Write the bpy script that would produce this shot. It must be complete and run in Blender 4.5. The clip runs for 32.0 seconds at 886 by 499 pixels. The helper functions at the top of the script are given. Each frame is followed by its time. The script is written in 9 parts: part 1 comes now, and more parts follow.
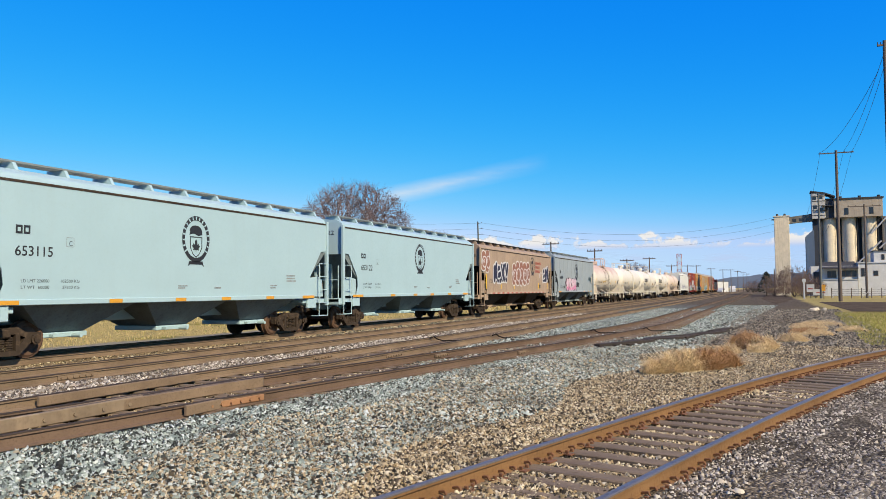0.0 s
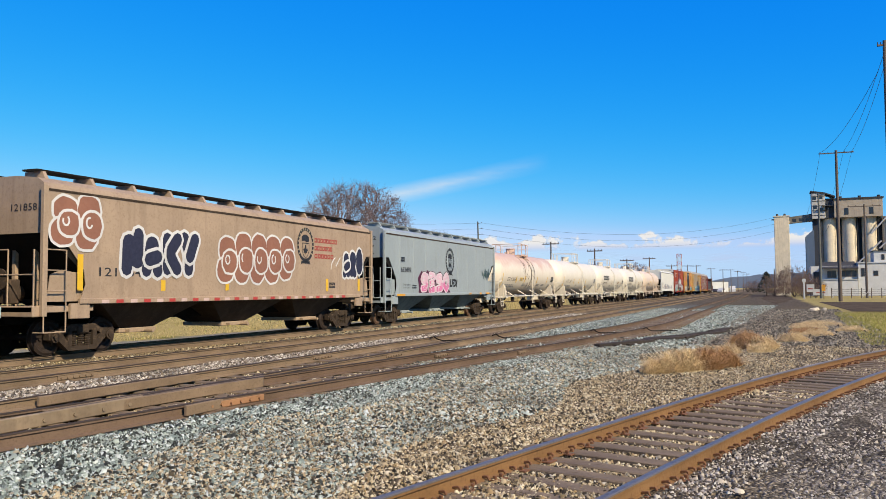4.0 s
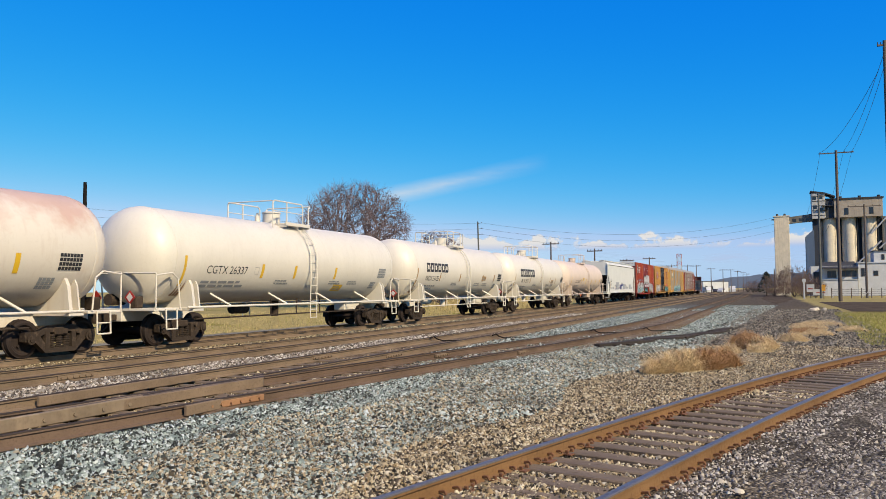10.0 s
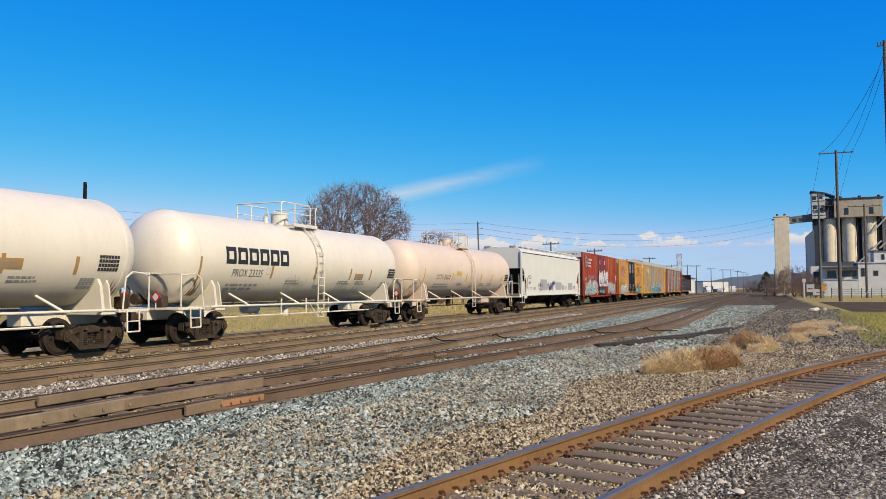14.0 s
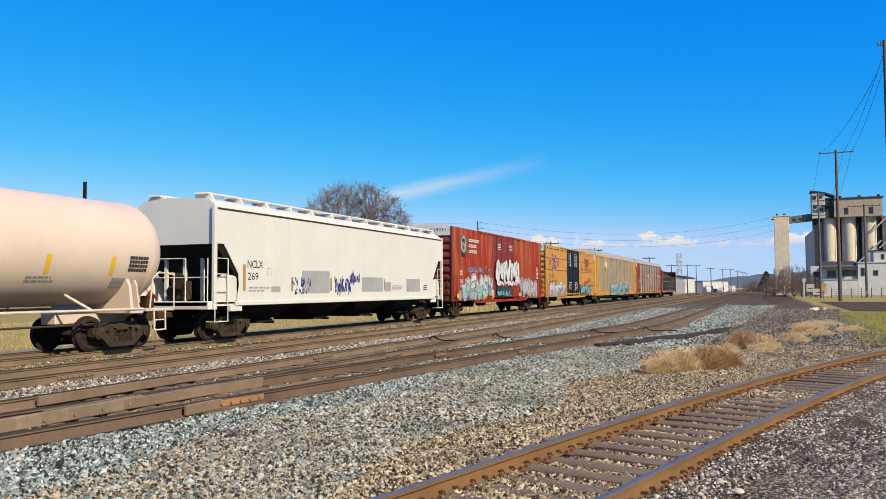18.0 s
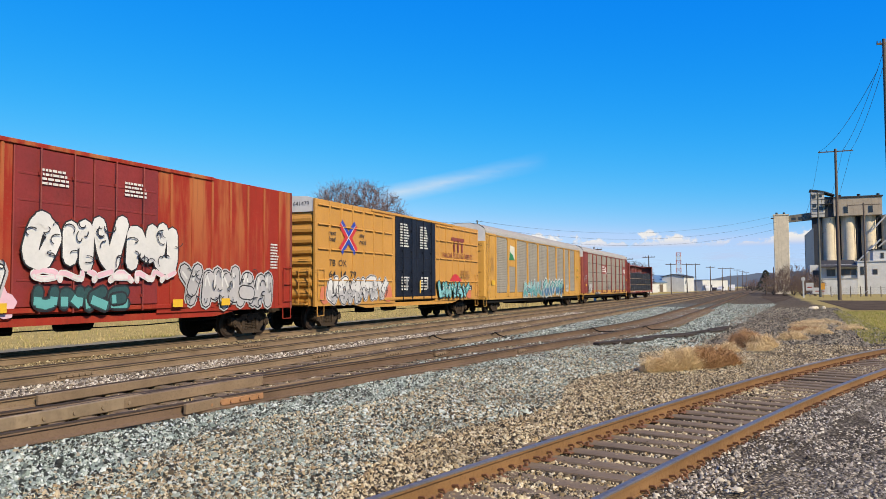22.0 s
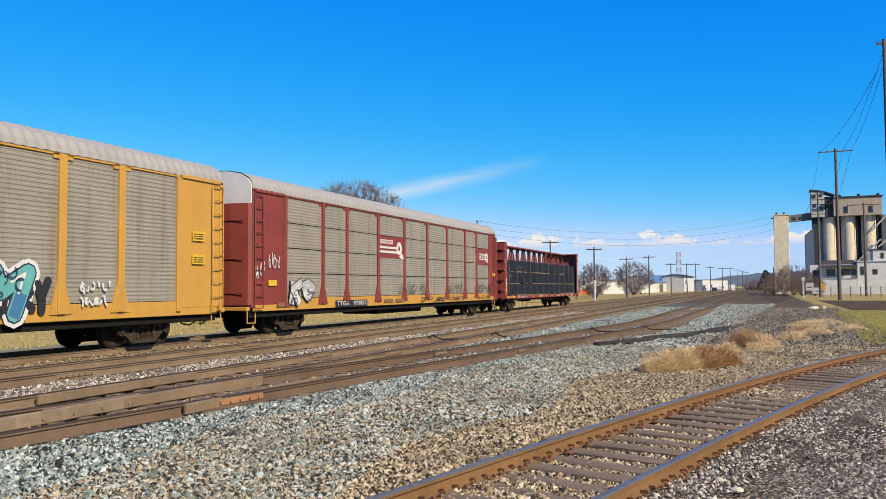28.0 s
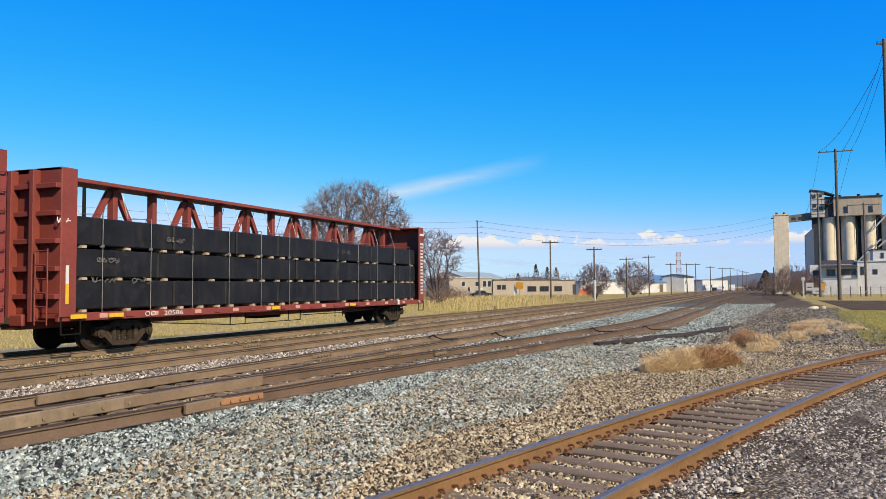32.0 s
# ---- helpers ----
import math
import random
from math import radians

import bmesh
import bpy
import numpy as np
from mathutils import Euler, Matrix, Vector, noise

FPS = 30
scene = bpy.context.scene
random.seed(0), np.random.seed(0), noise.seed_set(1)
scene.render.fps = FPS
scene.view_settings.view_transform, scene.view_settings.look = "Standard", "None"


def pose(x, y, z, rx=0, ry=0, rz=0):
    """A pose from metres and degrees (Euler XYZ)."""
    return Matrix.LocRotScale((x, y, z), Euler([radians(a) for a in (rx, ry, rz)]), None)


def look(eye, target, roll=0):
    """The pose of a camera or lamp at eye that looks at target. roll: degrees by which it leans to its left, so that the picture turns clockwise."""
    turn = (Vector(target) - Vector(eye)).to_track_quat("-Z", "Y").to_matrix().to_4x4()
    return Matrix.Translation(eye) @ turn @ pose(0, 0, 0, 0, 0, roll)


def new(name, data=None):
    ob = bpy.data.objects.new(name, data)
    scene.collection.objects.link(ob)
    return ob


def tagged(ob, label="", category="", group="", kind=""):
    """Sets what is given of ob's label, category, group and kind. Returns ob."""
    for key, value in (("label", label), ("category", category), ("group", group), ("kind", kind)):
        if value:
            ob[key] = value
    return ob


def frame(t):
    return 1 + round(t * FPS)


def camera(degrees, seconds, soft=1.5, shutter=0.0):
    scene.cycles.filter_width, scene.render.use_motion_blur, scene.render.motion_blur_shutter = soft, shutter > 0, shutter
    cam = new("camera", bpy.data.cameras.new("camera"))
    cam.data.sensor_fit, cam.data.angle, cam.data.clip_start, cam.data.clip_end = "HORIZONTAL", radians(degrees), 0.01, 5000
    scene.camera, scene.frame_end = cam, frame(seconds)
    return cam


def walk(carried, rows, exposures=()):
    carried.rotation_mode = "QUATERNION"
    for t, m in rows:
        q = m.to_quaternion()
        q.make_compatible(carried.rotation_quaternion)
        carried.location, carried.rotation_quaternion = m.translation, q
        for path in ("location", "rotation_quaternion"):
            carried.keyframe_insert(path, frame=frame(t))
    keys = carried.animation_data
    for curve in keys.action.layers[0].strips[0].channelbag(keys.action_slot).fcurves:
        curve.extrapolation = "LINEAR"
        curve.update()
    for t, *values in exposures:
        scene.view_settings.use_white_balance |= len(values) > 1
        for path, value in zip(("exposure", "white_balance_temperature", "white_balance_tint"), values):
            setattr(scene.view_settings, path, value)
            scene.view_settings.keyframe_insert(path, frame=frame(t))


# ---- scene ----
# Camera: held still, with one slight sag of the hand at 18 s
cam = camera(58.2, 32.0, soft=0.7)
EYE = (0.0, 0.0, 1.574)


def aim(yaw, pitch):
    a, b = radians(yaw), radians(pitch)
    return (EYE[0] + math.cos(a) * math.cos(b), EYE[1] + math.sin(a) * math.cos(b), EYE[2] + math.sin(b))


EARLY, LATE = look(EYE, aim(21.968, 2.895), -0.40), look(EYE, aim(21.928, 2.790), -0.40)
PATH = [(0.0, EARLY), (9.0, EARLY), (17.6, EARLY), (19.0, LATE), (25.0, LATE), (32.0, LATE)]
walk(cam, PATH, [(t, e + 0.6) for t, e in ((0.0, 0.02), (4.5, -0.01), (7.0, -0.07), (10.0, -0.13), (14.0, -0.16), (17.0, -0.05), (20.0, 0.0), (26.0, 0.01), (32.0, 0.05))])

# Daylight: clear sky, sun behind the camera, to its left
SUN_AZ, SUN_EL = -118.0, 36.0
world = bpy.data.worlds.new("sky")
scene.world = world
world.use_nodes = True
wt = world.node_tree
wt.nodes.clear()
w_out = wt.nodes.new("ShaderNodeOutputWorld")
w_bg = wt.nodes.new("ShaderNodeBackground")
w_sky = wt.nodes.new("ShaderNodeTexSky")
w_sky.sky_type, w_sky.sun_disc = "NISHITA", False
w_sky.sun_elevation, w_sky.sun_rotation = radians(SUN_EL), radians(90 - SUN_AZ)
w_sky.altitude, w_sky.air_density, w_sky.dust_density, w_sky.ozone_density = 900, 1.0, 0.4, 3.0
w_bg.inputs["Strength"].default_value = 0.1


def sky_math(op, a, b):
    n = wt.nodes.new("ShaderNodeMath")
    n.operation = op
    for sock, v in zip(n.inputs, (a, b)):
        if isinstance(v, (int, float)):
            sock.default_value = v
        else:
            wt.links.new(v, sock)
    return n.outputs[0]


# the phone's vivid rendering of blue: each channel of the sky gets its own contrast, and never turns redder than white
w_split, w_join = wt.nodes.new("ShaderNodeSeparateColor"), wt.nodes.new("ShaderNodeCombineColor")
wt.links.new(w_sky.outputs[0], w_split.inputs[0])
sky_g = sky_math("MULTIPLY", sky_math("POWER", w_split.outputs[1], 0.9), 0.80)
sky_r = sky_math("MINIMUM", sky_math("MULTIPLY", sky_math("POWER", w_split.outputs[0], 3.5), 0.01267), sky_math("MULTIPLY", sky_g, 0.70))
sky_b = sky_math("MAXIMUM", sky_math("MULTIPLY", sky_math("POWER", w_split.outputs[2], 0.15), 4.75), sky_g)
for k, c in enumerate((sky_r, sky_g, sky_b)):
    wt.links.new(c, w_join.inputs[k])
wt.links.new(w_join.outputs[0], w_bg.inputs[0])
wt.links.new(w_bg.outputs[0], w_out.inputs[0])

sun = new("sun", bpy.data.lights.new("sun", "SUN"))
sun.data.energy, sun.data.angle, sun.data.color = 4.9, radians(0.53), (1.0, 0.845, 0.60)
sun.matrix_world = look((30 * math.cos(radians(SUN_AZ)), 30 * math.sin(radians(SUN_AZ)), 30 * math.tan(radians(SUN_EL))), (0, 0, 0))
# ---- materials ----
MATS = {}
COLOUR_SCALE = 0.66  # scales every base colour down against the raised exposure, so shade renders deeper


def node_mat(name):
    m = bpy.data.materials.new(name)
    m.use_nodes = True
    nt = m.node_tree
    b = nt.nodes["Principled BSDF"]
    return m, nt, b


def noise_node(nt, scale, detail=4.0, rough=0.6, stretch=None, coords="Object"):
    tc = nt.nodes.new("ShaderNodeTexCoord")
    n = nt.nodes.new("ShaderNodeTexNoise")
    n.inputs["Scale"].default_value, n.inputs["Detail"].default_value, n.inputs["Roughness"].default_value = scale, detail, rough
    if stretch:
        mp = nt.nodes.new("ShaderNodeMapping")
        mp.inputs["Scale"].default_value = stretch
        nt.links.new(tc.outputs[coords], mp.inputs[0])
        nt.links.new(mp.outputs[0], n.inputs["Vector"])
    else:
        nt.links.new(tc.outputs[coords], n.inputs["Vector"])
    return n.outputs["Fac"]


def ramp(nt, fac, lo, hi, a=0.0, b=1.0):
    r = nt.nodes.new("ShaderNodeMapRange")
    r.inputs["From Min"].default_value, r.inputs["From Max"].default_value = lo, hi
    r.inputs["To Min"].default_value, r.inputs["To Max"].default_value = a, b
    nt.links.new(fac, r.inputs["Value"])
    return r.outputs[0]


def mix(nt, fac, a, b):
    x = nt.nodes.new("ShaderNodeMix")
    x.data_type = "RGBA"
    for sock, v in ((x.inputs[0], fac), (x.inputs[6], a), (x.inputs[7], b)):
        if isinstance(v, (int, float)):
            sock.default_value = v
        elif isinstance(v, tuple):
            sock.default_value = (*(q * COLOUR_SCALE for q in v[:3]), 1)
        else:
            nt.links.new(v, sock)
    return x.outputs[2]


def math_node(nt, op, a, b=0.0):
    n = nt.nodes.new("ShaderNodeMath")
    n.operation = op
    for sock, v in zip(n.inputs, (a, b)):
        if isinstance(v, (int, float)):
            sock.default_value = v
        else:
            nt.links.new(v, sock)
    return n.outputs[0]


def bump(nt, b, height, strength=0.3, dist=0.02):
    n = nt.nodes.new("ShaderNodeBump")
    n.inputs["Strength"].default_value, n.inputs["Distance"].default_value = strength, dist
    nt.links.new(height, n.inputs["Height"])
    nt.links.new(n.outputs[0], b.inputs["Normal"])


def paint(name, colour, stain=None, amount=0.35, rough=0.5, metal=0.0, streak=0.0, streak_col=(0.12, 0.06, 0.03), fine=14.0, var=0.1, relief=0.08, sheen=0.5):
    """Weathered paint: broad fading, fine grain, stains and, where asked, streaks that run down."""
    if name in MATS:
        return MATS[name]
    m, nt, b = node_mat(name)
    stain = stain or tuple(c * 0.55 for c in colour)
    broad = noise_node(nt, 0.7, 5, 0.65)
    grain = noise_node(nt, fine, 5, 0.7)
    c = mix(nt, ramp(nt, broad, 0.35, 0.7), tuple(x * (1 - var) for x in colour), tuple(min(1, x * (1 + var)) for x in colour))
    c = mix(nt, math_node(nt, "MULTIPLY", ramp(nt, grain, 0.52, 0.75), amount), c, stain)
    if streak:
        st = noise_node(nt, 1.0, 5, 0.6, (3.2, 3.2, 0.22))
        c = mix(nt, math_node(nt, "MULTIPLY", ramp(nt, st, 0.5, 0.72), streak), c, streak_col)
    nt.links.new(c, b.inputs["Base Color"])
    nt.links.new(ramp(nt, grain, 0.3, 0.8, rough - 0.1, min(1, rough + 0.2)), b.inputs["Roughness"])
    b.inputs["Metallic"].default_value = metal
    b.inputs["Specular IOR Level"].default_value = sheen
    if relief:
        bump(nt, b, grain, relief, 0.01)
    MATS[name] = m
    return m


def flat_mat(name, colour, rough=0.6, metal=0.0, var=0.12, scale=9.0):
    return paint(name, colour, amount=0.2, rough=rough, metal=metal, var=var, fine=scale, relief=0.03)


# ---- geometry ----
class G:
    """Collects vertices and faces for one mesh."""

    def __init__(self):
        self.v, self.f = [], []

    def add(self, verts, faces):
        n = len(self.v)
        self.v += [tuple(p) for p in verts]
        self.f += [tuple(i + n for i in q) for q in faces]
        return self

    def box(self, x0, x1, y0, y1, z0, z1):
        v = [(x, y, z) for z in (z0, z1) for y in (y0, y1) for x in (x0, x1)]
        return self.add(v, [(0, 2, 3, 1), (4, 5, 7, 6), (0, 1, 5, 4), (2, 6, 7, 3), (0, 4, 6, 2), (1, 3, 7, 5)])

    def bev(self, x0, x1, y0, y1, z0, z1, b=0.02):
        """Box with chamfered edges."""
        v, f = [], []
        lo, hi = (x0, y0, z0), (x1, y1, z1)
        ids = {}
        for cx in (0, 1):
            for cy in (0, 1):
                for cz in (0, 1):
                    c = (cx, cy, cz)
                    base = [hi[i] if c[i] else lo[i] for i in range(3)]
                    for ax in range(3):
                        p = list(base)
                        for i in range(3):
                            if i != ax:
                                p[i] += -b if c[i] else b
                        ids[c, ax] = len(v)
                        v.append(p)
        for c in [(a, bb, d) for a in (0, 1) for bb in (0, 1) for d in (0, 1)]:
            t = (ids[c, 0], ids[c, 1], ids[c, 2])
            f.append(t if sum(c) % 2 else t[::-1])
        for ax in range(3):
            o = [i for i in range(3) if i != ax]
            for s in (0, 1):
                q = []
                for a, bb in ((0, 0), (1, 0), (1, 1), (0, 1)):
                    c = [0, 0, 0]
                    c[ax], c[o[0]], c[o[1]] = s, a, bb
                    q.append(ids[tuple(c), ax])
                f.append(tuple(q) if (s == 1) == (ax != 1) else tuple(q[::-1]))
            for a in (0, 1):
                for bb in (0, 1):
                    c0, c1 = [0, 0, 0], [0, 0, 0]
                    c0[o[0]] = c1[o[0]] = a
                    c0[o[1]] = c1[o[1]] = bb
                    c1[ax] = 1
                    q = [ids[tuple(c0), o[0]], ids[tuple(c1), o[0]], ids[tuple(c1), o[1]], ids[tuple(c0), o[1]]]
                    f.append(tuple(q))
        return self.add(v, f)

    def prism(self, poly, a0, a1, axis="x"):
        """Polygon swept along an axis; poly holds the other two coordinates in order."""
        n = len(poly)

        def at(p, a):
            return {"x": (a, p[0], p[1]), "y": (p[0], a, p[1]), "z": (p[0], p[1], a)}[axis]

        v = [at(p, a0) for p in poly] + [at(p, a1) for p in poly]
        f = [tuple(range(n))[::-1], tuple(range(n, 2 * n))] + [(i, (i + 1) % n, n + (i + 1) % n, n + i) for i in range(n)]
        return self.add(v, f)

    def cyl(self, p0, p1, r0, r1=None, seg=12, caps=True):
        r1 = r0 if r1 is None else r1
        p0, p1 = Vector(p0), Vector(p1)
        d = (p1 - p0).normalized()
        a = d.cross(Vector((0, 0, 1)) if abs(d.z) < 0.9 else Vector((1, 0, 0))).normalized()
        b = d.cross(a)
        ring = [(a * math.cos(2 * math.pi * i / seg) + b * math.sin(2 * math.pi * i / seg)) for i in range(seg)]
        v = [p0 + q * r0 for q in ring] + [p1 + q * r1 for q in ring]
        f = [(i, (i + 1) % seg, seg + (i + 1) % seg, seg + i) for i in range(seg)]
        if caps:
            f += [tuple(range(seg))[::-1], tuple(range(seg, 2 * seg))]
        return self.add(v, f)

    def tube(self, pts, r, seg=6):
        for p, q in zip(pts, pts[1:]):
            self.cyl(p, q, r, seg=seg)
        return self

    def lathe(self, profile, c, axis="x", seg=24):
        """profile: (along, radius) pairs, turned round the axis through c."""
        v, f = [], []
        for a, r in profile:
            for i in range(seg):
                t = 2 * math.pi * i / seg
                u, w = r * math.cos(t), r * math.sin(t)
                v.append({"x": (c[0] + a, c[1] + u, c[2] + w), "y": (c[0] + w, c[1] + a, c[2] + u), "z": (c[0] + u, c[1] + w, c[2] + a)}[axis])
        for k in range(len(profile) - 1):
            for i in range(seg):
                j = (i + 1) % seg
                f.append((k * seg + i, k * seg + j, (k + 1) * seg + j, (k + 1) * seg + i))
        f += [tuple(range(seg))[::-1], tuple(range((len(profile) - 1) * seg, len(profile) * seg))]
        return self.add(v, f)

    def grid(self, rows):
        """A sheet through rows of points of equal length."""
        n = len(rows[0])
        v = [p for r in rows for p in r]
        f = [(k * n + i, k * n + i + 1, (k + 1) * n + i + 1, (k + 1) * n + i) for k in range(len(rows) - 1) for i in range(n - 1)]
        return self.add(v, f)

    def mesh(self, name, smooth=40):
        me = bpy.data.meshes.new(name)
        me.from_pydata(self.v, [], self.f)
        bm = bmesh.new()
        bm.from_mesh(me)
        bmesh.ops.recalc_face_normals(bm, faces=bm.faces)
        bm.to_mesh(me)
        bm.free()
        if smooth:
            me.shade_smooth()
            me.set_sharp_from_angle(angle=radians(smooth))
        return me


def part(name, g, material, parent, label="", at=(0, 0, 0), smooth=40):
    """Links collected geometry (or a mesh) as one mesh object under a thing or a part."""
    me = g.mesh(name, smooth) if isinstance(g, G) else g
    if material and not me.materials:
        me.materials.append(material)
    ob = new(name, me)
    ob.parent = parent
    ob.location = at
    if label:
        ob["label"] = label
    return ob


def thing(name, label, category, m=None, group="", kind="", g=None, material=None):
    ob = new(name, g.mesh(name) if g else None)
    if g and material:
        ob.data.materials.append(material)
    if m is not None:
        ob.matrix_world = m
    return tagged(ob, label, category, group, kind)


def text_mesh(words, size, name="lettering", spacing=1.0, shear=0.0, bold=0.0):
    """Letters of the built-in font as a flat mesh in the xz plane, facing -y, centred on its left bottom."""
    cu = bpy.data.curves.new(name, "FONT")
    cu.body, cu.size, cu.space_character, cu.shear = words, size, spacing, shear
    cu.offset = bold
    cu.resolution_u = 3
    tmp = bpy.data.objects.new("tmp", cu)
    scene.collection.objects.link(tmp)
    dg = bpy.context.evaluated_depsgraph_get()
    me = bpy.data.meshes.new_from_object(tmp.evaluated_get(dg))
    bpy.data.objects.remove(tmp)
    me.transform(Matrix.Rotation(radians(90), 4, "X"))
    me.materials.clear()
    return me
# ---- plan: x runs along the tracks away from the camera, y across them, z = 0 is the top of the main rails ----
GAUGE = 1.505
TRAIN_Y, MID_Y, NEAR_Y = 17.38, 13.47, 9.60
GROUND_Z = -0.22

rail_rust = paint("rail_rust", (0.25, 0.18, 0.118), (0.09, 0.06, 0.04), 0.6, 0.8, 0.0, fine=30, var=0.25, relief=0.3, sheen=0.12)
rail_near_rust = paint("rail_near_rust", (0.26, 0.145, 0.065), (0.10, 0.05, 0.03), 0.45, 0.7, 0.1, fine=22, var=0.2, relief=0.3, sheen=0.12)
rail_head = paint("rail_head", (0.20, 0.18, 0.17), (0.06, 0.05, 0.042), 0.5, 0.47, 0.4, fine=18, var=0.1, relief=0.04)
rail_dull = paint("rail_dull", (0.06, 0.045, 0.036), (0.02, 0.016, 0.013), 0.4, 0.85, 0.0, fine=18, var=0.15, relief=0.05, sheen=0.12)
siding_rust = paint("siding_rust", (0.175, 0.118, 0.082), (0.07, 0.046, 0.034), 0.6, 0.8, 0.0, fine=30, var=0.25, relief=0.3, sheen=0.12)
tie_wood = paint("tie_wood", (0.255, 0.19, 0.128), (0.06, 0.045, 0.034), 0.6, 0.9, fine=11, var=0.4, relief=0.5, sheen=0.12)


def ground_material():
    m, nt, b = node_mat("gravel_ground")
    tc = nt.nodes.new("ShaderNodeTexCoord")
    sep = nt.nodes.new("ShaderNodeSeparateXYZ")
    nt.links.new(tc.outputs["Object"], sep.inputs[0])
    x, y = sep.outputs[0], sep.outputs[1]
    wob = noise_node(nt, 0.35, 4, 0.6)
    wob_s = ramp(nt, wob, 0.25, 0.75, -0.7, 0.7)
    yw = math_node(nt, "ADD", y, wob_s)
    # stones
    vor = nt.nodes.new("ShaderNodeTexVoronoi")
    vor.inputs["Scale"].default_value = 26.0
    nt.links.new(tc.outputs["Object"], vor.inputs["Vector"])
    spl = nt.nodes.new("ShaderNodeSeparateColor")
    nt.links.new(vor.outputs["Color"], spl.inputs[0])
    stone = spl.outputs[0]
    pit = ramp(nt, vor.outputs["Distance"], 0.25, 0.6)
    coarse = ramp(nt, noise_node(nt, 5.0, 6, 0.8), 0.32, 0.68)
    stone = math_node(nt, "ADD", math_node(nt, "MULTIPLY", stone, 0.65), math_node(nt, "MULTIPLY", coarse, 0.35))
    blue = mix(nt, stone, (0.085, 0.11, 0.10), (0.62, 0.74, 0.69))
    tan = mix(nt, stone, (0.06, 0.045, 0.028), (0.68, 0.54, 0.36))
    grey = mix(nt, stone, (0.06, 0.053, 0.043), (0.70, 0.62, 0.50))
    # new blue-grey ballast beside the near tracks, tan gravel before it, dirt between the tracks
    edge = math_node(nt, "ADD", yw, ramp(nt, x, 0.0, 40.0, 0.0, 2.2))
    c = mix(nt, ramp(nt, edge, 4.8, 6.3), tan, blue)
    c = mix(nt, math_node(nt, "MULTIPLY", ramp(nt, yw, 0.9, -0.4), 0.8), c, grey)
    c = mix(nt, math_node(nt, "MULTIPLY", ramp(nt, noise_node(nt, 0.55, 5, 0.65), 0.48, 0.62), 0.6), c, (0.085, 0.07, 0.05))
    # seams between stone cells darkened in the colour, as shade in the gaps
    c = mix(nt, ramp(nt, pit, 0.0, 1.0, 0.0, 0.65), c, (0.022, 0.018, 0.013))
    dirt = mix(nt, noise_node(nt, 6.0, 6, 0.75), (0.05, 0.037, 0.022), (0.48, 0.37, 0.23))
    bed = math_node(nt, "ADD", math_node(nt, "ADD", y, math_node(nt, "MULTIPLY", wob_s, 0.3)), ramp(nt, x, 0.0, 40.0, 0.0, 3.3))
    c = mix(nt, math_node(nt, "MULTIPLY", ramp(nt, bed, 7.35, 7.8), ramp(nt, x, 34.0, 22.0, 0.45, 1.0)), c, dirt)
    c = mix(nt, ramp(nt, yw, 10.9, 11.8), c, mix(nt, 0.35, dirt, blue))
    c = mix(nt, ramp(nt, yw, 12.1, 12.9), c, dirt)
    # further off: blue-grey ballast beside the siding, dark dirt and dry tan patches right of it
    patch = ramp(nt, noise_node(nt, 0.45, 7, 0.75), 0.38, 0.62)
    speck = ramp(nt, noise_node(nt, 2.6, 6, 0.85), 0.30, 0.70)
    far = mix(nt, patch, mix(nt, speck, (0.055, 0.05, 0.042), (0.25, 0.225, 0.185)), mix(nt, speck, (0.12, 0.09, 0.052), (0.36, 0.28, 0.17)))
    far_blue = mix(nt, speck, (0.075, 0.10, 0.095), (0.36, 0.44, 0.41))
    side = math_node(nt, "ADD", yw, ramp(nt, x, 25.0, 110.0, 0.0, 3.4))
    c = mix(nt, ramp(nt, x, 24.0, 34.0), c, mix(nt, ramp(nt, side, 1.0, 2.6), far, far_blue))
    c = mix(nt, math_node(nt, "MULTIPLY", ramp(nt, x, 30.0, 60.0), ramp(nt, yw, 10.5, 12.0)), c, dirt)
    # still further: oily grey dirt and worn asphalt
    oily = mix(nt, speck, (0.075, 0.062, 0.048), (0.24, 0.20, 0.155))
    c = mix(nt, math_node(nt, "MULTIPLY", ramp(nt, x, 52.0, 92.0), ramp(nt, yw, 20.0, 16.0)), c, oily)
    # dry grass beyond the train and, far off, fields
    dry = mix(nt, noise_node(nt, 3.0, 6, 0.75), (0.33, 0.26, 0.095), (0.63, 0.51, 0.22))
    green = mix(nt, noise_node(nt, 2.0, 6, 0.75), (0.12, 0.12, 0.02), (0.34, 0.31, 0.07))
    grass = mix(nt, ramp(nt, noise_node(nt, 0.22, 4, 0.6), 0.58, 0.74), dry, green)
    # brown bed darkened so the train's shadow falls near black, warmed against blue skylight
    bed_shade = mix(nt, noise_node(nt, 7.0, 6, 0.75), (0.018, 0.009, 0.004), (0.13, 0.075, 0.036))
    c = mix(nt, ramp(nt, yw, 16.4, 17.4), c, bed_shade)
    c = mix(nt, ramp(nt, yw, 20.2, 21.0), c, mix(nt, noise_node(nt, 4.0, 6, 0.8), (0.14, 0.125, 0.09), (0.50, 0.46, 0.36)))
    c = mix(nt, ramp(nt, math_node(nt, "ADD", yw, ramp(nt, x, 60.0, 120.0, 0.0, 6.0)), 28.4, 29.6), c, grass)
    verge = math_node(nt, "MULTIPLY", ramp(nt, math_node(nt, "ADD", yw, ramp(nt, x, 20.0, 70.0, 0.0, 1.2)), -3.2, -4.0), ramp(nt, x, 25.0, 30.0))
    c = mix(nt, verge, c, grass)
    nt.links.new(c, b.inputs["Base Color"])
    b.inputs["Roughness"].default_value = 1.0
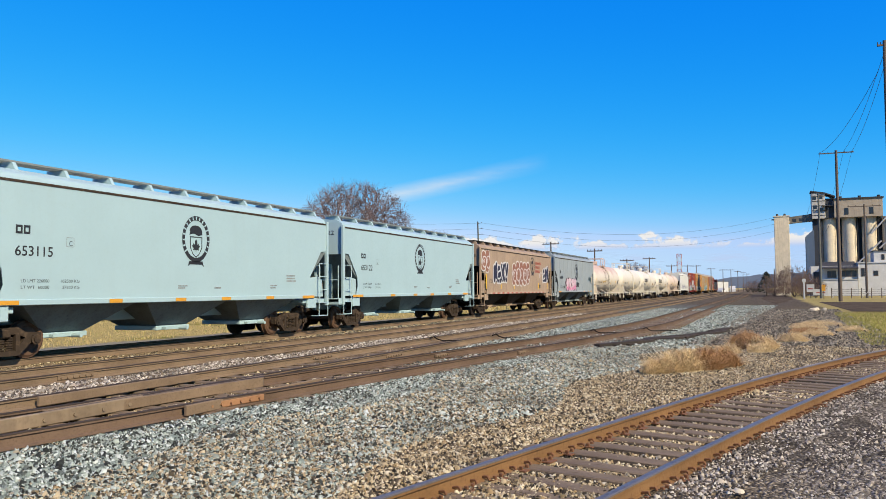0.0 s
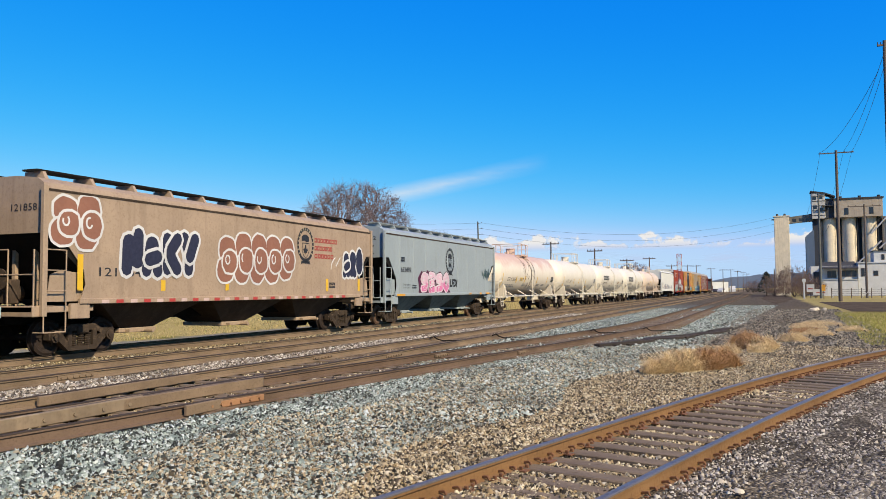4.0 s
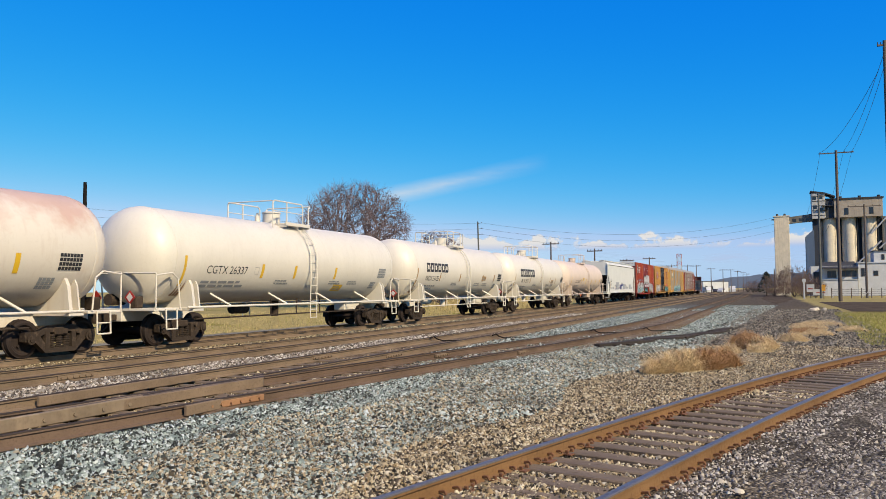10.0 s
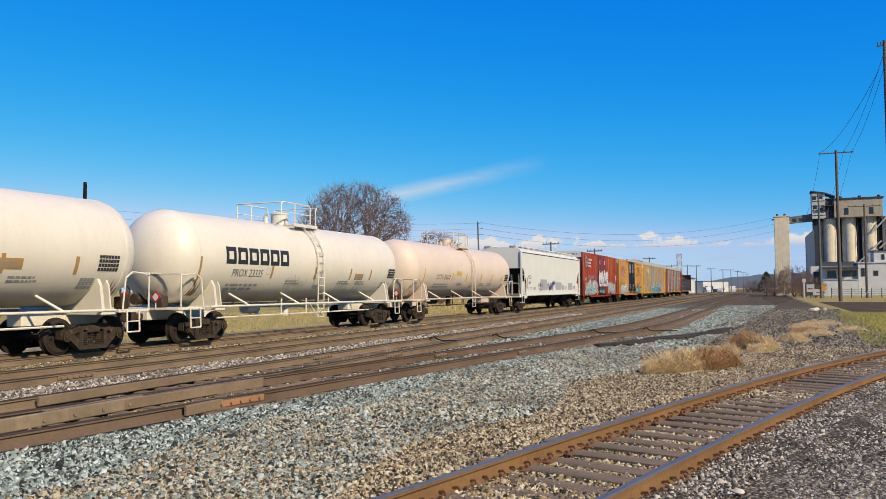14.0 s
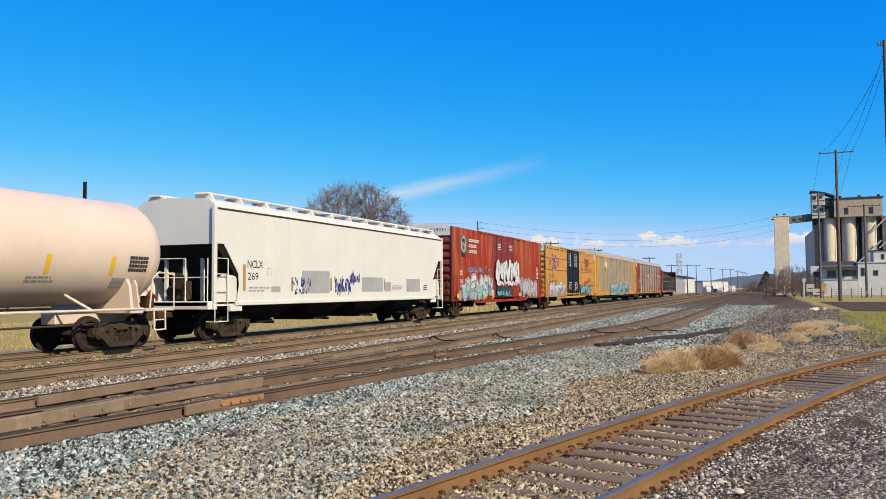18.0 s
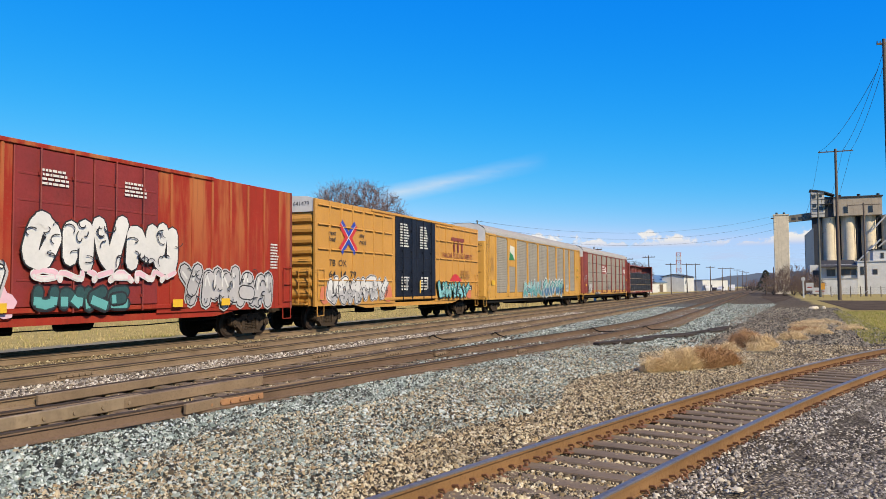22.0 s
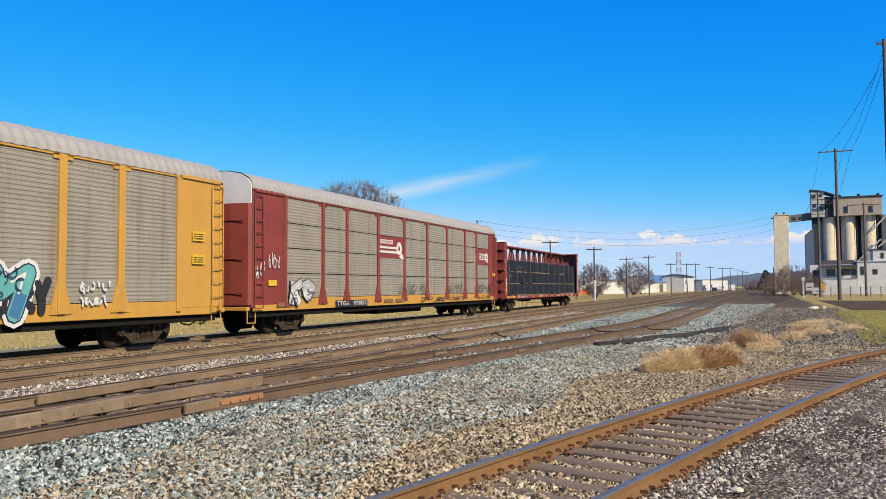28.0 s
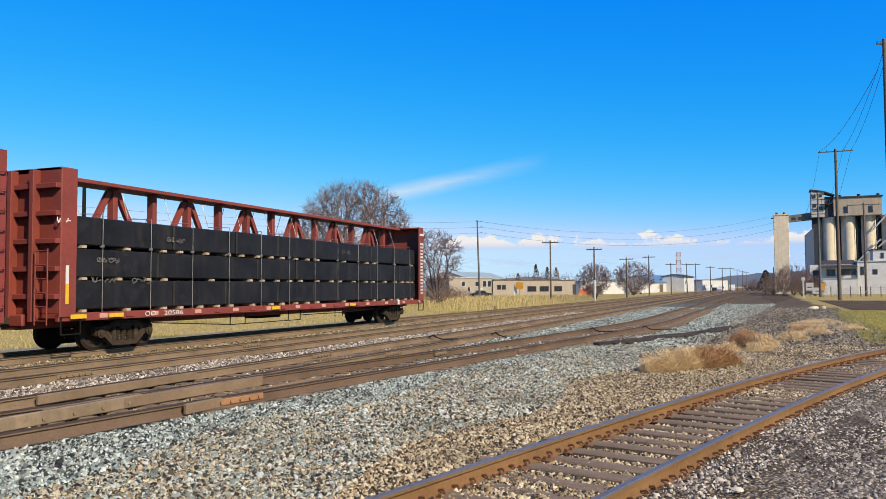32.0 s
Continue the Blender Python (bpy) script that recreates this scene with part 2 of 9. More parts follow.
    b.inputs["Specular IOR Level"].default_value = 0.0
    h = math_node(nt, "ADD", math_node(nt, "MULTIPLY", pit, -1.0), math_node(nt, "MULTIPLY", stone, 0.5))
    bump(nt, b, h, 0.7, 0.03)
    return m


def siding_y(x):
    """Centre line of the siding that leaves the near track to the right."""
    t = min(1.0, max(0.0, (x + 8) / 50))
    return NEAR_Y - 4.75 * (t * t * (3 - 2 * t)) - max(0.0, x - 42) * 0.004


def spur_y(x):
    """Centre line of the foreground spur, which bends away to the right."""
    return 3.68 - 0.245 * x + 0.0006 * x * x - 0.000125 * x ** 3 if x < 30 else spur_y(29.99) - 0.52 * (x - 29.99)


SPUR_Z = -0.13
gravel = ground_material()
gg = G()
xs = [-300, -120, -60, -30] + [-20 + i * 1.0 for i in range(24)] + [4 + i * 0.4 for i in range(120)] + [52 + i for i in range(19)] + [80, 95, 120, 160, 220, 300, 450, 700, 1200, 2500, 4500]
ys = [-4000, -1500, -500, -200, -90, -40, -20] + [-14 + i * 1.0 for i in range(7)] + [-7 + i * 0.4 for i in range(25)] + [3 + i * 0.3 for i in range(44)] + [16.5 + i for i in range(24)] + [42, 46, 52, 70, 120, 200, 500, 1500, 4000]


def ground_height(x, y):
    z = GROUND_Z
    if y < 20 and x > -60:
        z += 0.06 * min(1.0, max(0.0, (y - 4.6) / 1.6))
    if y <= 4.6:
        z -= 0.10 * min(1.0, (4.6 - y) / 2.0)
    if -20 < x < 60 and abs(y) < 22:
        z += 0.05 * noise.noise((x * 0.35, y * 0.35, 0)) + (0.05 * noise.noise((x * 0.6, y * 1.6, 5)) if x > 22 and y < 4.5 else 0.0)
    if 3 < x < 34 and y < 4.5 and -1.5 < y - spur_y(x) < -0.74:
        z = max(z, SPUR_Z - 0.138 + 0.03 * noise.noise((x * 1.7, y * 1.7, 9)))
    for c in (MID_Y, NEAR_Y, siding_y(x)):
        if -10 < x < 70 and abs(y - c) < 1.1:
            z = min(z, GROUND_Z + 0.018 + 0.025 * noise.noise((x * 1.9, y * 1.9, 3)))
    if y > 19.9:
        # the bank falls away behind the main track and climbs again to the meadow
        z -= 0.62 * min(1.0, (y - 19.9) / 1.6) * min(1.0, max(0.0, (37.0 - y) / 6.0)) * min(1.0, max(0.0, (130.0 - x) / 30.0))
    return z


gg.grid([[(x, y, ground_height(x, y)) for y in ys] for x in xs])
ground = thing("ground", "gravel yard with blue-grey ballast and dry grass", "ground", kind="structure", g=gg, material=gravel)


# ---- tracks ----
def rail_profile():
    return [(-0.07, -0.171), (0.07, -0.171), (0.07, -0.155), (0.012, -0.135), (0.010, -0.045), (0.036, -0.035), (0.036, -0.008), (0.028, 0.0), (-0.028, 0.0), (-0.036, -0.008), (-0.036, -0.035), (-0.010, -0.045), (-0.012, -0.135), (-0.07, -0.155)]


def sweep(path, profile, side=0.0, z=0.0, pick=None):
    """Sweeps a profile along a path of (x, y), set off sideways."""
    g = G()
    rows = []
    for i, (x, y) in enumerate(path):
        a, c = path[max(0, i - 1)], path[min(len(path) - 1, i + 1)]
        d = Vector((c[0] - a[0], c[1] - a[1])).normalized()
        n = Vector((-d.y, d.x))
        rows.append([(x + n.x * (side + u), y + n.y * (side + u), z + w) for u, w in profile])
    k = len(profile)
    for r in rows:
        g.v += r
    for i in range(len(rows) - 1):
        for j in range(k):
            g.f.append((i * k + j, i * k + (j + 1) % k, (i + 1) * k + (j + 1) % k, (i + 1) * k + j))
    g.f += [tuple(range(k)), tuple(range((len(rows) - 1) * k, len(rows) * k))[::-1]]
    return g


def smooth_path(f, x0, x1, step):
    n = max(2, int((x1 - x0) / step))
    return [(x0 + (x1 - x0) * i / n, f(x0 + (x1 - x0) * i / n)) for i in range(n + 1)]


HEAD = [(-0.038, -0.014), (0.038, -0.014), (0.038, -0.004), (0.027, 0.004), (-0.027, 0.004), (-0.038, -0.004)]


def lay_rail(track, path, side, z, body, top):
    rail = part("rail", sweep(path, rail_profile(), side, z), body, track, smooth=35)
    part("rail_head", sweep(path, HEAD, side, z), top, rail, "worn running surface", smooth=0)
    return rail


def straight(y):
    return [(-60.0, y), (-20.0, y), (20.0, y), (60.0, y), (120.0, y), (300.0, y), (700.0, y)]


main_track = thing("railway_track", "straight rusty railway track under a passing freight train", "railway track", kind="structure")
middle_track = thing("railway_track", "straight rusty railway track half sunk in dirt", "railway track", kind="structure")
near_track = thing("railway_track", "straight rusty railway track with a turnout frog", "railway track", kind="structure")
for tr, y in ((main_track, TRAIN_Y), (middle_track, MID_Y), (near_track, NEAR_Y)):
    for s in (-GAUGE / 2, GAUGE / 2):
        lay_rail(tr, straight(y), s, 0.0, rail_rust, rail_dull)


siding_track = thing("railway_track", "rusty siding track curving away from a turnout", "railway track", kind="structure")
path_s = smooth_path(siding_y, -7, 60, 1.0) + smooth_path(siding_y, 70, 500, 40)
for s in (-GAUGE / 2, GAUGE / 2):
    lay_rail(siding_track, path_s, s, 0.0, siding_rust, rail_dull)


spur_track = thing("railway_track", "foreground spur track with polished railheads, rusty webs and old ties", "railway track", kind="structure")
path_f = smooth_path(spur_y, -12, 70, 0.8)
for s in (-GAUGE / 2, GAUGE / 2):
    lay_rail(spur_track, path_f, s, SPUR_Z, rail_near_rust, rail_head)
# ---- freight train ----
black_steel = paint("black_steel", (0.013, 0.012, 0.011), (0.055, 0.036, 0.024), 0.35, 0.9, 0.0, fine=9, var=0.3, sheen=0.12)
truck_grime = paint("truck_grime", (0.06, 0.044, 0.033), (0.24, 0.165, 0.11), 0.5, 0.9, 0.0, fine=9, var=0.35, relief=0.2, sheen=0.12)
# green and grey bays: body paint darkened for underbody shade, with grime streaks
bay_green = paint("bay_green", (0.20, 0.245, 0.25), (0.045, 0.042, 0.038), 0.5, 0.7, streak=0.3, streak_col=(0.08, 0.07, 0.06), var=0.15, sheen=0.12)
bay_grey = paint("shaded_bay_grey", (0.19, 0.225, 0.23), (0.05, 0.045, 0.04), 0.6, 0.8, streak=0.4, streak_col=(0.04, 0.035, 0.03), var=0.2, sheen=0.12)
bay_brown = paint("dark_bay_brown", (0.06, 0.045, 0.034), (0.16, 0.12, 0.085), 0.5, 0.85, streak=0.4, streak_col=(0.14, 0.11, 0.08), var=0.3, sheen=0.12)
walk_green = paint("walkway_green_grey", (0.22, 0.255, 0.255), (0.1, 0.1, 0.09), 0.4, 0.7)
wheel_rust = paint("wheel_rust", (0.13, 0.07, 0.04), (0.05, 0.035, 0.03), 0.5, 0.75, 0.2, fine=9, var=0.25)
wheel_dark = paint("wheel_dark", (0.04, 0.03, 0.026), (0.10, 0.06, 0.04), 0.5, 0.75, 0.1, fine=9, var=0.25, sheen=0.12)
tread_steel = paint("tread_steel", (0.35, 0.34, 0.33), rough=0.35, metal=1.0, relief=0.02)
pale_green = paint("pale_green_paint", (0.43, 0.60, 0.645), (0.42, 0.45, 0.42), 0.12, 0.42, streak=0.06, streak_col=(0.35, 0.34, 0.3), var=0.03, relief=0.02)
tan_paint = paint("faded_tan_paint", (0.43, 0.315, 0.215), (0.20, 0.13, 0.09), 0.45, 0.7, streak=0.35, streak_col=(0.16, 0.10, 0.07), var=0.12)
grey_paint = paint("grey_paint", (0.345, 0.395, 0.41), (0.25, 0.26, 0.25), 0.25, 0.5, streak=0.15, streak_col=(0.2, 0.19, 0.17), var=0.05)
white_paint = paint("white_hopper_paint", (0.79, 0.78, 0.71), (0.5, 0.48, 0.4), 0.2, 0.5, streak=0.1, streak_col=(0.42, 0.38, 0.3), var=0.04)
tank_white = paint("tank_white", (0.84, 0.77, 0.64), (0.58, 0.48, 0.34), 0.22, 0.45, streak=0.12, streak_col=(0.5, 0.42, 0.32), var=0.04)
tank_peach = paint("tank_peach", (0.78, 0.63, 0.50), (0.62, 0.42, 0.32), 0.35, 0.55, streak=0.3, streak_col=(0.72, 0.66, 0.58), var=0.06)


def faded_red():
    """Red boxcar paint bleached to orange in tall soft bands, more so towards the roof."""
    m, nt, b = node_mat("oxide_red")
    tc = nt.nodes.new("ShaderNodeTexCoord")
    sep = nt.nodes.new("ShaderNodeSeparateXYZ")
    nt.links.new(tc.outputs["Object"], sep.inputs[0])
    grain = noise_node(nt, 14, 5, 0.7)
    c = mix(nt, noise_node(nt, 1.2, 5, 0.65), (0.25, 0.024, 0.015), (0.41, 0.038, 0.022))
    band = ramp(nt, noise_node(nt, 1.0, 4, 0.6, (1.5, 1.5, 0.22)), 0.46, 0.62)
    c = mix(nt, math_node(nt, "MULTIPLY", band, ramp(nt, sep.outputs[2], 1.4, 4.4, 0.08, 0.75)), c, (0.50, 0.20, 0.07))
    run = ramp(nt, noise_node(nt, 1.0, 5, 0.65, (7.0, 7.0, 0.3)), 0.55, 0.7)
    c = mix(nt, math_node(nt, "MULTIPLY", run, 0.4), c, (0.10, 0.03, 0.02))
    c = mix(nt, math_node(nt, "MULTIPLY", ramp(nt, grain, 0.52, 0.75), 0.35), c, (0.30, 0.13, 0.06))
    nt.links.new(c, b.inputs["Base Color"])
    b.inputs["Roughness"].default_value = 0.75
    b.inputs["Specular IOR Level"].default_value = 0.15
    bump(nt, b, grain, 0.1, 0.01)
    return m


def faded_tank():
    """Cream tank paint that has weathered to salmon along the top."""
    m, nt, b = node_mat("tank_pink")
    tc = nt.nodes.new("ShaderNodeTexCoord")
    sep = nt.nodes.new("ShaderNodeSeparateXYZ")
    nt.links.new(tc.outputs["Object"], sep.inputs[0])
    grain = noise_node(nt, 12, 5, 0.7)
    cream = mix(nt, noise_node(nt, 0.8, 5, 0.65), (0.80, 0.70, 0.56), (0.84, 0.77, 0.65))
    salmon = mix(nt, noise_node(nt, 1.6, 5, 0.65), (0.62, 0.36, 0.25), (0.74, 0.52, 0.40))
    edge = math_node(nt, "ADD", sep.outputs[2], ramp(nt, noise_node(nt, 0.55, 5, 0.65), 0.3, 0.7, -0.7, 0.7))
    c = mix(nt, ramp(nt, edge, 3.0, 3.7, 0.0, 0.85), cream, salmon)
    run = ramp(nt, noise_node(nt, 1.0, 5, 0.65, (5.0, 5.0, 0.3)), 0.54, 0.7)
    c = mix(nt, math_node(nt, "MULTIPLY", run, 0.3), c, (0.58, 0.42, 0.30))
    c = mix(nt, math_node(nt, "MULTIPLY", ramp(nt, grain, 0.52, 0.75), 0.2), c, (0.55, 0.45, 0.33))
    nt.links.new(c, b.inputs["Base Color"])
    b.inputs["Roughness"].default_value = 0.5
    return m


tank_pink = faded_tank()
oxide_door = paint("oxide_door", (0.24, 0.022, 0.017), (0.14, 0.03, 0.02), 0.5, 0.6, streak=0.3, streak_col=(0.12, 0.03, 0.02), var=0.2)
oxide_red = faded_red()
oxide_dark = paint("oxide_dark", (0.19, 0.026, 0.016), (0.10, 0.04, 0.025), 0.5, 0.7, streak=0.3, streak_col=(0.30, 0.10, 0.05), var=0.2)
box_yellow = paint("boxcar_yellow", (0.58, 0.29, 0.05), (0.44, 0.21, 0.045), 0.3, 0.6, streak=0.2, streak_col=(0.36, 0.2, 0.08), var=0.07)
door_black = paint("door_blue_black", (0.013, 0.016, 0.028), (0.04, 0.04, 0.046), 0.3, 0.45, var=0.2, sheen=0.12)
rack_yellow = paint("rack_yellow", (0.60, 0.32, 0.05), (0.40, 0.2, 0.05), 0.35, 0.6, streak=0.25, streak_col=(0.34, 0.18, 0.07), var=0.08)
rack_red = paint("rack_red", (0.25, 0.038, 0.024), (0.11, 0.04, 0.03), 0.4, 0.6, streak=0.25, streak_col=(0.11, 0.05, 0.04), var=0.15)
galvanised = paint("galvanised_sheet", (0.325, 0.30, 0.25), (0.17, 0.14, 0.10), 0.45, 0.7, 0.0, streak=0.5, streak_col=(0.15, 0.115, 0.08), var=0.1)
roof_galv = paint("galvanised_roof", (0.385, 0.365, 0.33), (0.30, 0.26, 0.21), 0.35, 0.6, 0.0, var=0.06)
beam_red = paint("centrebeam_red", (0.25, 0.042, 0.027), (0.12, 0.045, 0.03), 0.45, 0.65, streak=0.3, streak_col=(0.10, 0.045, 0.03), var=0.18)
wrap_black = paint("black_wrap", (0.014, 0.0135, 0.015), (0.05, 0.045, 0.042), 0.5, 0.55, fine=3, var=0.5, relief=0.6, streak=0.3, streak_col=(0.045, 0.04, 0.038), sheen=0.25)
stripe_yellow = flat_mat("reflector_yellow", (0.75, 0.36, 0.03), 0.4)
ink_red = flat_mat("ink_red", (0.42, 0.03, 0.02), 0.6)
pocket_pink = flat_mat("pocket_pink", (0.62, 0.33, 0.27), 0.7)
ink_black = flat_mat("ink_black", (0.02, 0.021, 0.024), 0.6)
ink_white = flat_mat("ink_white", (0.75, 0.74, 0.71), 0.6)
ink_grey = flat_mat("ink_grey", (0.30, 0.31, 0.31), 0.6)

WHEEL_R = 0.457
WHEELS = []


def wheelset_mesh():
    g = G()
    for s in (-1, 1):
        prof = [(0.0, 0.10), (0.0, 0.30), (-0.05, 0.34), (-0.055, 0.39), (-0.02, 0.44), (-0.02, WHEEL_R), (0.09, WHEEL_R + 0.004), (0.10, WHEEL_R + 0.028), (0.13, WHEEL_R + 0.026), (0.135, 0.40), (0.10, 0.32), (0.13, 0.12)]
        prof = [(-a * s * -1 if s < 0 else -a, r) for a, r in prof] if s > 0 else prof
        g.lathe(prof, (0, s * (GAUGE / 2 + 0.02 * 1) + (0.03 if s < 0 else -0.03) * -1, 0), "y", 26)
        # plate holes that let the turning be seen
        for k in range(3):
            t = k * 2 * math.pi / 3
            g.box(0.22 * math.cos(t) - 0.03, 0.22 * math.cos(t) + 0.03, s * 0.84 - 0.012, s * 0.84 + 0.012, 0.22 * math.sin(t) - 0.03, 0.22 * math.sin(t) + 0.03)
    g.cyl((0, -1.02, 0), (0, 1.02, 0), 0.085, seg=12)
    return g.mesh("wheelset", 30)


WHEELSET = {}


def wheelset(parent, x, rust):
    if rust not in WHEELSET:
        WHEELSET[rust] = wheelset_mesh()
        WHEELSET[rust].materials.append(wheel_rust if rust else wheel_dark)
    ob = part("wheelset", WHEELSET[rust], None, parent, at=(x, 0, WHEEL_R))
    WHEELS.append(ob)
    return ob


SIDEFRAME = {}


def sideframe_mesh():
    """Cast side frame with window for the springs."""
    g = G()
    top = [(-1.05, 0.40), (-1.05, 0.62), (-0.62, 0.64), (-0.42, 0.76), (0.42, 0.76), (0.62, 0.64), (1.05, 0.62), (1.05, 0.40), (0.80, 0.40), (0.62, 0.50), (0.40, 0.60), (-0.40, 0.60), (-0.62, 0.50), (-0.80, 0.40)]
    g.prism(top, -0.09, 0.09, "y")
    bot = [(-0.80, 0.42), (-0.62, 0.52), (-0.36, 0.22), (0.36, 0.22), (0.62, 0.52), (0.80, 0.42), (0.45, 0.10), (-0.45, 0.10)]
    g.prism(bot, -0.09, 0.09, "y")
    for s in (-1, 1):
        g.box(s * 0.40 - 0.06, s * 0.40 + 0.06, -0.10, 0.10, 0.20, 0.64)
        g.cyl((s * 0.88, -0.14, 0.457), (s * 0.88, 0.02, 0.457), 0.13, seg=12)
        g.cyl((s * 0.88, -0.17, 0.457), (s * 0.88, -0.14, 0.457), 0.08, seg=8)
    return g.mesh("sideframe", 30)


def truck(car, x, rust=False):
    """Two-axle truck: bolster with side frames, springs and wheelsets."""
    if not SIDEFRAME:
        SIDEFRAME["frame"] = sideframe_mesh()
        SIDEFRAME["frame"].materials.append(truck_grime)
        g = G()
        prof = []
        for k in range(6):
            prof += [(0.225 + k * 0.055, 0.06), (0.232 + k * 0.055, 0.095), (0.262 + k * 0.055, 0.095), (0.270 + k * 0.055, 0.06)]
        g.lathe(prof, (0, 0, 0), "z", 9)
        SIDEFRAME["spring"] = g.mesh("spring", 30)
        SIDEFRAME["spring"].materials.append(truck_grime)
        g = G()
        g.bev(-0.20, 0.20, -1.12, 1.12, 0.52, 0.72, 0.03)
        g.cyl((0, 0, 0.72), (0, 0, 0.86), 0.2, seg=14)
        for s in (-1, 1):
            g.box(s * 0.42 - 0.04, s * 0.42 + 0.04, -0.7, 0.7, 0.30, 0.40)
            g.box(s * 0.47 - 0.03, s * 0.47 + 0.03, -0.86, -0.72, 0.30, 0.52)
            g.box(s * 0.47 - 0.03, s * 0.47 + 0.03, 0.72, 0.86, 0.30, 0.52)
        SIDEFRAME["bolster"] = g.mesh("truck", 30)
        SIDEFRAME["bolster"].materials.append(truck_grime)
    tr = part("truck", SIDEFRAME["bolster"], None, car, at=(x, 0, 0))
    for s in (-1, 1):
        part("sideframe", SIDEFRAME["frame"], None, tr, at=(0, s * 0.99, 0))
        for sx in (-0.22, 0.0, 0.22):
            part("spring", SIDEFRAME["spring"], None, tr, at=(sx, s * 0.99, 0))
    for s in (-1, 1):
        wheelset(tr, s * 0.88, rust)
    return tr


def coupler(car, x, s, z=0.84):
    """Knuckle coupler and air hose at one end; s is the outward side."""
    g = G()
    g.bev(min(x, x + s * 0.55), max(x, x + s * 0.55), -0.09, 0.09, z - 0.09, z + 0.09, 0.02)
    g.bev(min(x + s * 0.45, x + s * 0.72), max(x + s * 0.45, x + s * 0.72), -0.15, 0.12, z - 0.14, z + 0.14, 0.03)
    g.tube([(x, 0.25, z - 0.1), (x + s * 0.25, 0.27, z - 0.35), (x + s * 0.55, 0.2, z - 0.42), (x + s * 0.7, 0.08, z - 0.3)], 0.025, 6)
    return part("coupler", g, truck_grime, car)


def ladder_geo(g, x0, x1, y, z0, z1, step=0.38, r=0.018):
    g.tube([(x0, y, z0), (x0, y, z1)], r)
    g.tube([(x1, y, z0), (x1, y, z1)], r)
    n = max(1, int((z1 - z0) / step))
    for i in range(n + 1):
        z = z0 + (z1 - z0) * i / n
        g.tube([(x0, y, z), (x1, y, z)], r * 0.9)
    return g


def decal(name, me, material, car, x, z, y=-1.612, label="", rot=0.0, sx=1.0):
    """Flat lettering or a painted shape on the camera side of a car."""
    ob = part(name, me, material, car, label, at=(x, y, z), smooth=0)
    ob.rotation_euler = (0, radians(rot), 0)
    return ob


def plate(points, thick=0.003):
    """A flat painted shape in the xz plane, 3 mm proud."""
    g = G()
    n = len(points)
    g.add([(p[0], 0, p[1]) for p in points] + [(p[0], -thick, p[1]) for p in points], [tuple(range(n)), tuple(range(n, 2 * n))[::-1]] + [(i, (i + 1) % n, n + (i + 1) % n, n + i) for i in range(n)])
    return g


def bars(rows):
    """Unreadable small print as plain bars: rows of (x, z, width, height)."""
    g = G()
    for x, z, w, h in rows:
        g.box(x, x + w, -0.003, 0.0, z, z + h)
    return g


def arc(cx, cz, rx, rz, a0, a1, n=24):
    return [(cx + rx * math.cos(radians(a0 + (a1 - a0) * i / n)), cz + rz * math.sin(radians(a0 + (a1 - a0) * i / n))) for i in range(n + 1)]
def car_root(name, label, category, s0):
    """Empty at the car's middle on the rail tops; s0 is its place along the track at the start."""
    ob = thing(name, label, category, pose(s0, TRAIN_Y, 0), group="cars of the freight train")
    CARS.append((ob, s0))
    return ob


CARS = []


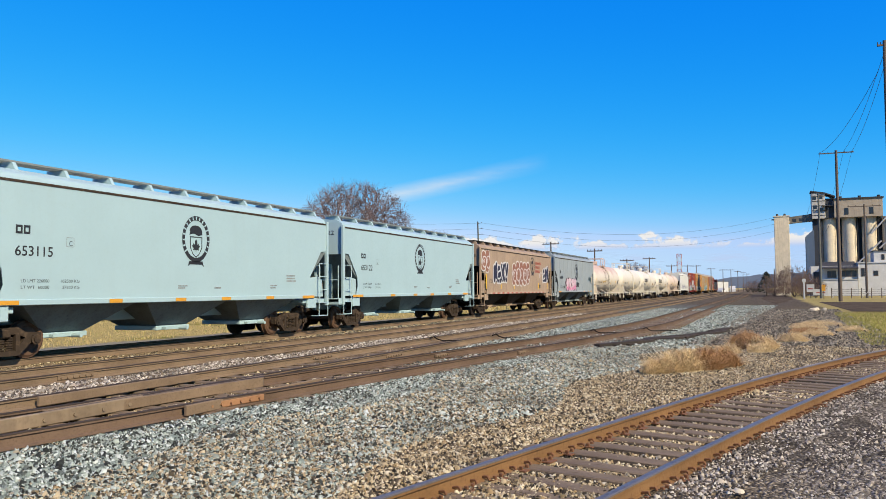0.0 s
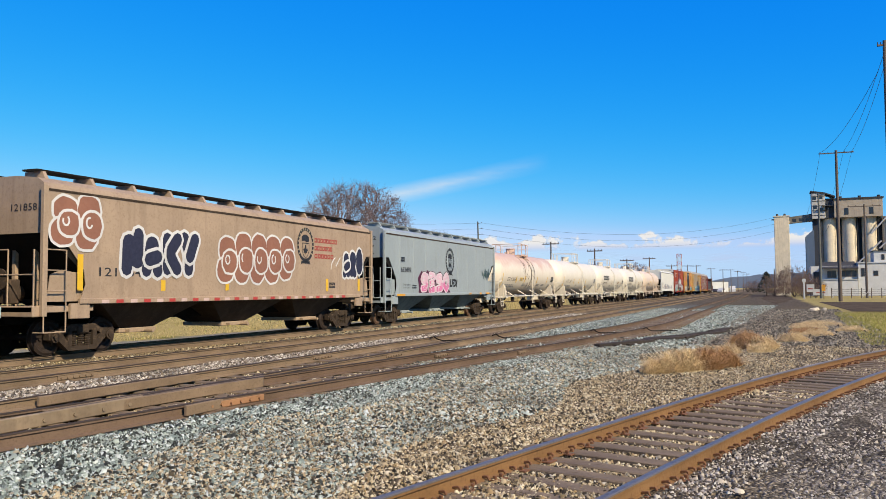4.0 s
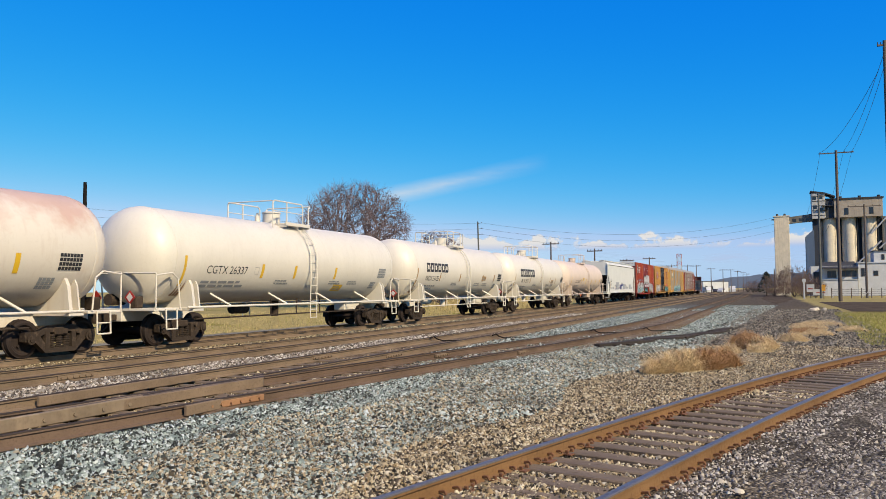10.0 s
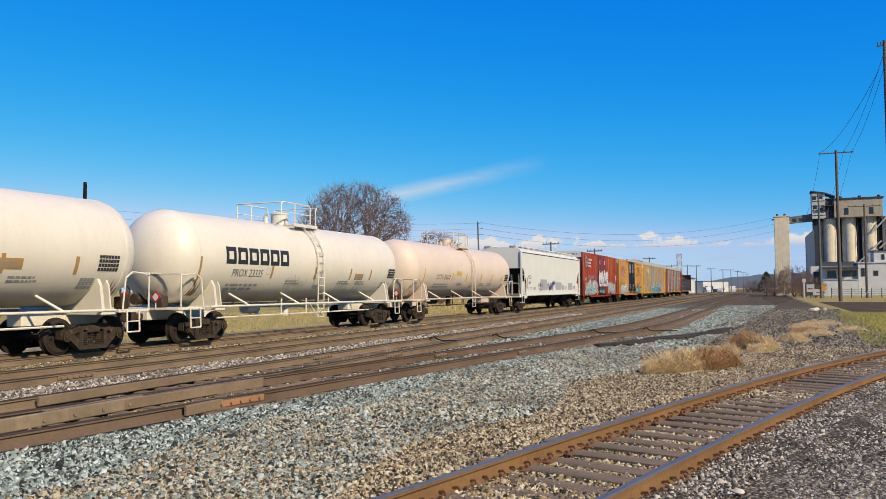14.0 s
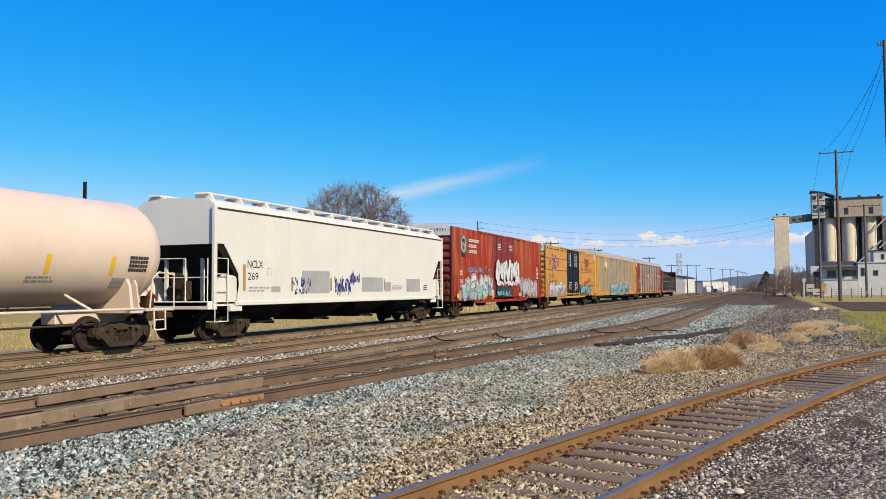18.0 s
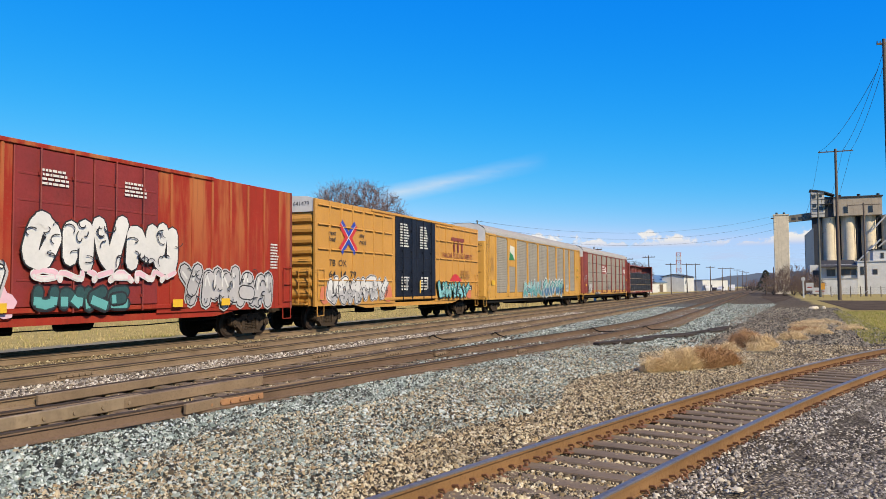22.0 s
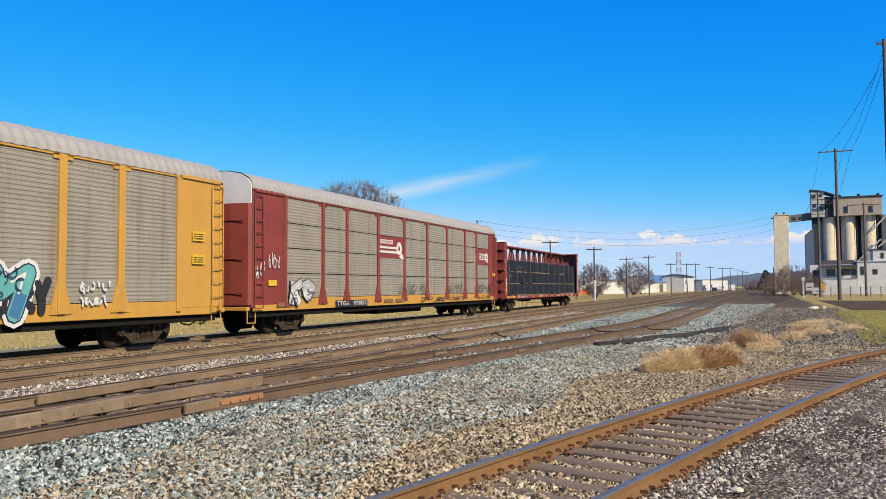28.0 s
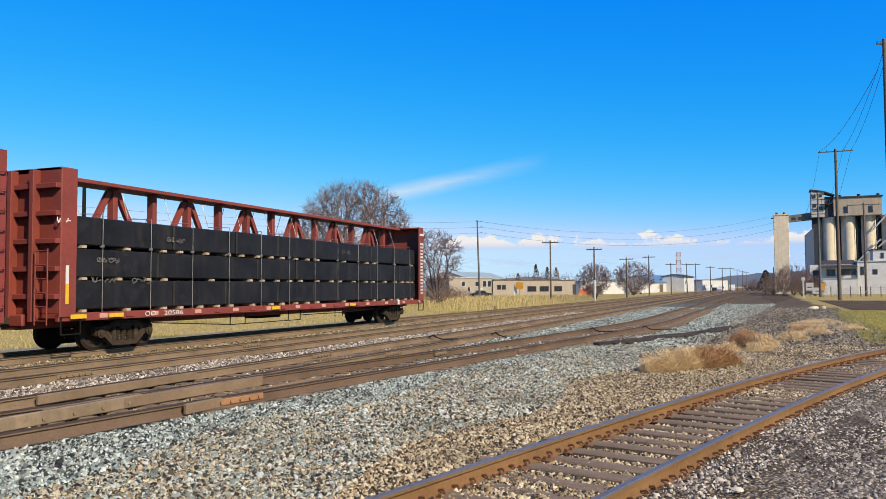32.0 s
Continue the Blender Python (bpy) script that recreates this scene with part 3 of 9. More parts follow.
def hopper_car(name, label, s0, lb, lc, paint_mat, under, sill_z=1.40, eave=4.15, bays=3, board=None, ribs=(), rust=True, stripes=(), recess=3.05, rail_mat=None, plain_roof=False):
    """Covered hopper. lb: half length of the body, lc: half length over couplers."""
    car = car_root(name, label, "hopper car", s0)
    rail_mat = rail_mat or paint_mat
    # upper body and roof
    sec = [(-1.58, recess), (-1.58, eave), (-1.50, eave + 0.16), (-1.28, eave + 0.29), (-0.6, eave + 0.36), (0.6, eave + 0.36), (1.28, eave + 0.29), (1.50, eave + 0.16), (1.58, eave), (1.58, recess)]
    g = G().prism(sec, -lb + 0.04, lb - 0.04)
    low = lb - 2.05
    slope = G().prism([(-lb + 0.04, recess), (lb - 0.04, recess), (low, sill_z), (-low, sill_z)], -1.555, 1.555, "y")
    body = part("body", g, paint_mat, car, smooth=30)
    # sheets coloured much darker than the body, standing for shade in the end recess
    part("slope_sheet", slope, bay_green if paint_mat is pale_green else black_steel, car, "sloping end sheets over the trucks, darkened as shade", smooth=0)
    # side sheets, cut away over the end platforms
    for s in (-1, 1):
        g = G()
        out = [(-lb, eave), (-lb, recess + 0.05), (-lb + 0.45, recess), (-lb + 1.2, 2.12), (-lb + 1.25, 1.75), (-lb + 1.1, sill_z), (lb - 1.1, sill_z), (lb - 1.25, 1.75), (lb - 1.2, 2.12), (lb - 0.45, recess), (lb, recess + 0.05), (lb, eave)]
        g.prism(out, s * 1.58, s * 1.602, "y")
        side = part("side_sheet", g, paint_mat, body, smooth=0)
        g = G()
        g.box(-lb, lb, s * 1.585 - 0.03, s * 1.585 + 0.03, eave - 0.045, eave + 0.015)
        part("eave_strip", g, truck_grime, body, "dark weathered seam", smooth=0)
        if ribs:
            seam_me = G().prism([(-0.05, s * 1.60), (0, s * 1.618), (0.05, s * 1.60)], sill_z + 0.05, eave - 0.04, "z").mesh("panel_seam", 0)
        for rx in ribs:
            part("panel_seam", seam_me, paint_mat, body, at=(rx, 0, 0))
        g = G().bev(-lb + 1.05, lb - 1.05, s * 1.60 - 0.05, s * 1.60 + 0.05, sill_z - 0.12, sill_z + 0.02, 0.015)
        part("side_sill", g, paint_mat, car, smooth=0)
        # gusset plates beside the end slopes
        for e in (-1, 1):
            xs_ = [e * (lb - 0.15), e * (lb - 1.25), e * (lb - 1.2), e * (lb - 0.55), e * (lb - 0.25)]
            g = G().prism(list(zip(xs_, [sill_z - 0.05, sill_z - 0.05, 2.05, 2.12, 2.0])), s * 1.50, s * 1.52, "y")
            part("gusset", g, paint_mat, car, smooth=0)
            g = G().bev(e * lb - 0.07, e * lb + 0.07, s * 1.59 - 0.06, s * 1.59 + 0.06, 1.0, eave + 0.1, 0.015)
            part("corner_post", g, paint_mat, car, smooth=0)
            g = G()
            x0, x1 = sorted((e * (lb + 0.02), e * (lb - 0.62)))
            ladder_geo(g, x0, x1, s * 1.63, 0.62, 2.6, 0.42)
            g.tube([(x0, s * 1.63, 0.62), (x0, s * 1.3, 0.62)], 0.016)
            g.tube([(x1, s * 1.63, 0.62), (x1, s * 1.3, 0.62)], 0.016)
            part("ladder", g, rail_mat, car)
    # centre sill and end platforms
    g = G().bev(-lc + 0.75, lc - 0.75, -0.25, 0.25, 0.78, 1.12, 0.02)
    part("centre_sill", g, under, car, smooth=0)
    for e in (-1, 1):
        g = G()
        x0, x1 = sorted((e * (lb - 1.6), e * (lb + 0.25)))
        g.bev(x0, x1, -1.52, 1.52, 1.10, 1.24, 0.015)
        g.bev(min(e * (lb + 0.05), e * (lb + 0.25)), max(e * (lb + 0.05), e * (lb + 0.25)), -1.55, 1.55, 1.0, 1.26, 0.015)
        for s in (-1, 1):
            g.bev(min(e * (lb - 1.4), e * (lb - 0.8)), max(e * (lb - 1.4), e * (lb - 0.8)), s * 1.56 - 0.05, s * 1.56 + 0.05, 0.92, sill_z - 0.1, 0.015)
        part("end_platform", g, paint_mat, car, smooth=0)
        g = G()
        for y in (-0.7, 0.0, 0.75):
            g.box(e * (lb - 0.55) - 0.05, e * (lb - 0.55) + 0.05, y - 0.05, y + 0.05, 1.2, recess + 0.05)
        g.tube([(e * (lb + 0.15), -1.45, 2.0), (e * (lb + 0.15), 1.45, 2.0)], 0.02)
        g.tube([(e * (lb + 0.15), -1.45, 1.2), (e * (lb + 0.15), -1.45, 2.6)], 0.02)
        g.tube([(e * (lb + 0.15), -0.6, 1.2), (e * (lb + 0.15), -0.6, 2.6), (e * (lb + 0.15), 1.45, 2.6)], 0.02)
        part("end_bracing", g, rail_mat, car)
        g = G()
        g.cyl((e * (lb - 0.9), 0.25, 1.55), (e * (lb - 0.2), 0.25, 1.55), 0.2, seg=12)
        part("air_reservoir", g, truck_grime, car)
        part("brake_housing", G().bev(min(e * (lb - 0.3), e * lb), max(e * (lb - 0.3), e * lb), -0.5, -0.1, 1.3, 1.9, 0.03), truck_grime, car)
        part("brake_wheel", G().cyl((e * (lb + 0.1), -0.3, 1.9), (e * (lb + 0.14), -0.3, 1.9), 0.26, seg=16), truck_grime, car)
        coupler(car, e * (lc - 0.75), e)
    # hopper bays
    span = 2 * (low + 0.35) / bays
    for k in range(bays):
        c = -low - 0.35 + span * (k + 0.5)
        w = span / 2 - 0.03
        g = G()
        t = [(c - w, -1.52), (c + w, -1.52), (c + w, 1.52), (c - w, 1.52)]
        q = [(c - 0.62, -0.72), (c + 0.62, -0.72), (c + 0.62, 0.72), (c - 0.62, 0.72)]
        v = [(x, y, sill_z) for x, y in t] + [(x, y, 0.56) for x, y in q]
        g.add(v, [(0, 1, 2, 3), (7, 6, 5, 4)] + [(i, i + 4, (i + 1) % 4 + 4, (i + 1) % 4) for i in range(4)])
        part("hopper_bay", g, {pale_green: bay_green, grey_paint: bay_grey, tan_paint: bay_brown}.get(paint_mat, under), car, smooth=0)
        g = G().bev(c - 0.72, c + 0.72, -0.80, 0.80, 0.44, 0.57, 0.02)
        g.box(c - 0.5, c + 0.5, -0.95, -0.78, 0.46, 0.53)
        g.cyl((c + 0.1, -1.25, 0.48), (c + 0.1, -0.8, 0.48), 0.05, seg=8)
        part("outlet_gate", g, paint_mat if not plain_roof else under, car, smooth=0)
    # roof walk on brackets, hatch trough
    g = G().bev(-lb + 1.0, lb - 1.0, -0.3, 0.3, eave + 0.35, eave + 0.47, 0.03)
    part("roof_hatch", g, paint_mat, car, smooth=0)
    for s in (-1, 1):
        g = G()
        for k in range(7):
            y = s * (0.72 + k * 0.075)
            g.box(-lb + 0.1, lb - 0.1, y - 0.012, y + 0.012, eave + 0.47, eave + 0.515)
        n = int(lb * 2 / 0.18)
        for k in range(n):
            x = -lb + 0.15 + k * (2 * lb - 0.3) / (n - 1)
            g.box(x - 0.008, x + 0.008, s * 0.95 - 0.24, s * 0.95 + 0.24, eave + 0.475, eave + 0.5)
        part("roof_walk", g, board or under, car, "dark steel grating", smooth=0)
        br_me = G().prism([(s * 0.62, eave + 0.33), (s * 1.32, eave + 0.27), (s * 1.20, eave + 0.47), (s * 0.62, eave + 0.47)], -0.05, 0.05).mesh("walk_bracket", 0)
        n = int(lb * 2 / 1.45)
        for k in range(n + 1):
            part("walk_bracket", br_me, paint_mat, car, at=(-lb + 0.3 + k * (2 * lb - 0.6) / n, 0, 0))
    for x, w in stripes:
        part("reflector_strip", G().box(x, x + w, -1.659, -1.655, sill_z - 0.105, sill_z - 0.005), stripe_yellow, car, "yellow reflective strip", smooth=0)
    for e in (-1, 1):
        truck(car, e * (lc - 2.35), rust)
    return car


def tank_car(name, label, s0, lc, paint_mat, radius=1.47, ladder=0.9, style=0, seam=()):
    """Tank car: shell with domed heads, saddles, side walk, ladder, manway platform."""
    car = car_root(name, label, "tank car", s0)
    cz = 1.20 + radius
    lt = lc - 0.55
    prof = []
    cylh = lt - 0.95
    for i in range(9):
        a = math.pi / 2 * i / 8
        prof.append((-cylh - 0.95 * math.cos(a), max(0.02, radius * math.sin(a))))
    prof += [(p, radius) for p in [-cylh + 2 * cylh * k / 8 for k in range(1, 8)]]
    prof += [(-a, r) for a, r in prof[:9][::-1]]
    body = part("tank_shell", G().lathe(prof, (0, 0, cz), "x", 56), paint_mat, car, smooth=50)
    for x in (-cylh + 0.02, cylh - 0.02, *seam):
        g = G().lathe([(-0.03, radius - 0.01), (-0.02, radius + 0.008), (0.02, radius + 0.008), (0.03, radius - 0.01)], (x, 0, cz), "x", 56)
        part("weld_band", g, paint_mat, body)
    # stub sills, saddles, bolsters
    for e in (-1, 1):
        g = G()
        x0, x1 = sorted((e * (lt - 3.2), e * (lc - 0.6)))
        g.bev(x0, x1, -0.26, 0.26, 0.72, 1.10, 0.02)
        xa = e * (lt - 1.75)
        sad = [(-1.45, 1.02), (-1.45, 1.14), (-1.36, 1.75), (-1.22, 2.0), (-0.9, 1.75), (0.9, 1.75), (1.22, 2.0), (1.36, 1.75), (1.45, 1.14), (1.45, 1.02)]
        g.prism(sad, xa - 0.05, xa + 0.05)
        g.prism([(y * 0.97, z) for y, z in sad], xa + 0.28, xa + 0.33)
        g.bev(xa - 0.1, xa + 0.38, -1.5, 1.5, 0.98, 1.10, 0.015)
        part("saddle", g, paint_mat, car, smooth=0)
        g = G()
        xe0, xe1 = sorted((e * (lt - 1.2), e * (lc - 0.62)))
        g.bev(xe0, xe1, -1.45, 1.45, 1.02, 1.10, 0.015)
        part("end_platform", g, paint_mat, car, smooth=0)
        g = G()
        xr = e * (lc - 0.66)
        g.tube([(xr, -1.45, 1.08), (xr, -1.45, 2.1), (xr, -0.3, 2.12), (xr, 1.45, 2.1), (xr, 1.45, 1.08)], 0.024)
        for s in (-1, 1):
            xb = e * (lt - 1.1)
            g.tube([(xr, s * 1.47, 2.05), (e * (lt - 0.75), s * 1.47, 2.12), (xb + e * 0.1, s * 1.47, 1.95), (xb, s * 1.47, 1.1)], 0.024)
            x0, x1 = e * (lc - 1.05), e * (lc - 1.5)
            g.tube([(x0, s * 1.48, 1.08), (x0, s * 1.5, 0.5), (x1, s * 1.5, 0.5), (x1, s * 1.48, 1.08)], 0.024)
            g.tube([(x0, s * 1.5, 0.78), (x1, s * 1.5, 0.78)], 0.02)
        rail_ = part("end_handrail", g, paint_mat, car)
        xd = e * (lc - 0.62)
        dia = part("hazard_diamond", G().prism([(-0.55, 1.22), (-0.36, 1.42), (-0.55, 1.62), (-0.74, 1.42)], xd - 0.012, xd + 0.012), ink_red, rail_, "red and white hazard diamond", smooth=0)
        part("diamond_field", G().prism([(-0.55, 1.29), (-0.43, 1.42), (-0.55, 1.55), (-0.67, 1.42)], xd + e * 0.013, xd + e * 0.016), ink_white, dia, smooth=0)
        g = G().tube([(xd, -0.55, 1.05), (xd, -0.55, 1.25)], 0.018)
        part("diamond_post", g, paint_mat, rail_)
        g = G()
        g.cyl((e * (lt - 0.9), 0.5, 1.35), (e * (lt - 0.3), 0.5, 1.35), 0.17, seg=12)
        part("air_reservoir", g, truck_grime, car)
        part("brake_housing", G().bev(min(e * (lt - 0.4), e * (lt - 0.1)), max(e * (lt - 0.4), e * (lt - 0.1)), -0.75, -0.45, 1.1, 1.45, 0.03), truck_grime, car)
        coupler(car, e * (lc - 0.75), e)
    # long side rail on struts
    for s in (-1, 1):
        g = G()
        y = s * 1.50
        g.tube([(-lt + 1.4, y, 1.10), (lt - 1.4, y, 1.10)], 0.035, 8)
        n = 4
        for k in range(n):
            x = (-1.5 + k) * (2 * lt - 3.4) / n
            g.cyl((x + 0.18, y, 1.10), (x - 0.12, s * math.sqrt(max(0.01, radius ** 2 - (1.5 - cz) ** 2)), 1.5), 0.035, seg=8)
        part("side_rail", g, paint_mat, car)
    # ladder over the shell, drop section below the rail
    for s in (-1, 1):
        g = G()
        for dx in (-0.22, 0.22):
            pts = [(ladder + dx, s * 1.53, 0.55), (ladder + dx, s * 1.53, 1.2), (ladder + dx, s * 1.56, cz - 0.25)]
            pts += [(ladder + dx, s * (radius + 0.09) * math.cos(radians(a)), cz + (radius + 0.09) * math.sin(radians(a))) for a in range(10, 71, 10)]
            g.tube(pts, 0.022)
        rungs = [(s * 1.54, 0.57 + i * 0.30) for i in range(9)]
        rungs += [(s * (radius + 0.09) * math.cos(radians(a)), cz + (radius + 0.09) * math.sin(radians(a))) for a in range(14, 70, 12)]
        if style:
            for dx in (-0.22, 0.22):
                g.tube([(ladder + dx - 0.55, s * 1.5, 1.1), (ladder + dx, s * 1.53, 0.55)], 0.022)
        lad = part("ladder", g, paint_mat, car, smooth=30)
        rung_me = G().tube([(-0.22, 0, 0), (0.22, 0, 0)], 0.016).mesh("rung", 30)
        for yy, zz in rungs:
            part("rung", rung_me, paint_mat, lad, at=(ladder, yy, zz))
    # manway, platform and safety rail
    top = cz + radius
    mx = ladder - 0.55
    g = G().lathe([(0, 0.33), (0.42, 0.33), (0.43, 0.36), (0.47, 0.36), (0.50, 0.30)], (mx, 0, top - 0.06), "z", 24)
    part("manway", g, paint_mat, car)
    g = G()
    g.cyl((mx - 1.05, -0.1, top - 0.05), (mx - 1.05, -0.1, top + 0.2), 0.09, seg=10)
    g.cyl((mx - 1.05, -0.1, top + 0.2), (mx - 1.05, -0.1, top + 0.3), 0.05, seg=8)
    part("valve", g, paint_mat, car)
    part("valve", G().cyl((mx - 0.6, 0.2, top - 0.05), (mx - 0.6, 0.2, top + 0.16), 0.07, seg=8), paint_mat, car)
    part("valve", G().cyl((mx + 0.6, 0.1, top - 0.05), (mx + 0.6, 0.1, top + 0.14), 0.08, seg=8), paint_mat, car)
    for s in (-1, 1):
        g = G()
        for k in range(5):
            yy = s * (0.55 + 0.1 * k)
            g.box(mx - 0.55, mx + 1.15, yy - 0.03, yy + 0.03, top - 0.09, top - 0.05)
        g.box(mx - 0.55, mx + 1.15, s * 0.99 - 0.02, s * 0.99 + 0.02, top - 0.14, top - 0.02)
        for x in (mx - 0.5, mx + 0.3, mx + 1.1):
            g.box(x - 0.03, x + 0.03, s * 0.45, s * 0.99, top - 0.2, top - 0.09)
        part("platform", g, paint_mat, car, smooth=0)
        g = G()
        x0, x1 = mx - 1.35, mx + 1.15
        h = top + 0.72
        y = s * 0.98
        g.tube([(x0, y, top + 0.02 - 0.3 * (style == 0)), (x0, y, h - 0.08), (x0 + 0.1, y, h), (x1 - 0.6, y, h), (x1 - 0.5, y, h - 0.1), (x1 - 0.5, y, top - 0.08)], 0.026)
        g.tube([(mx - 0.45, y, top - 0.08), (mx - 0.45, y, h)], 0.03)
        g.tube([(x0, y, top + 0.35), (x1 - 0.5, y, top + 0.35)], 0.016)
        part("safety_rail", g, paint_mat, car)
        part("grab_post", G().tube([(x1 - 0.1, y, top - 0.08), (x1 - 0.1, y, h - 0.12), (x1, y, h - 0.06)], 0.026), paint_mat, car)
    for x in (mx - 1.35, mx + 1.15):
        part("cross_rail", G().tube([(x, -0.98, top + 0.70), (x, 0.98, top + 0.70)], 0.024), paint_mat, car)
    # piping below
    g = G()
    g.tube([(-lt + 2.5, -0.9, 0.72), (lt - 2.5, -0.9, 0.72)], 0.03)
    for x in (-1.6, 0.1, 1.8):
        g.tube([(x, -0.9, 0.72), (x, -0.9, 1.3)], 0.03)
    g.cyl((0, 0, 0.62), (0, 0, 1.25), 0.14, seg=12)
    g.cyl((-2.4, 0.2, 0.95), (-1.6, 0.2, 0.95), 0.18, seg=12)
    part("bottom_piping", g, truck_grime if not style else paint_mat, car)
    for e in (-1, 1):
        truck(car, e * (lc - 2.25))
    return car


def box_car(name, label, s0, lb, lc, mat_, end_mat, ribs, door, top=5.05, bottom=0.92, band=None, seams=(), deep=True, doormat=None):
    """Boxcar: sides with posts, ribbed ends, two plug doors with locking bars."""
    car = car_root(name, label, "boxcar", s0)
    d0, d1 = door
    g = G()
    g.prism([(-1.50, bottom + 0.1), (-1.50, top - 0.02), (-1.2, top + 0.07), (0, top + 0.13), (1.2, top + 0.07), (1.50, top - 0.02), (1.50, bottom + 0.1)], -lb + 0.06, lb - 0.06)
    body = part("body", g, mat_, car, smooth=25)
    for s in (-1, 1):
        for a, b in ((-lb, d0), (d1, lb)):
            g = G().bev(a, b, s * 1.55 - 0.03, s * 1.55 + 0.03, bottom, top, 0.01)
            side = part("side_panel", g, mat_, body, smooth=0)
            post_me = G().bev(-0.045, 0.045, s * 1.585 - 0.02, s * 1.585 + 0.02, bottom + 0.12, top - 0.04, 0.008).mesh("side_post", 0)
            for x in ribs:
                if a + 0.05 < x < b - 0.05:
                    part("side_post", post_me, mat_, body, at=(x, 0, 0))
            if seams:
                rr = [a] + [x for x in ribs if a < x < b] + [b]
                for z in seams:
                    for p, q in zip(rr, rr[1:]):
                        if q - p > 0.4:
                            g = G().prism([(s * 1.57, z), (s * 1.65, z + 0.012), (s * 1.65, z + 0.03), (s * 1.57, z + 0.085)], p + 0.10, q - 0.10)
                            part("panel_rib", g, mat_, body, smooth=0)
        # doors
        dm = doormat or mat_
        mid = (d0 + d1) / 2
        for a, b in ((d0, mid), (mid, d1)):
            g = G().bev(a + 0.02, b - 0.02, s * 1.55 - 0.05, s * 1.55 + 0.045, bottom + 0.28, top - 0.12, 0.015)
            n = 6
            dr = part("plug_door", g, dm, car, smooth=0)
            rib_me = G().bev(a + 0.12, b - 0.12, s * 1.60 - 0.01, s * 1.60 + 0.045, -0.03, 0.03, 0.01).mesh("door_rib", 0)
            for k in range(1, n):
                part("door_rib", rib_me, dm, dr, at=(0, 0, bottom + 0.28 + (top - bottom - 0.4) * k / n))
            g = G()
            for x in (a + 0.3 * (b - a), a + 0.72 * (b - a)):
                g.cyl((x, s * 1.66, bottom + 0.12), (x, s * 1.66, top - 0.1), 0.022, seg=6)
                for z in (1.4, 2.3, 3.3, 4.3):
                    g.box(x - 0.05, x + 0.05, s * 1.62 - 0.03, s * 1.62 + 0.03, z, z + 0.08)
            g.box(a + 0.35 * (b - a), a + 0.7 * (b - a), s * 1.65 - 0.02, s * 1.65 + 0.02, 1.75, 1.82)
            part("locking_bar", g, dm, dr)
        g = G().bev(d0 - 1.2, d1 + 1.2, s * 1.60 - 0.03, s * 1.60 + 0.05, bottom + 0.14, bottom + 0.26, 0.01)
        g.bev(d0 - 2.4, d1 + 2.4, s * 1.60 - 0.03, s * 1.60 + 0.04, top - 0.10, top + 0.01, 0.01)
        part("door_track", g, mat_, car, smooth=0)
        g = G()
        g.prism([(-lb + 2.9, bottom + 0.02), (lb - 2.9, bottom + 0.02), (lb - 4.2, bottom - 0.16), (-lb + 4.2, bottom - 0.16)], s * 1.47, s * 1.53, "y")
        part("side_sill", g, mat_, car, smooth=0)
        for e in (-1, 1):
            g = G()
            x0, x1 = sorted((e * (lb - 0.05), e * (lb - 0.55)))
            ladder_geo(g, x0, x1, s * 1.64, bottom + 0.25, 2.35, 0.42, 0.016)
            g.tube([(x0, s * 1.6, bottom), (x0, s * 1.6, 0.55), (x1, s * 1.6, 0.55), (x1, s * 1.6, bottom)], 0.018)
            part("ladder", g, mat_, car)
    for e in (-1, 1):
        g = G()
        x = e * lb
        g.bev(min(x, x - e * 0.10), max(x, x - e * 0.10), -1.58, 1.58, bottom, 4.55, 0.015)
        end = part("end_wall", g, end_mat, car, smooth=0)
        for s in (-1, 1):
            part("corner_post", G().bev(x - 0.08, x + 0.03 if e > 0 else x + 0.08, s * 1.55 - 0.06, s * 1.55 + 0.06, bottom - 0.02, top, 0.015), end_mat, end, smooth=0)
        n = 8
        rib_me = G().prism([(0, 0), (e * 0.08, 0.09), (e * 0.08, 0.2), (0, 0.34)], -1.42, 1.42, "y").mesh("end_rib", 0)
        for k in range(n):
            part("end_rib", rib_me, end_mat, end, at=(x, 0, bottom + 0.3 + k * (4.4 - bottom - 0.2) / n))
        g = G().prism([(-1.52, 4.55), (-1.52, top), (-1.2, top + 0.09), (0, top + 0.15), (1.2, top + 0.09), (1.52, top), (1.52, 4.55)], x - 0.05, x + 0.05)
        part("end_cap", g, band or end_mat, end, "white end band" if band else "", smooth=0)
        g = G()
        for y in (-1.35, -0.9):
            g.tube([(x + e * 0.14, y, bottom), (x + e * 0.14, y, 2.4)], 0.018)
        for k in range(5):
            z = bottom + 0.2 + k * 0.4
            g.tube([(x + e * 0.14, -1.35, z), (x + e * 0.14, -0.9, z)], 0.016)
        g.tube([(x + e * 0.2, -1.5, 1.35), (x + e * 0.2, 1.5, 1.35)], 0.018)
        g.bev(min(x, x + e * 0.35), max(x, x + e * 0.35), -1.3, 1.3, 0.98, 1.03, 0.008)
        part("end_ladder", g, end_mat, car)
        g = G().cyl((x + e * 0.12, 0.4, 2.1), (x + e * 0.18, 0.4, 2.1), 0.27, seg=16)
        g.bev(min(x, x + e * 0.16), max(x, x + e * 0.16), 0.2, 0.6, 1.7, 2.25, 0.02)
        part("handbrake", g, truck_grime, car)
        coupler(car, e * (lc - 0.78), e)
    g = G().bev(-lc + 0.75, lc - 0.75, -0.28, 0.28, 0.72, bottom + 0.12, 0.02)
    g.bev(-1.6, -0.6, 0.3, 0.9, 0.45, 0.85, 0.05)
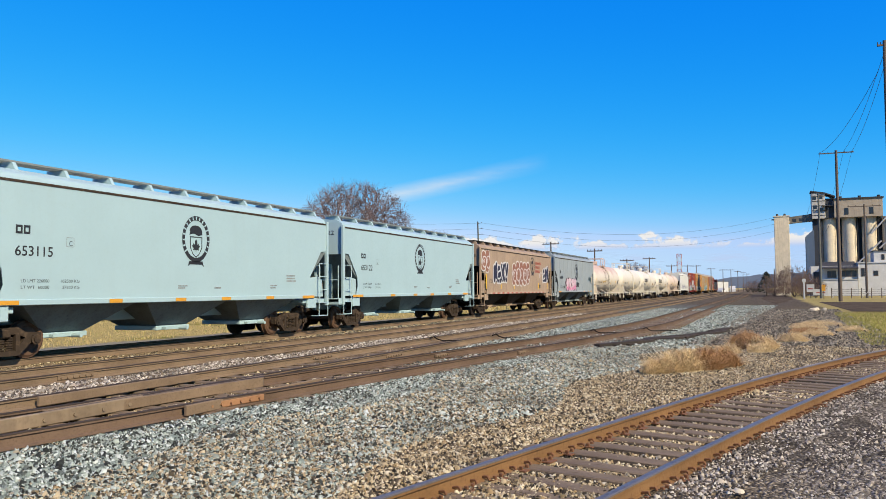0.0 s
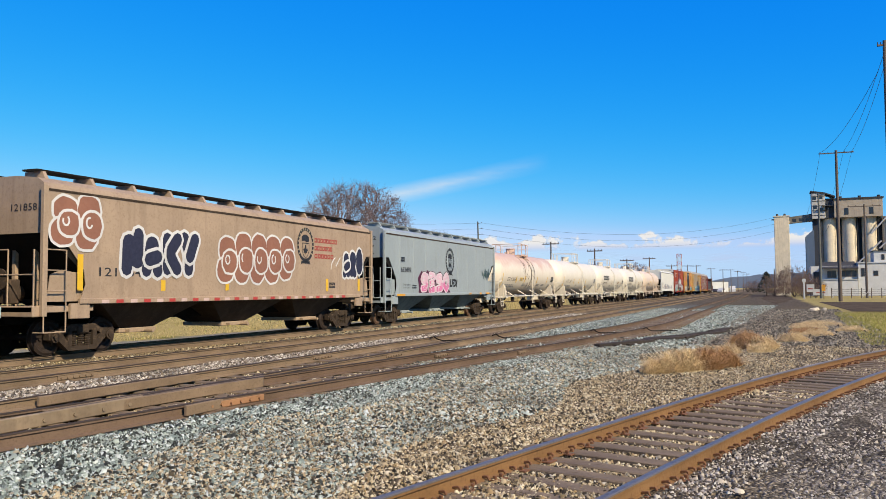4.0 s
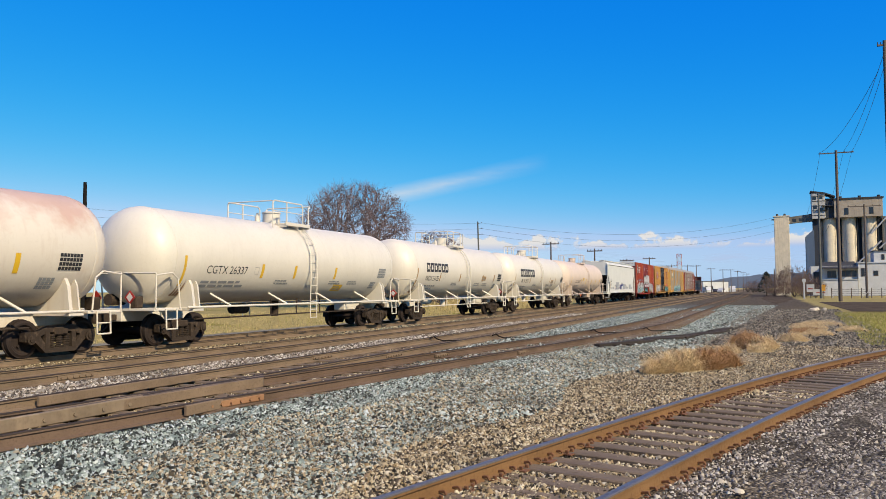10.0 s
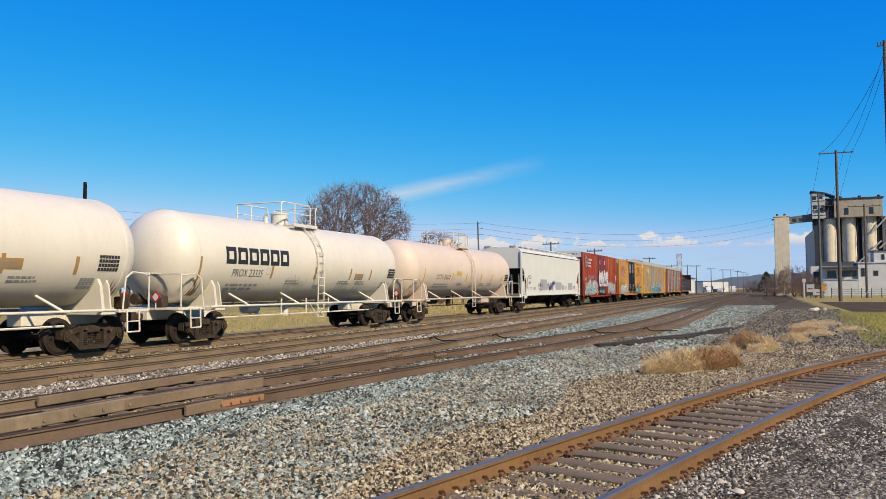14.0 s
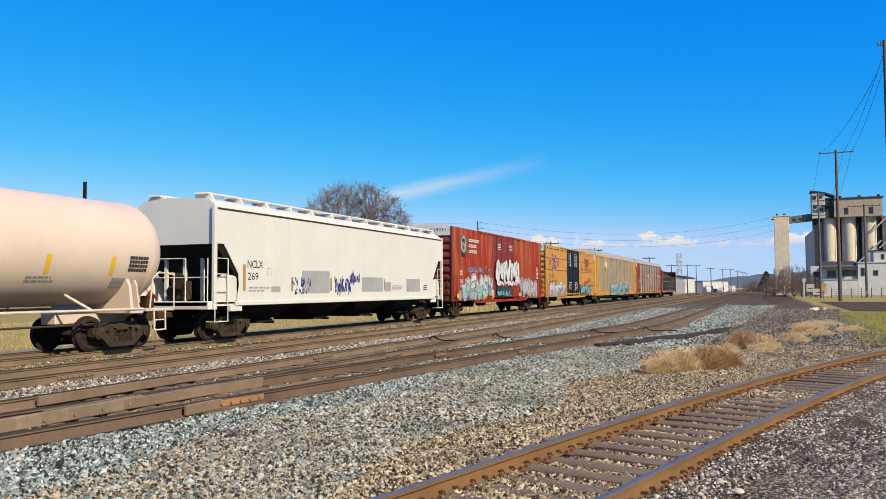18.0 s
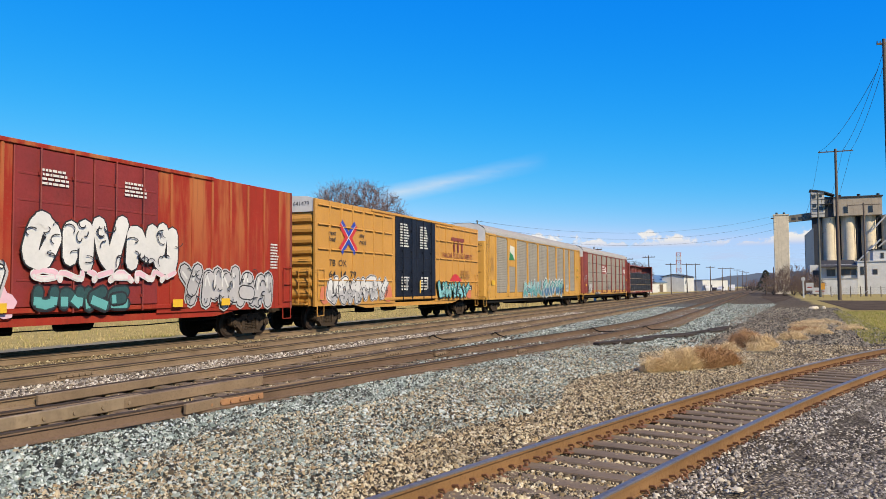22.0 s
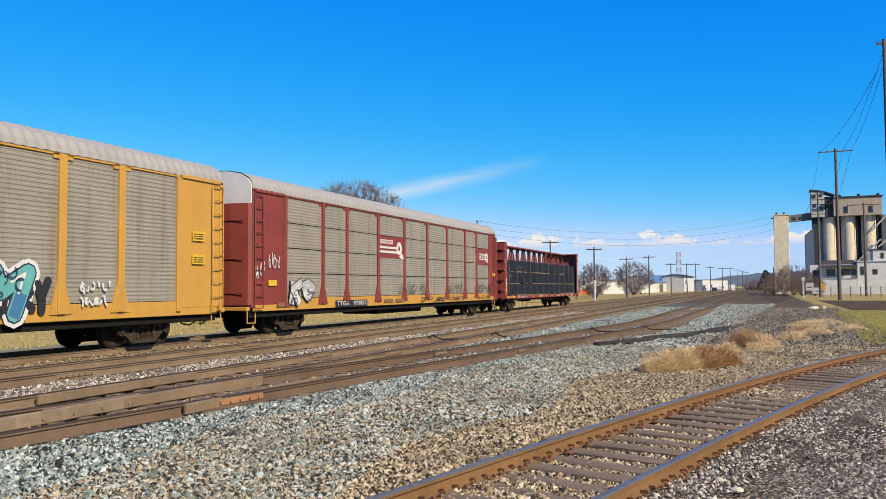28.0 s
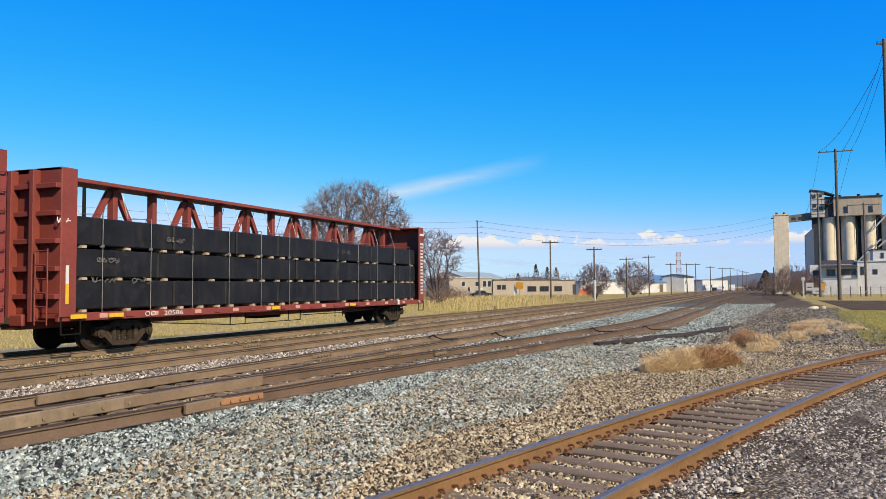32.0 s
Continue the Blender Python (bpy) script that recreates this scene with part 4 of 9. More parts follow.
    g.cyl((1.0, 0.6, 0.65), (2.1, 0.6, 0.65), 0.2, seg=12)
    g.tube([(-lb + 3.2, -0.9, 0.6), (-2.0, -1.1, 0.62), (2.5, -1.1, 0.6), (lb - 3.2, -0.9, 0.66)], 0.018)
    part("underframe", g, black_steel, car, smooth=0)
    for e in (-1, 1):
        truck(car, e * (lc - 2.55))
    return car
def auto_rack(name, label, s0, lb, lc, frame_mat, posts, rows, base_mat, deck_mat, rear=2.0, rear_ladder=False):
    """Enclosed auto rack on a flat car: perforated panels between posts, corrugated roof, end doors."""
    car = car_root(name, label, "autorack", s0)
    bot, eave, top = 1.05, 4.90, 5.62
    inner = lb - 2.0
    # inner core keeps daylight out
    g = G().box(-lb + 0.3, lb - 0.3, -1.40, 1.40, bot, eave)
    part("body", g, black_steel, car, smooth=0)
    for s in (-1, 1):
        pr = [-inner] + list(posts) + [lb - rear]
        for a, b in zip(pr, pr[1:]):
            for k in range(rows):
                z0 = bot + 0.22 + (eave - bot - 0.22) * k / rows
                z1 = bot + 0.22 + (eave - bot - 0.22) * (k + 1) / rows - 0.025
                g = G()
                n = max(3, int((z1 - z0) / 0.11))
                ring = []
                for i in range(n):
                    za, zb = z0 + (z1 - z0) * i / n, z0 + (z1 - z0) * (i + 1) / n
                    ring += [(s * 1.482, za), (s * 1.482, za + (zb - za) * 0.42), (s * 1.492, za + (zb - za) * 0.55), (s * 1.492, za + (zb - za) * 0.9)]
                g.grid([[(a + 0.07, y, z) for y, z in ring], [(b - 0.07, y, z) for y, z in ring]])
                part("side_panel", g, galvanised, car, smooth=0)
        for x in posts:
            hw = 0.115 if frame_mat is rack_yellow else 0.085
            g = G().bev(x - hw, x + hw, s * 1.50 - 0.06, s * 1.50 + 0.04, bot - 0.05, eave + 0.02, 0.012)
            g.prism([(x - 0.34, bot - 0.05), (x + 0.34, bot - 0.05), (x + hw, bot + 0.75), (x - hw, bot + 0.75)], s * 1.47, s * 1.525, "y")
            g.prism([(x - 0.30, eave + 0.02), (x + 0.30, eave + 0.02), (x + 0.3, eave - 0.10), (x - 0.3, eave - 0.10)], s * 1.47, s * 1.53, "y")
            part("side_post", g, frame_mat, car, smooth=0)
        for e in (-1, 1):
            edge = -inner if e < 0 else lb - rear
            x0, x1 = sorted((edge, e * lb))
            g = G().bev(x0, x1, s * 1.47 - 0.03, s * 1.47 + 0.05, bot, eave, 0.01)
            part("door_panel", g, frame_mat, car, smooth=0)
            part("door_post", G().bev(e * lb - 0.12 if e > 0 else e * lb, e * lb if e > 0 else e * lb + 0.12, s * 1.5 - 0.05, s * 1.5 + 0.07, bot - 0.1, eave + 0.06, 0.012), frame_mat, car, smooth=0)
            part("door_post", G().bev(edge - 0.09, edge + 0.09, s * 1.5 - 0.05, s * 1.5 + 0.06, bot - 0.1, eave + 0.06, 0.012), frame_mat, car, smooth=0)
            part("door_header", G().bev(x0, x1, s * 1.5 - 0.05, s * 1.5 + 0.09, eave - 0.02, eave + 0.1, 0.012), frame_mat, car, smooth=0)
            g = G()
            xa, xb = sorted((e * (lb - 0.05), e * (lb - 0.55)))
            ladder_geo(g, xa, xb, s * 1.60, bot - 0.1, eave - 0.1, 0.40, 0.018)
            part("ladder", g, frame_mat, car)
        g = G().bev(-lb + 0.2, lb - 0.2, s * 1.46 - 0.03, s * 1.46 + 0.07, bot - 0.22, bot + 0.2, 0.012)
        part("side_sill", g, base_mat, car, smooth=0)
        g = G().bev(-lb + 0.1, lb - 0.1, s * 1.49 - 0.04, s * 1.49 + 0.05, eave - 0.02, eave + 0.06, 0.01)
        part("roof_rail", g, frame_mat, car, smooth=0)
    if rear_ladder:
        g = G().bev(lb + 0.16, lb + 0.66, -1.42, -1.34, 0.85, 4.8, 0.012)
        lad = part("end_ladder", g, frame_mat, car, "red end column with rungs", smooth=0)
        rung_me = G().tube([(lb + 0.2, -1.43, 0.06), (lb + 0.26, -1.5, 0), (lb + 0.56, -1.5, 0), (lb + 0.62, -1.43, 0.06)], 0.016).mesh("rung", 30)
        for k in range(8):
            part("rung", rung_me, frame_mat, lad, at=(0, 0, 1.2 + k * 0.44))
    # corrugated arched roof
    arch = [(-1.54, eave + 0.04), (-1.50, eave + 0.22), (-1.36, eave + 0.44), (-1.05, eave + 0.62), (-0.5, top), (0.5, top), (1.05, eave + 0.62), (1.36, eave + 0.44), (1.50, eave + 0.22), (1.54, eave + 0.04)]
    g = G()
    n = int(lb * 2 / 0.16)
    rws = []
    for i in range(n + 1):
        x = -lb + 2 * lb * i / n
        k = 0.0 if i % 2 else 0.018
        rws.append([(x, y * (1 + k * 0.6), z + k) for y, z in arch])
    g.grid(rws)
    part("roof", g, roof_galv, car, "corrugated galvanised roof", smooth=0)
    # end doors: white cap above, coloured leaves below
    for e in (-1, 1):
        g = G().prism([(-1.5, eave - 0.42), (-1.5, eave + 0.2)] + [(y * 0.985, z - 0.01) for y, z in arch[2:8]] + [(1.5, eave + 0.2), (1.5, eave - 0.42)], e * lb - 0.04, e * lb + 0.04)
        part("end_cap", g, ink_white, car, "white end cap", smooth=0)
        for s in (-1, 1):
            g = G()
            ring = [(s * 1.52, 0.0), (s * 1.42, 0.10), (s * 0.8, 0.22), (s * 0.02, 0.26), (s * 0.02, 0.2), (s * 0.8, 0.16), (s * 1.4, 0.04), (s * 1.5, -0.05)]
            g.prism([(e * (lb + d), y) for y, d in ring], bot, eave - 0.42, "z")
            part("end_door", g, frame_mat, car, smooth=0)
            g = G()
            for z in (bot + 0.4, 2.6, 3.9):
                g.tube([(e * (lb + 0.2), s * 1.3, z), (e * (lb + 0.3), s * 0.1, z)], 0.02)
            part("door_bar", g, frame_mat, car)
        coupler(car, e * (lc - 0.85), e)
        g = G().bev(min(e * lb, e * (lc - 0.6)), max(e * lb, e * (lc - 0.6)), -1.45, 1.45, 0.86, 1.0, 0.02)
        g.tube([(e * (lb + 0.1), -1.4, 0.45), (e * (lb + 0.1), -1.4, 1.0)], 0.02)
        g.tube([(e * (lb + 0.1), -1.4, 0.45), (e * (lb - 0.35), -1.4, 0.45), (e * (lb - 0.35), -1.4, 1.0)], 0.02)
        part("end_sill", g, base_mat, car, smooth=0)
    g = G().bev(-lb + 0.1, lb - 0.1, -1.36, 1.36, 0.62, 0.98, 0.02)
    g.bev(-2.6, 2.6, -0.9, 0.9, 0.42, 0.7, 0.06)
    part("underframe", g, black_steel, car, smooth=0)
    for e in (-1, 1):
        truck(car, e * (lb - 2.9))
    return car


pale_wood = paint("pale_softwood", (0.48, 0.38, 0.27), (0.36, 0.27, 0.18), 0.4, 0.85, fine=12, var=0.25)


def centre_beam(name, label, s0, lb, lc):
    """Centre-beam flat car: bulkheads, truss along the middle, wrapped lumber stacks."""
    car = car_root(name, label, "flatcar", s0)
    deck, top = 1.02, 4.62
    for e in (-1, 1):
        x = e * lb
        g = G()
        xo = x - e * 0.5
        g.bev(min(x, x - e * 0.08), max(x, x - e * 0.08), -1.45, 1.45, deck, top, 0.015)
        for s in (-1, 1):
            g.bev(min(x, xo), max(x, xo), s * 1.47 - 0.05, s * 1.47 + 0.05, deck - 0.1, top, 0.02)
        g.bev(min(x, xo), max(x, xo), -1.5, 1.5, top - 0.08, top, 0.015)
        bk = part("bulkhead", g, beam_red, car, smooth=0)
        for y in (-0.75, 0.0, 0.75):
            part("bulkhead_post", G().bev(min(x, x + e * 0.22), max(x, x + e * 0.22), y - 0.07, y + 0.07, deck - 0.2, top - 0.05, 0.012), beam_red, bk, smooth=0)
        for k in range(5):
            z = deck + 0.35 + k * 0.68
            part("bulkhead_rib", G().bev(min(x, x + e * 0.14), max(x, x + e * 0.14), -1.5, 1.5, z, z + 0.13, 0.012), beam_red, bk, smooth=0)
        g = G()
        for y in (-1.38, -0.98):
            g.tube([(x + e * 0.26, y, 0.75), (x + e * 0.26, y, 2.6)], 0.018)
        for k in range(6):
            z = 0.85 + k * 0.34
            g.tube([(x + e * 0.26, -1.38, z), (x + e * 0.26, -0.98, z)], 0.016)
        part("ladder", g, beam_red, car)
        g = G()
        g.tube([(x - e * 0.05, -1.5, 0.95), (x - e * 0.05, -1.5, 0.5), (x - e * 0.65, -1.5, 0.5), (x - e * 0.65, -1.5, 0.95)], 0.02)
        part("stirrup", g, black_steel, car)
        coupler(car, e * (lc - 0.8), e)
        g = G().bev(min(x, e * (lc - 0.75)), max(x, e * (lc - 0.75)), -0.5, 0.5, 0.7, 1.0, 0.03)
        g.cyl((x + e * 0.25, 0.5, 1.9), (x + e * 0.31, 0.5, 1.9), 0.27, seg=14)
        part("end_sill", g, beam_red, car, smooth=0)
    # truss
    g = G().bev(-lb, lb, -0.42, 0.42, top - 0.13, top - 0.02, 0.012)
    part("top_chord", g, beam_red, car, smooth=0)
    n = 14
    for k in range(1, n):
        x = -lb + 2 * lb * k / n
        g = G().bev(x - 0.09, x + 0.09, -0.12, 0.12, deck, top - 0.12, 0.012)
        part("truss_post", g, beam_red, car, smooth=0)
        if k % 2 == 0:
            g = G()
            w = lb / n
            for s in (-1, 1):
                g.add([(x + s * 0.05, -0.06, top - 0.2), (x + s * 0.05, 0.06, top - 0.2), (x + s * (w * 1.1), 0.06, 3.0), (x + s * (w * 1.1), -0.06, 3.0), (x + s * 0.24, -0.06, top - 0.2), (x + s * 0.24, 0.06, top - 0.2), (x + s * (w * 1.1 + 0.2), 0.06, 3.0), (x + s * (w * 1.1 + 0.2), -0.06, 3.0)], [(0, 1, 2, 3), (4, 7, 6, 5), (0, 3, 7, 4), (1, 5, 6, 2), (0, 4, 5, 1), (3, 2, 6, 7)])
            part("truss_brace", g, beam_red, car, smooth=0)
    # deck with stake pockets and tie-down cables
    for s in (-1, 1):
        part("side_sill", G().bev(-lb, lb, s * 1.42 - 0.06, s * 1.42 + 0.06, deck - 0.2, deck, 0.012), beam_red, car, smooth=0)
        pk_me = G().bev(-0.14, 0.14, s * 1.48 - 0.03, s * 1.48 + 0.06, deck - 0.15, deck - 0.03, 0.01)
        pk_me = [pk_me.mesh("stake_pocket", 0), pk_me.mesh("stake_pocket", 0)]
        pk_me[0].materials.append(beam_red)
        pk_me[1].materials.append(pocket_pink)
        for k in range(24):
            part("stake_pocket", pk_me[k % 2], None, car, at=(-lb + 0.5 + k * (2 * lb - 1.0) / 23, 0, 0))
    g = G().bev(-lb, lb, -1.4, 1.4, deck - 0.12, deck, 0.01)
    g.bev(-lc + 0.8, lc - 0.8, -0.3, 0.3, 0.62, deck - 0.1, 0.02)
    part("deck", g, beam_red, car, smooth=0)
    g = G()
    for x in (-4.2, -3.4, -0.8, 0.0, 2.6, 3.2):
        g.tube([(x, -1.3, deck - 0.1), (x, -1.3, 0.45)], 0.018)
    g.tube([(-lb + 3.4, -1.3, 0.66), (-4.2, -1.3, 0.45), (0.0, -1.3, 0.45)], 0.016)
    g.tube([(0.0, -1.3, 0.62), (3.2, -1.3, 0.62), (lb - 3.4, -1.3, 0.72)], 0.016)
    g.bev(-0.6, 1.0, 0.2, 0.8, 0.5, 0.85, 0.04)
    part("brake_rigging", g, black_steel, car)
    # wrapped lumber packs on both sides of the beam
    rnd = random.Random(5)
    for s in (-1, 1):
        for tier in range(3):
            x = -lb + 0.62
            z0 = deck + 0.02 + tier * 0.82
            while x < lb - 1.4:
                w = rnd.choice((2.42, 3.0, 3.65, 4.85))
                w = min(w, lb - 0.6 - x)
                dy = rnd.uniform(-0.02, 0.02)
                g = G()
                y0, y1 = sorted((s * 0.17, s * (1.30 + dy)))
                g.bev(x, x + w - 0.03, y0, y1, z0 + 0.06, z0 + 0.80 + rnd.uniform(-0.015, 0.01), 0.03)
                for bx in (x + 0.3, x + w / 2, x + w - 0.4):
                    part("dunnage", G().box(bx - 0.08, bx + 0.08, y0 - (0.03 if s < 0 else 0.0), y1 + (0.03 if s > 0 else 0.0), z0 - 0.012, z0 + 0.058), pale_wood, car, smooth=0)
                pk = part("lumber_pack", g, wrap_black, car, "black plastic wrapped lumber pack", smooth=0)
                x += w
        y = s * 1.345
        cab = G().tube([(0, s * 0.2, top - 0.1), (0, s * 0.5, 3.62), (0, y, 3.58), (0, y, deck)], 0.011, 5)
        cab.prism([(-0.09, 2.70), (0.03, 2.70), (0.03, 2.77), (-0.02, 2.77)], y - 0.03, y + 0.03, "y")
        cab_me = cab.mesh("tie_down_cable", 30)
        cab_me.materials.append(flat_mat("cable_grey", (0.28, 0.27, 0.26), 0.5, 0.5))
        for k in range(12):
            part("tie_down_cable", cab_me, None, car, at=(-lb + 1.5 + k * (2 * lb - 2.8) / 11, 0, 0))
    for e in (-1, 1):
        truck(car, e * (lb - 2.6))
    return car


# ---- the fifteen cars, in order ----
GREEN_STRIPES = [(-7.0, 0.9), (-3.4, 0.45), (-0.9, 0.45), (1.2, 0.45), (3.6, 0.45), (5.9, 0.8)]
hop_a = hopper_car("covered_hopper", "pale grey-green covered hopper car, clean, with round emblem", 19.30, 7.72, 8.38, pale_green, pale_green, stripes=GREEN_STRIPES, board=walk_green)
hop_b = hopper_car("covered_hopper", "pale grey-green covered hopper car, clean, with round emblem", 36.05, 7.72, 8.38, pale_green, pale_green, stripes=GREEN_STRIPES, board=walk_green)
hop_c = hopper_car("covered_hopper", "faded tan covered hopper car covered in spray paint", 53.52, 8.43, 9.1, tan_paint, black_steel, eave=4.05, recess=3.0, rust=False, board=black_steel)
hop_d = hopper_car("covered_hopper", "mid-grey covered hopper car with pink spray paint", 71.07, 7.78, 8.45, grey_paint, black_steel, eave=4.15, ribs=[-6.2, -4.6, -3.1, -1.6, -0.1, 1.4, 2.9, 4.4, 5.9], stripes=[(-6.6, 0.9), (3.1, 0.35), (4.9, 0.35), (6.0, 0.7)], board=walk_green)
tank_a = tank_car("tank_car", "pinkish white tank car with brown drips under its manway", 88.0, 8.5, tank_pink, ladder=0.15)
tank_b = tank_car("tank_car", "cream white tank car with yellow marks", 105.2, 8.7, tank_white, ladder=0.3)
tank_c = tank_car("tank_car", "white tank car with a dark name on its flank", 122.3, 8.4, tank_white, ladder=0.3, style=1)
tank_d = tank_car("tank_car", "white tank car with a dark name and scribbles", 139.05, 8.35, tank_white, ladder=0.15, style=1)
tank_e = tank_car("tank_car", "salmon pink tank car with dark numbers", 156.35, 8.95, tank_peach, ladder=0.25)
hop_e = hopper_car("covered_hopper", "white covered hopper car with blue scrawls and grey patches", 175.65, 9.35, 10.2, white_paint, black_steel, sill_z=1.22, eave=4.18, bays=4, rust=False, rail_mat=white_paint, plain_roof=True, board=white_paint)
box_a = box_car("boxcar", "weathered red boxcar with white spray paint along its foot", 195.88, 9.23, 10.05, oxide_red, oxide_dark, [-9.0 + 0.92 * k for k in range(20)], (-2.28, 2.43), band=ink_white, doormat=oxide_door)
box_b = box_car("boxcar", "orange-yellow boxcar with blue-black double doors and spray paint", 216.07, 9.22, 10.05, box_yellow, box_yellow, [-8.2 + 0.95 * k for k in range(18)], (-2.2, 2.65), band=ink_white, seams=(1.9, 3.1, 4.05, 4.8), doormat=door_black)
rack_a = auto_rack("autorack", "yellow-framed autorack with dull galvanised side panels", 240.45, 13.45, 14.3, rack_yellow, [-8.8, -7.0, -4.1, -1.2, 1.7, 4.48, 7.26, 9.2], 1, rack_yellow, rack_yellow)
rack_b = auto_rack("autorack", "dark red autorack with dull galvanised side panels", 268.5, 13.0, 13.8, rack_red, [-8.37, -6.45, -3.6, -0.81, 1.96, 4.71, 7.5, 9.43], 4, rack_yellow, rack_yellow, rear=1.23, rear_ladder=True)
beam_a = centre_beam("centre_beam_flatcar", "red centre-beam flatcar loaded with black wrapped lumber", 294.75, 11.15, 12.1)
# ---- lettering, emblems and spray paint on the cars ----
def wrap(me, car_z, radius, x, z):
    """Bends a flat mark, placed at (x, z), onto a tank shell."""
    bm = bmesh.new()
    bm.from_mesh(me)
    lo, hi = min(v.co.z for v in bm.verts), max(v.co.z for v in bm.verts)
    n = int((hi - lo) / 0.07)
    for k in range(1, n + 1):
        bmesh.ops.bisect_plane(bm, geom=bm.verts[:] + bm.edges[:] + bm.faces[:], plane_co=(0, 0, lo + (hi - lo) * k / (n + 1)), plane_no=(0, 0, 1))
    for v in bm.verts:
        h = z + v.co.z - car_z
        v.co.y += -math.sqrt(max(0.01, (radius + 0.006) ** 2 - h * h))
    bm.to_mesh(me)
    bm.free()
    return me


def write(car, words, x, z, width, height, material, y=-1.607, tank=0.0, bold=0.0, shear=0.0, name="lettering", label=""):
    me = text_mesh(words, 1.0, name, 1.0, shear, bold)
    xs_ = [v.co.x for v in me.vertices]
    zs_ = [v.co.z for v in me.vertices]
    sx, sz = width / (max(xs_) - min(xs_)), height / (max(zs_) - min(zs_))
    me.transform(Matrix.Translation((-min(xs_), 0, -min(zs_))))
    me.transform(Matrix.Diagonal((sx, 1, sz, 1)))
    if tank:
        me = wrap(me, 1.20 + tank, tank, x, z)
        y = 0.0
    return decal(name, me, material, car, x, z, y, label)


def mark(car, shape, material, x, z, y=-1.607, tank=0.0, name="marking", label=""):
    """A painted shape given as collected plates."""
    me = shape.mesh(name, 0)
    if tank:
        me = wrap(me, 1.20 + tank, tank, x, z)
        y = 0.0
    return decal(name, me, material, car, x, z, y, label)


def rect(w, h):
    return plate([(0, 0), (w, 0), (w, h), (0, h)])


def ring(cx, cz, r0, r1, k=1.0, n=32, a0=0.0, a1=360.0):
    g = G()
    o, i = arc(cx, cz, r1, r1 * k, a0, a1, n), arc(cx, cz, r0, r0 * k, a0, a1, n)
    for p, q, u, v in zip(o, o[1:], i, i[1:]):
        g.add([(p[0], -0.003, p[1]), (q[0], -0.003, q[1]), (v[0], -0.003, v[1]), (u[0], -0.003, u[1])], [(0, 1, 2, 3)])
    return g


def stroke(g, pts, w, y=-0.003):
    """A painted line of even width through points in the xz plane."""
    for p, q in zip(pts, pts[1:]):
        d = Vector((q[0] - p[0], q[1] - p[1]))
        if d.length < 1e-6:
            continue
        n = Vector((-d.y, d.x)).normalized() * w / 2
        e = d.normalized() * w * 0.25
        yy = y - (len(g.f) % 60) * 0.00012
        g.add([(p[0] - n.x - e.x, yy, p[1] - n.y - e.y), (q[0] - n.x + e.x, yy, q[1] - n.y + e.y), (q[0] + n.x + e.x, yy, q[1] + n.y + e.y), (p[0] + n.x - e.x, yy, p[1] + n.y - e.y)], [(0, 1, 2, 3)])
    return g


def emblem(car, x, z, dark, pale, y=-1.607, k=1.0):
    """Oval crest: dark ring with pale ticks, a shield with a leaf, an animal-like crest shape, a ribbon."""
    g = ring(0, 0, 0.50 * k, 0.62 * k, 1.12, 40)
    g.add(*(lambda p: (p.v, p.f))(plate(arc(-0.02 * k, 0.26 * k, 0.27 * k, 0.15 * k, 15, 200, 12) + [(-0.3 * k, 0.12 * k), (-0.1 * k, 0.16 * k), (0.1 * k, 0.10 * k), (0.28 * k, 0.14 * k)])))
    stroke(g, [(-0.26 * k, 0.06 * k), (-0.26 * k, -0.25 * k), (-0.14 * k, -0.45 * k), (0.0, -0.54 * k), (0.14 * k, -0.45 * k), (0.26 * k, -0.25 * k), (0.26 * k, 0.06 * k), (-0.26 * k, 0.06 * k)], 0.03 * k)
    leaf = [(0, -0.42), (0.02, -0.32), (0.14, -0.34), (0.11, -0.28), (0.19, -0.20), (0.13, -0.19), (0.14, -0.12), (0.06, -0.17), (0.05, -0.06), (0, 0.0), (-0.05, -0.06), (-0.06, -0.17), (-0.14, -0.12), (-0.13, -0.19), (-0.19, -0.20), (-0.11, -0.28), (-0.14, -0.34), (-0.02, -0.32)]
    g.add(*(lambda p: (p.v, p.f))(plate([(a * k, b * k) for a, b in leaf])))
    g.add(*(lambda p: (p.v, p.f))(plate([(-0.36 * k, -0.82 * k), (-0.30 * k, -0.66 * k), (0.30 * k, -0.66 * k), (0.36 * k, -0.82 * k), (0.27 * k, -0.76 * k), (-0.27 * k, -0.76 * k)])))
    mark(car, g, dark, x, z, y, name="emblem", label="oval dark crest with shield and leaf")
    g = G()
    for i in range(17):
        a = radians(-35 + i * 250 / 16)
        c, s = math.cos(a), math.sin(a)
        stroke(g, [(c * 0.525 * k, s * 0.59 * k), (c * 0.595 * k, s * 0.665 * k)], 0.045 * k, -0.005)
    mark(car, g, pale, x, z, y, name="emblem_tick", label="pale ticks round the crest")


def small_print(car, x, z, w, h, rows, material, y=-1.607, tank=0.0, seed=1):
    rn = random.Random(seed)
    g = G()
    for k in range(rows):
        u = 0.0
        zz = h * (1 - (k + 1) / rows)
        while u < w * rn.uniform(0.75, 1.0):
            b = rn.uniform(0.06, 0.22) * w
            g.box(u, min(w, u + b), -0.003, 0.0, zz, zz + 0.55 * h / rows)
            u += b + 0.04 * w
    return mark(car, g, material, x, z, y, tank, "small_print")


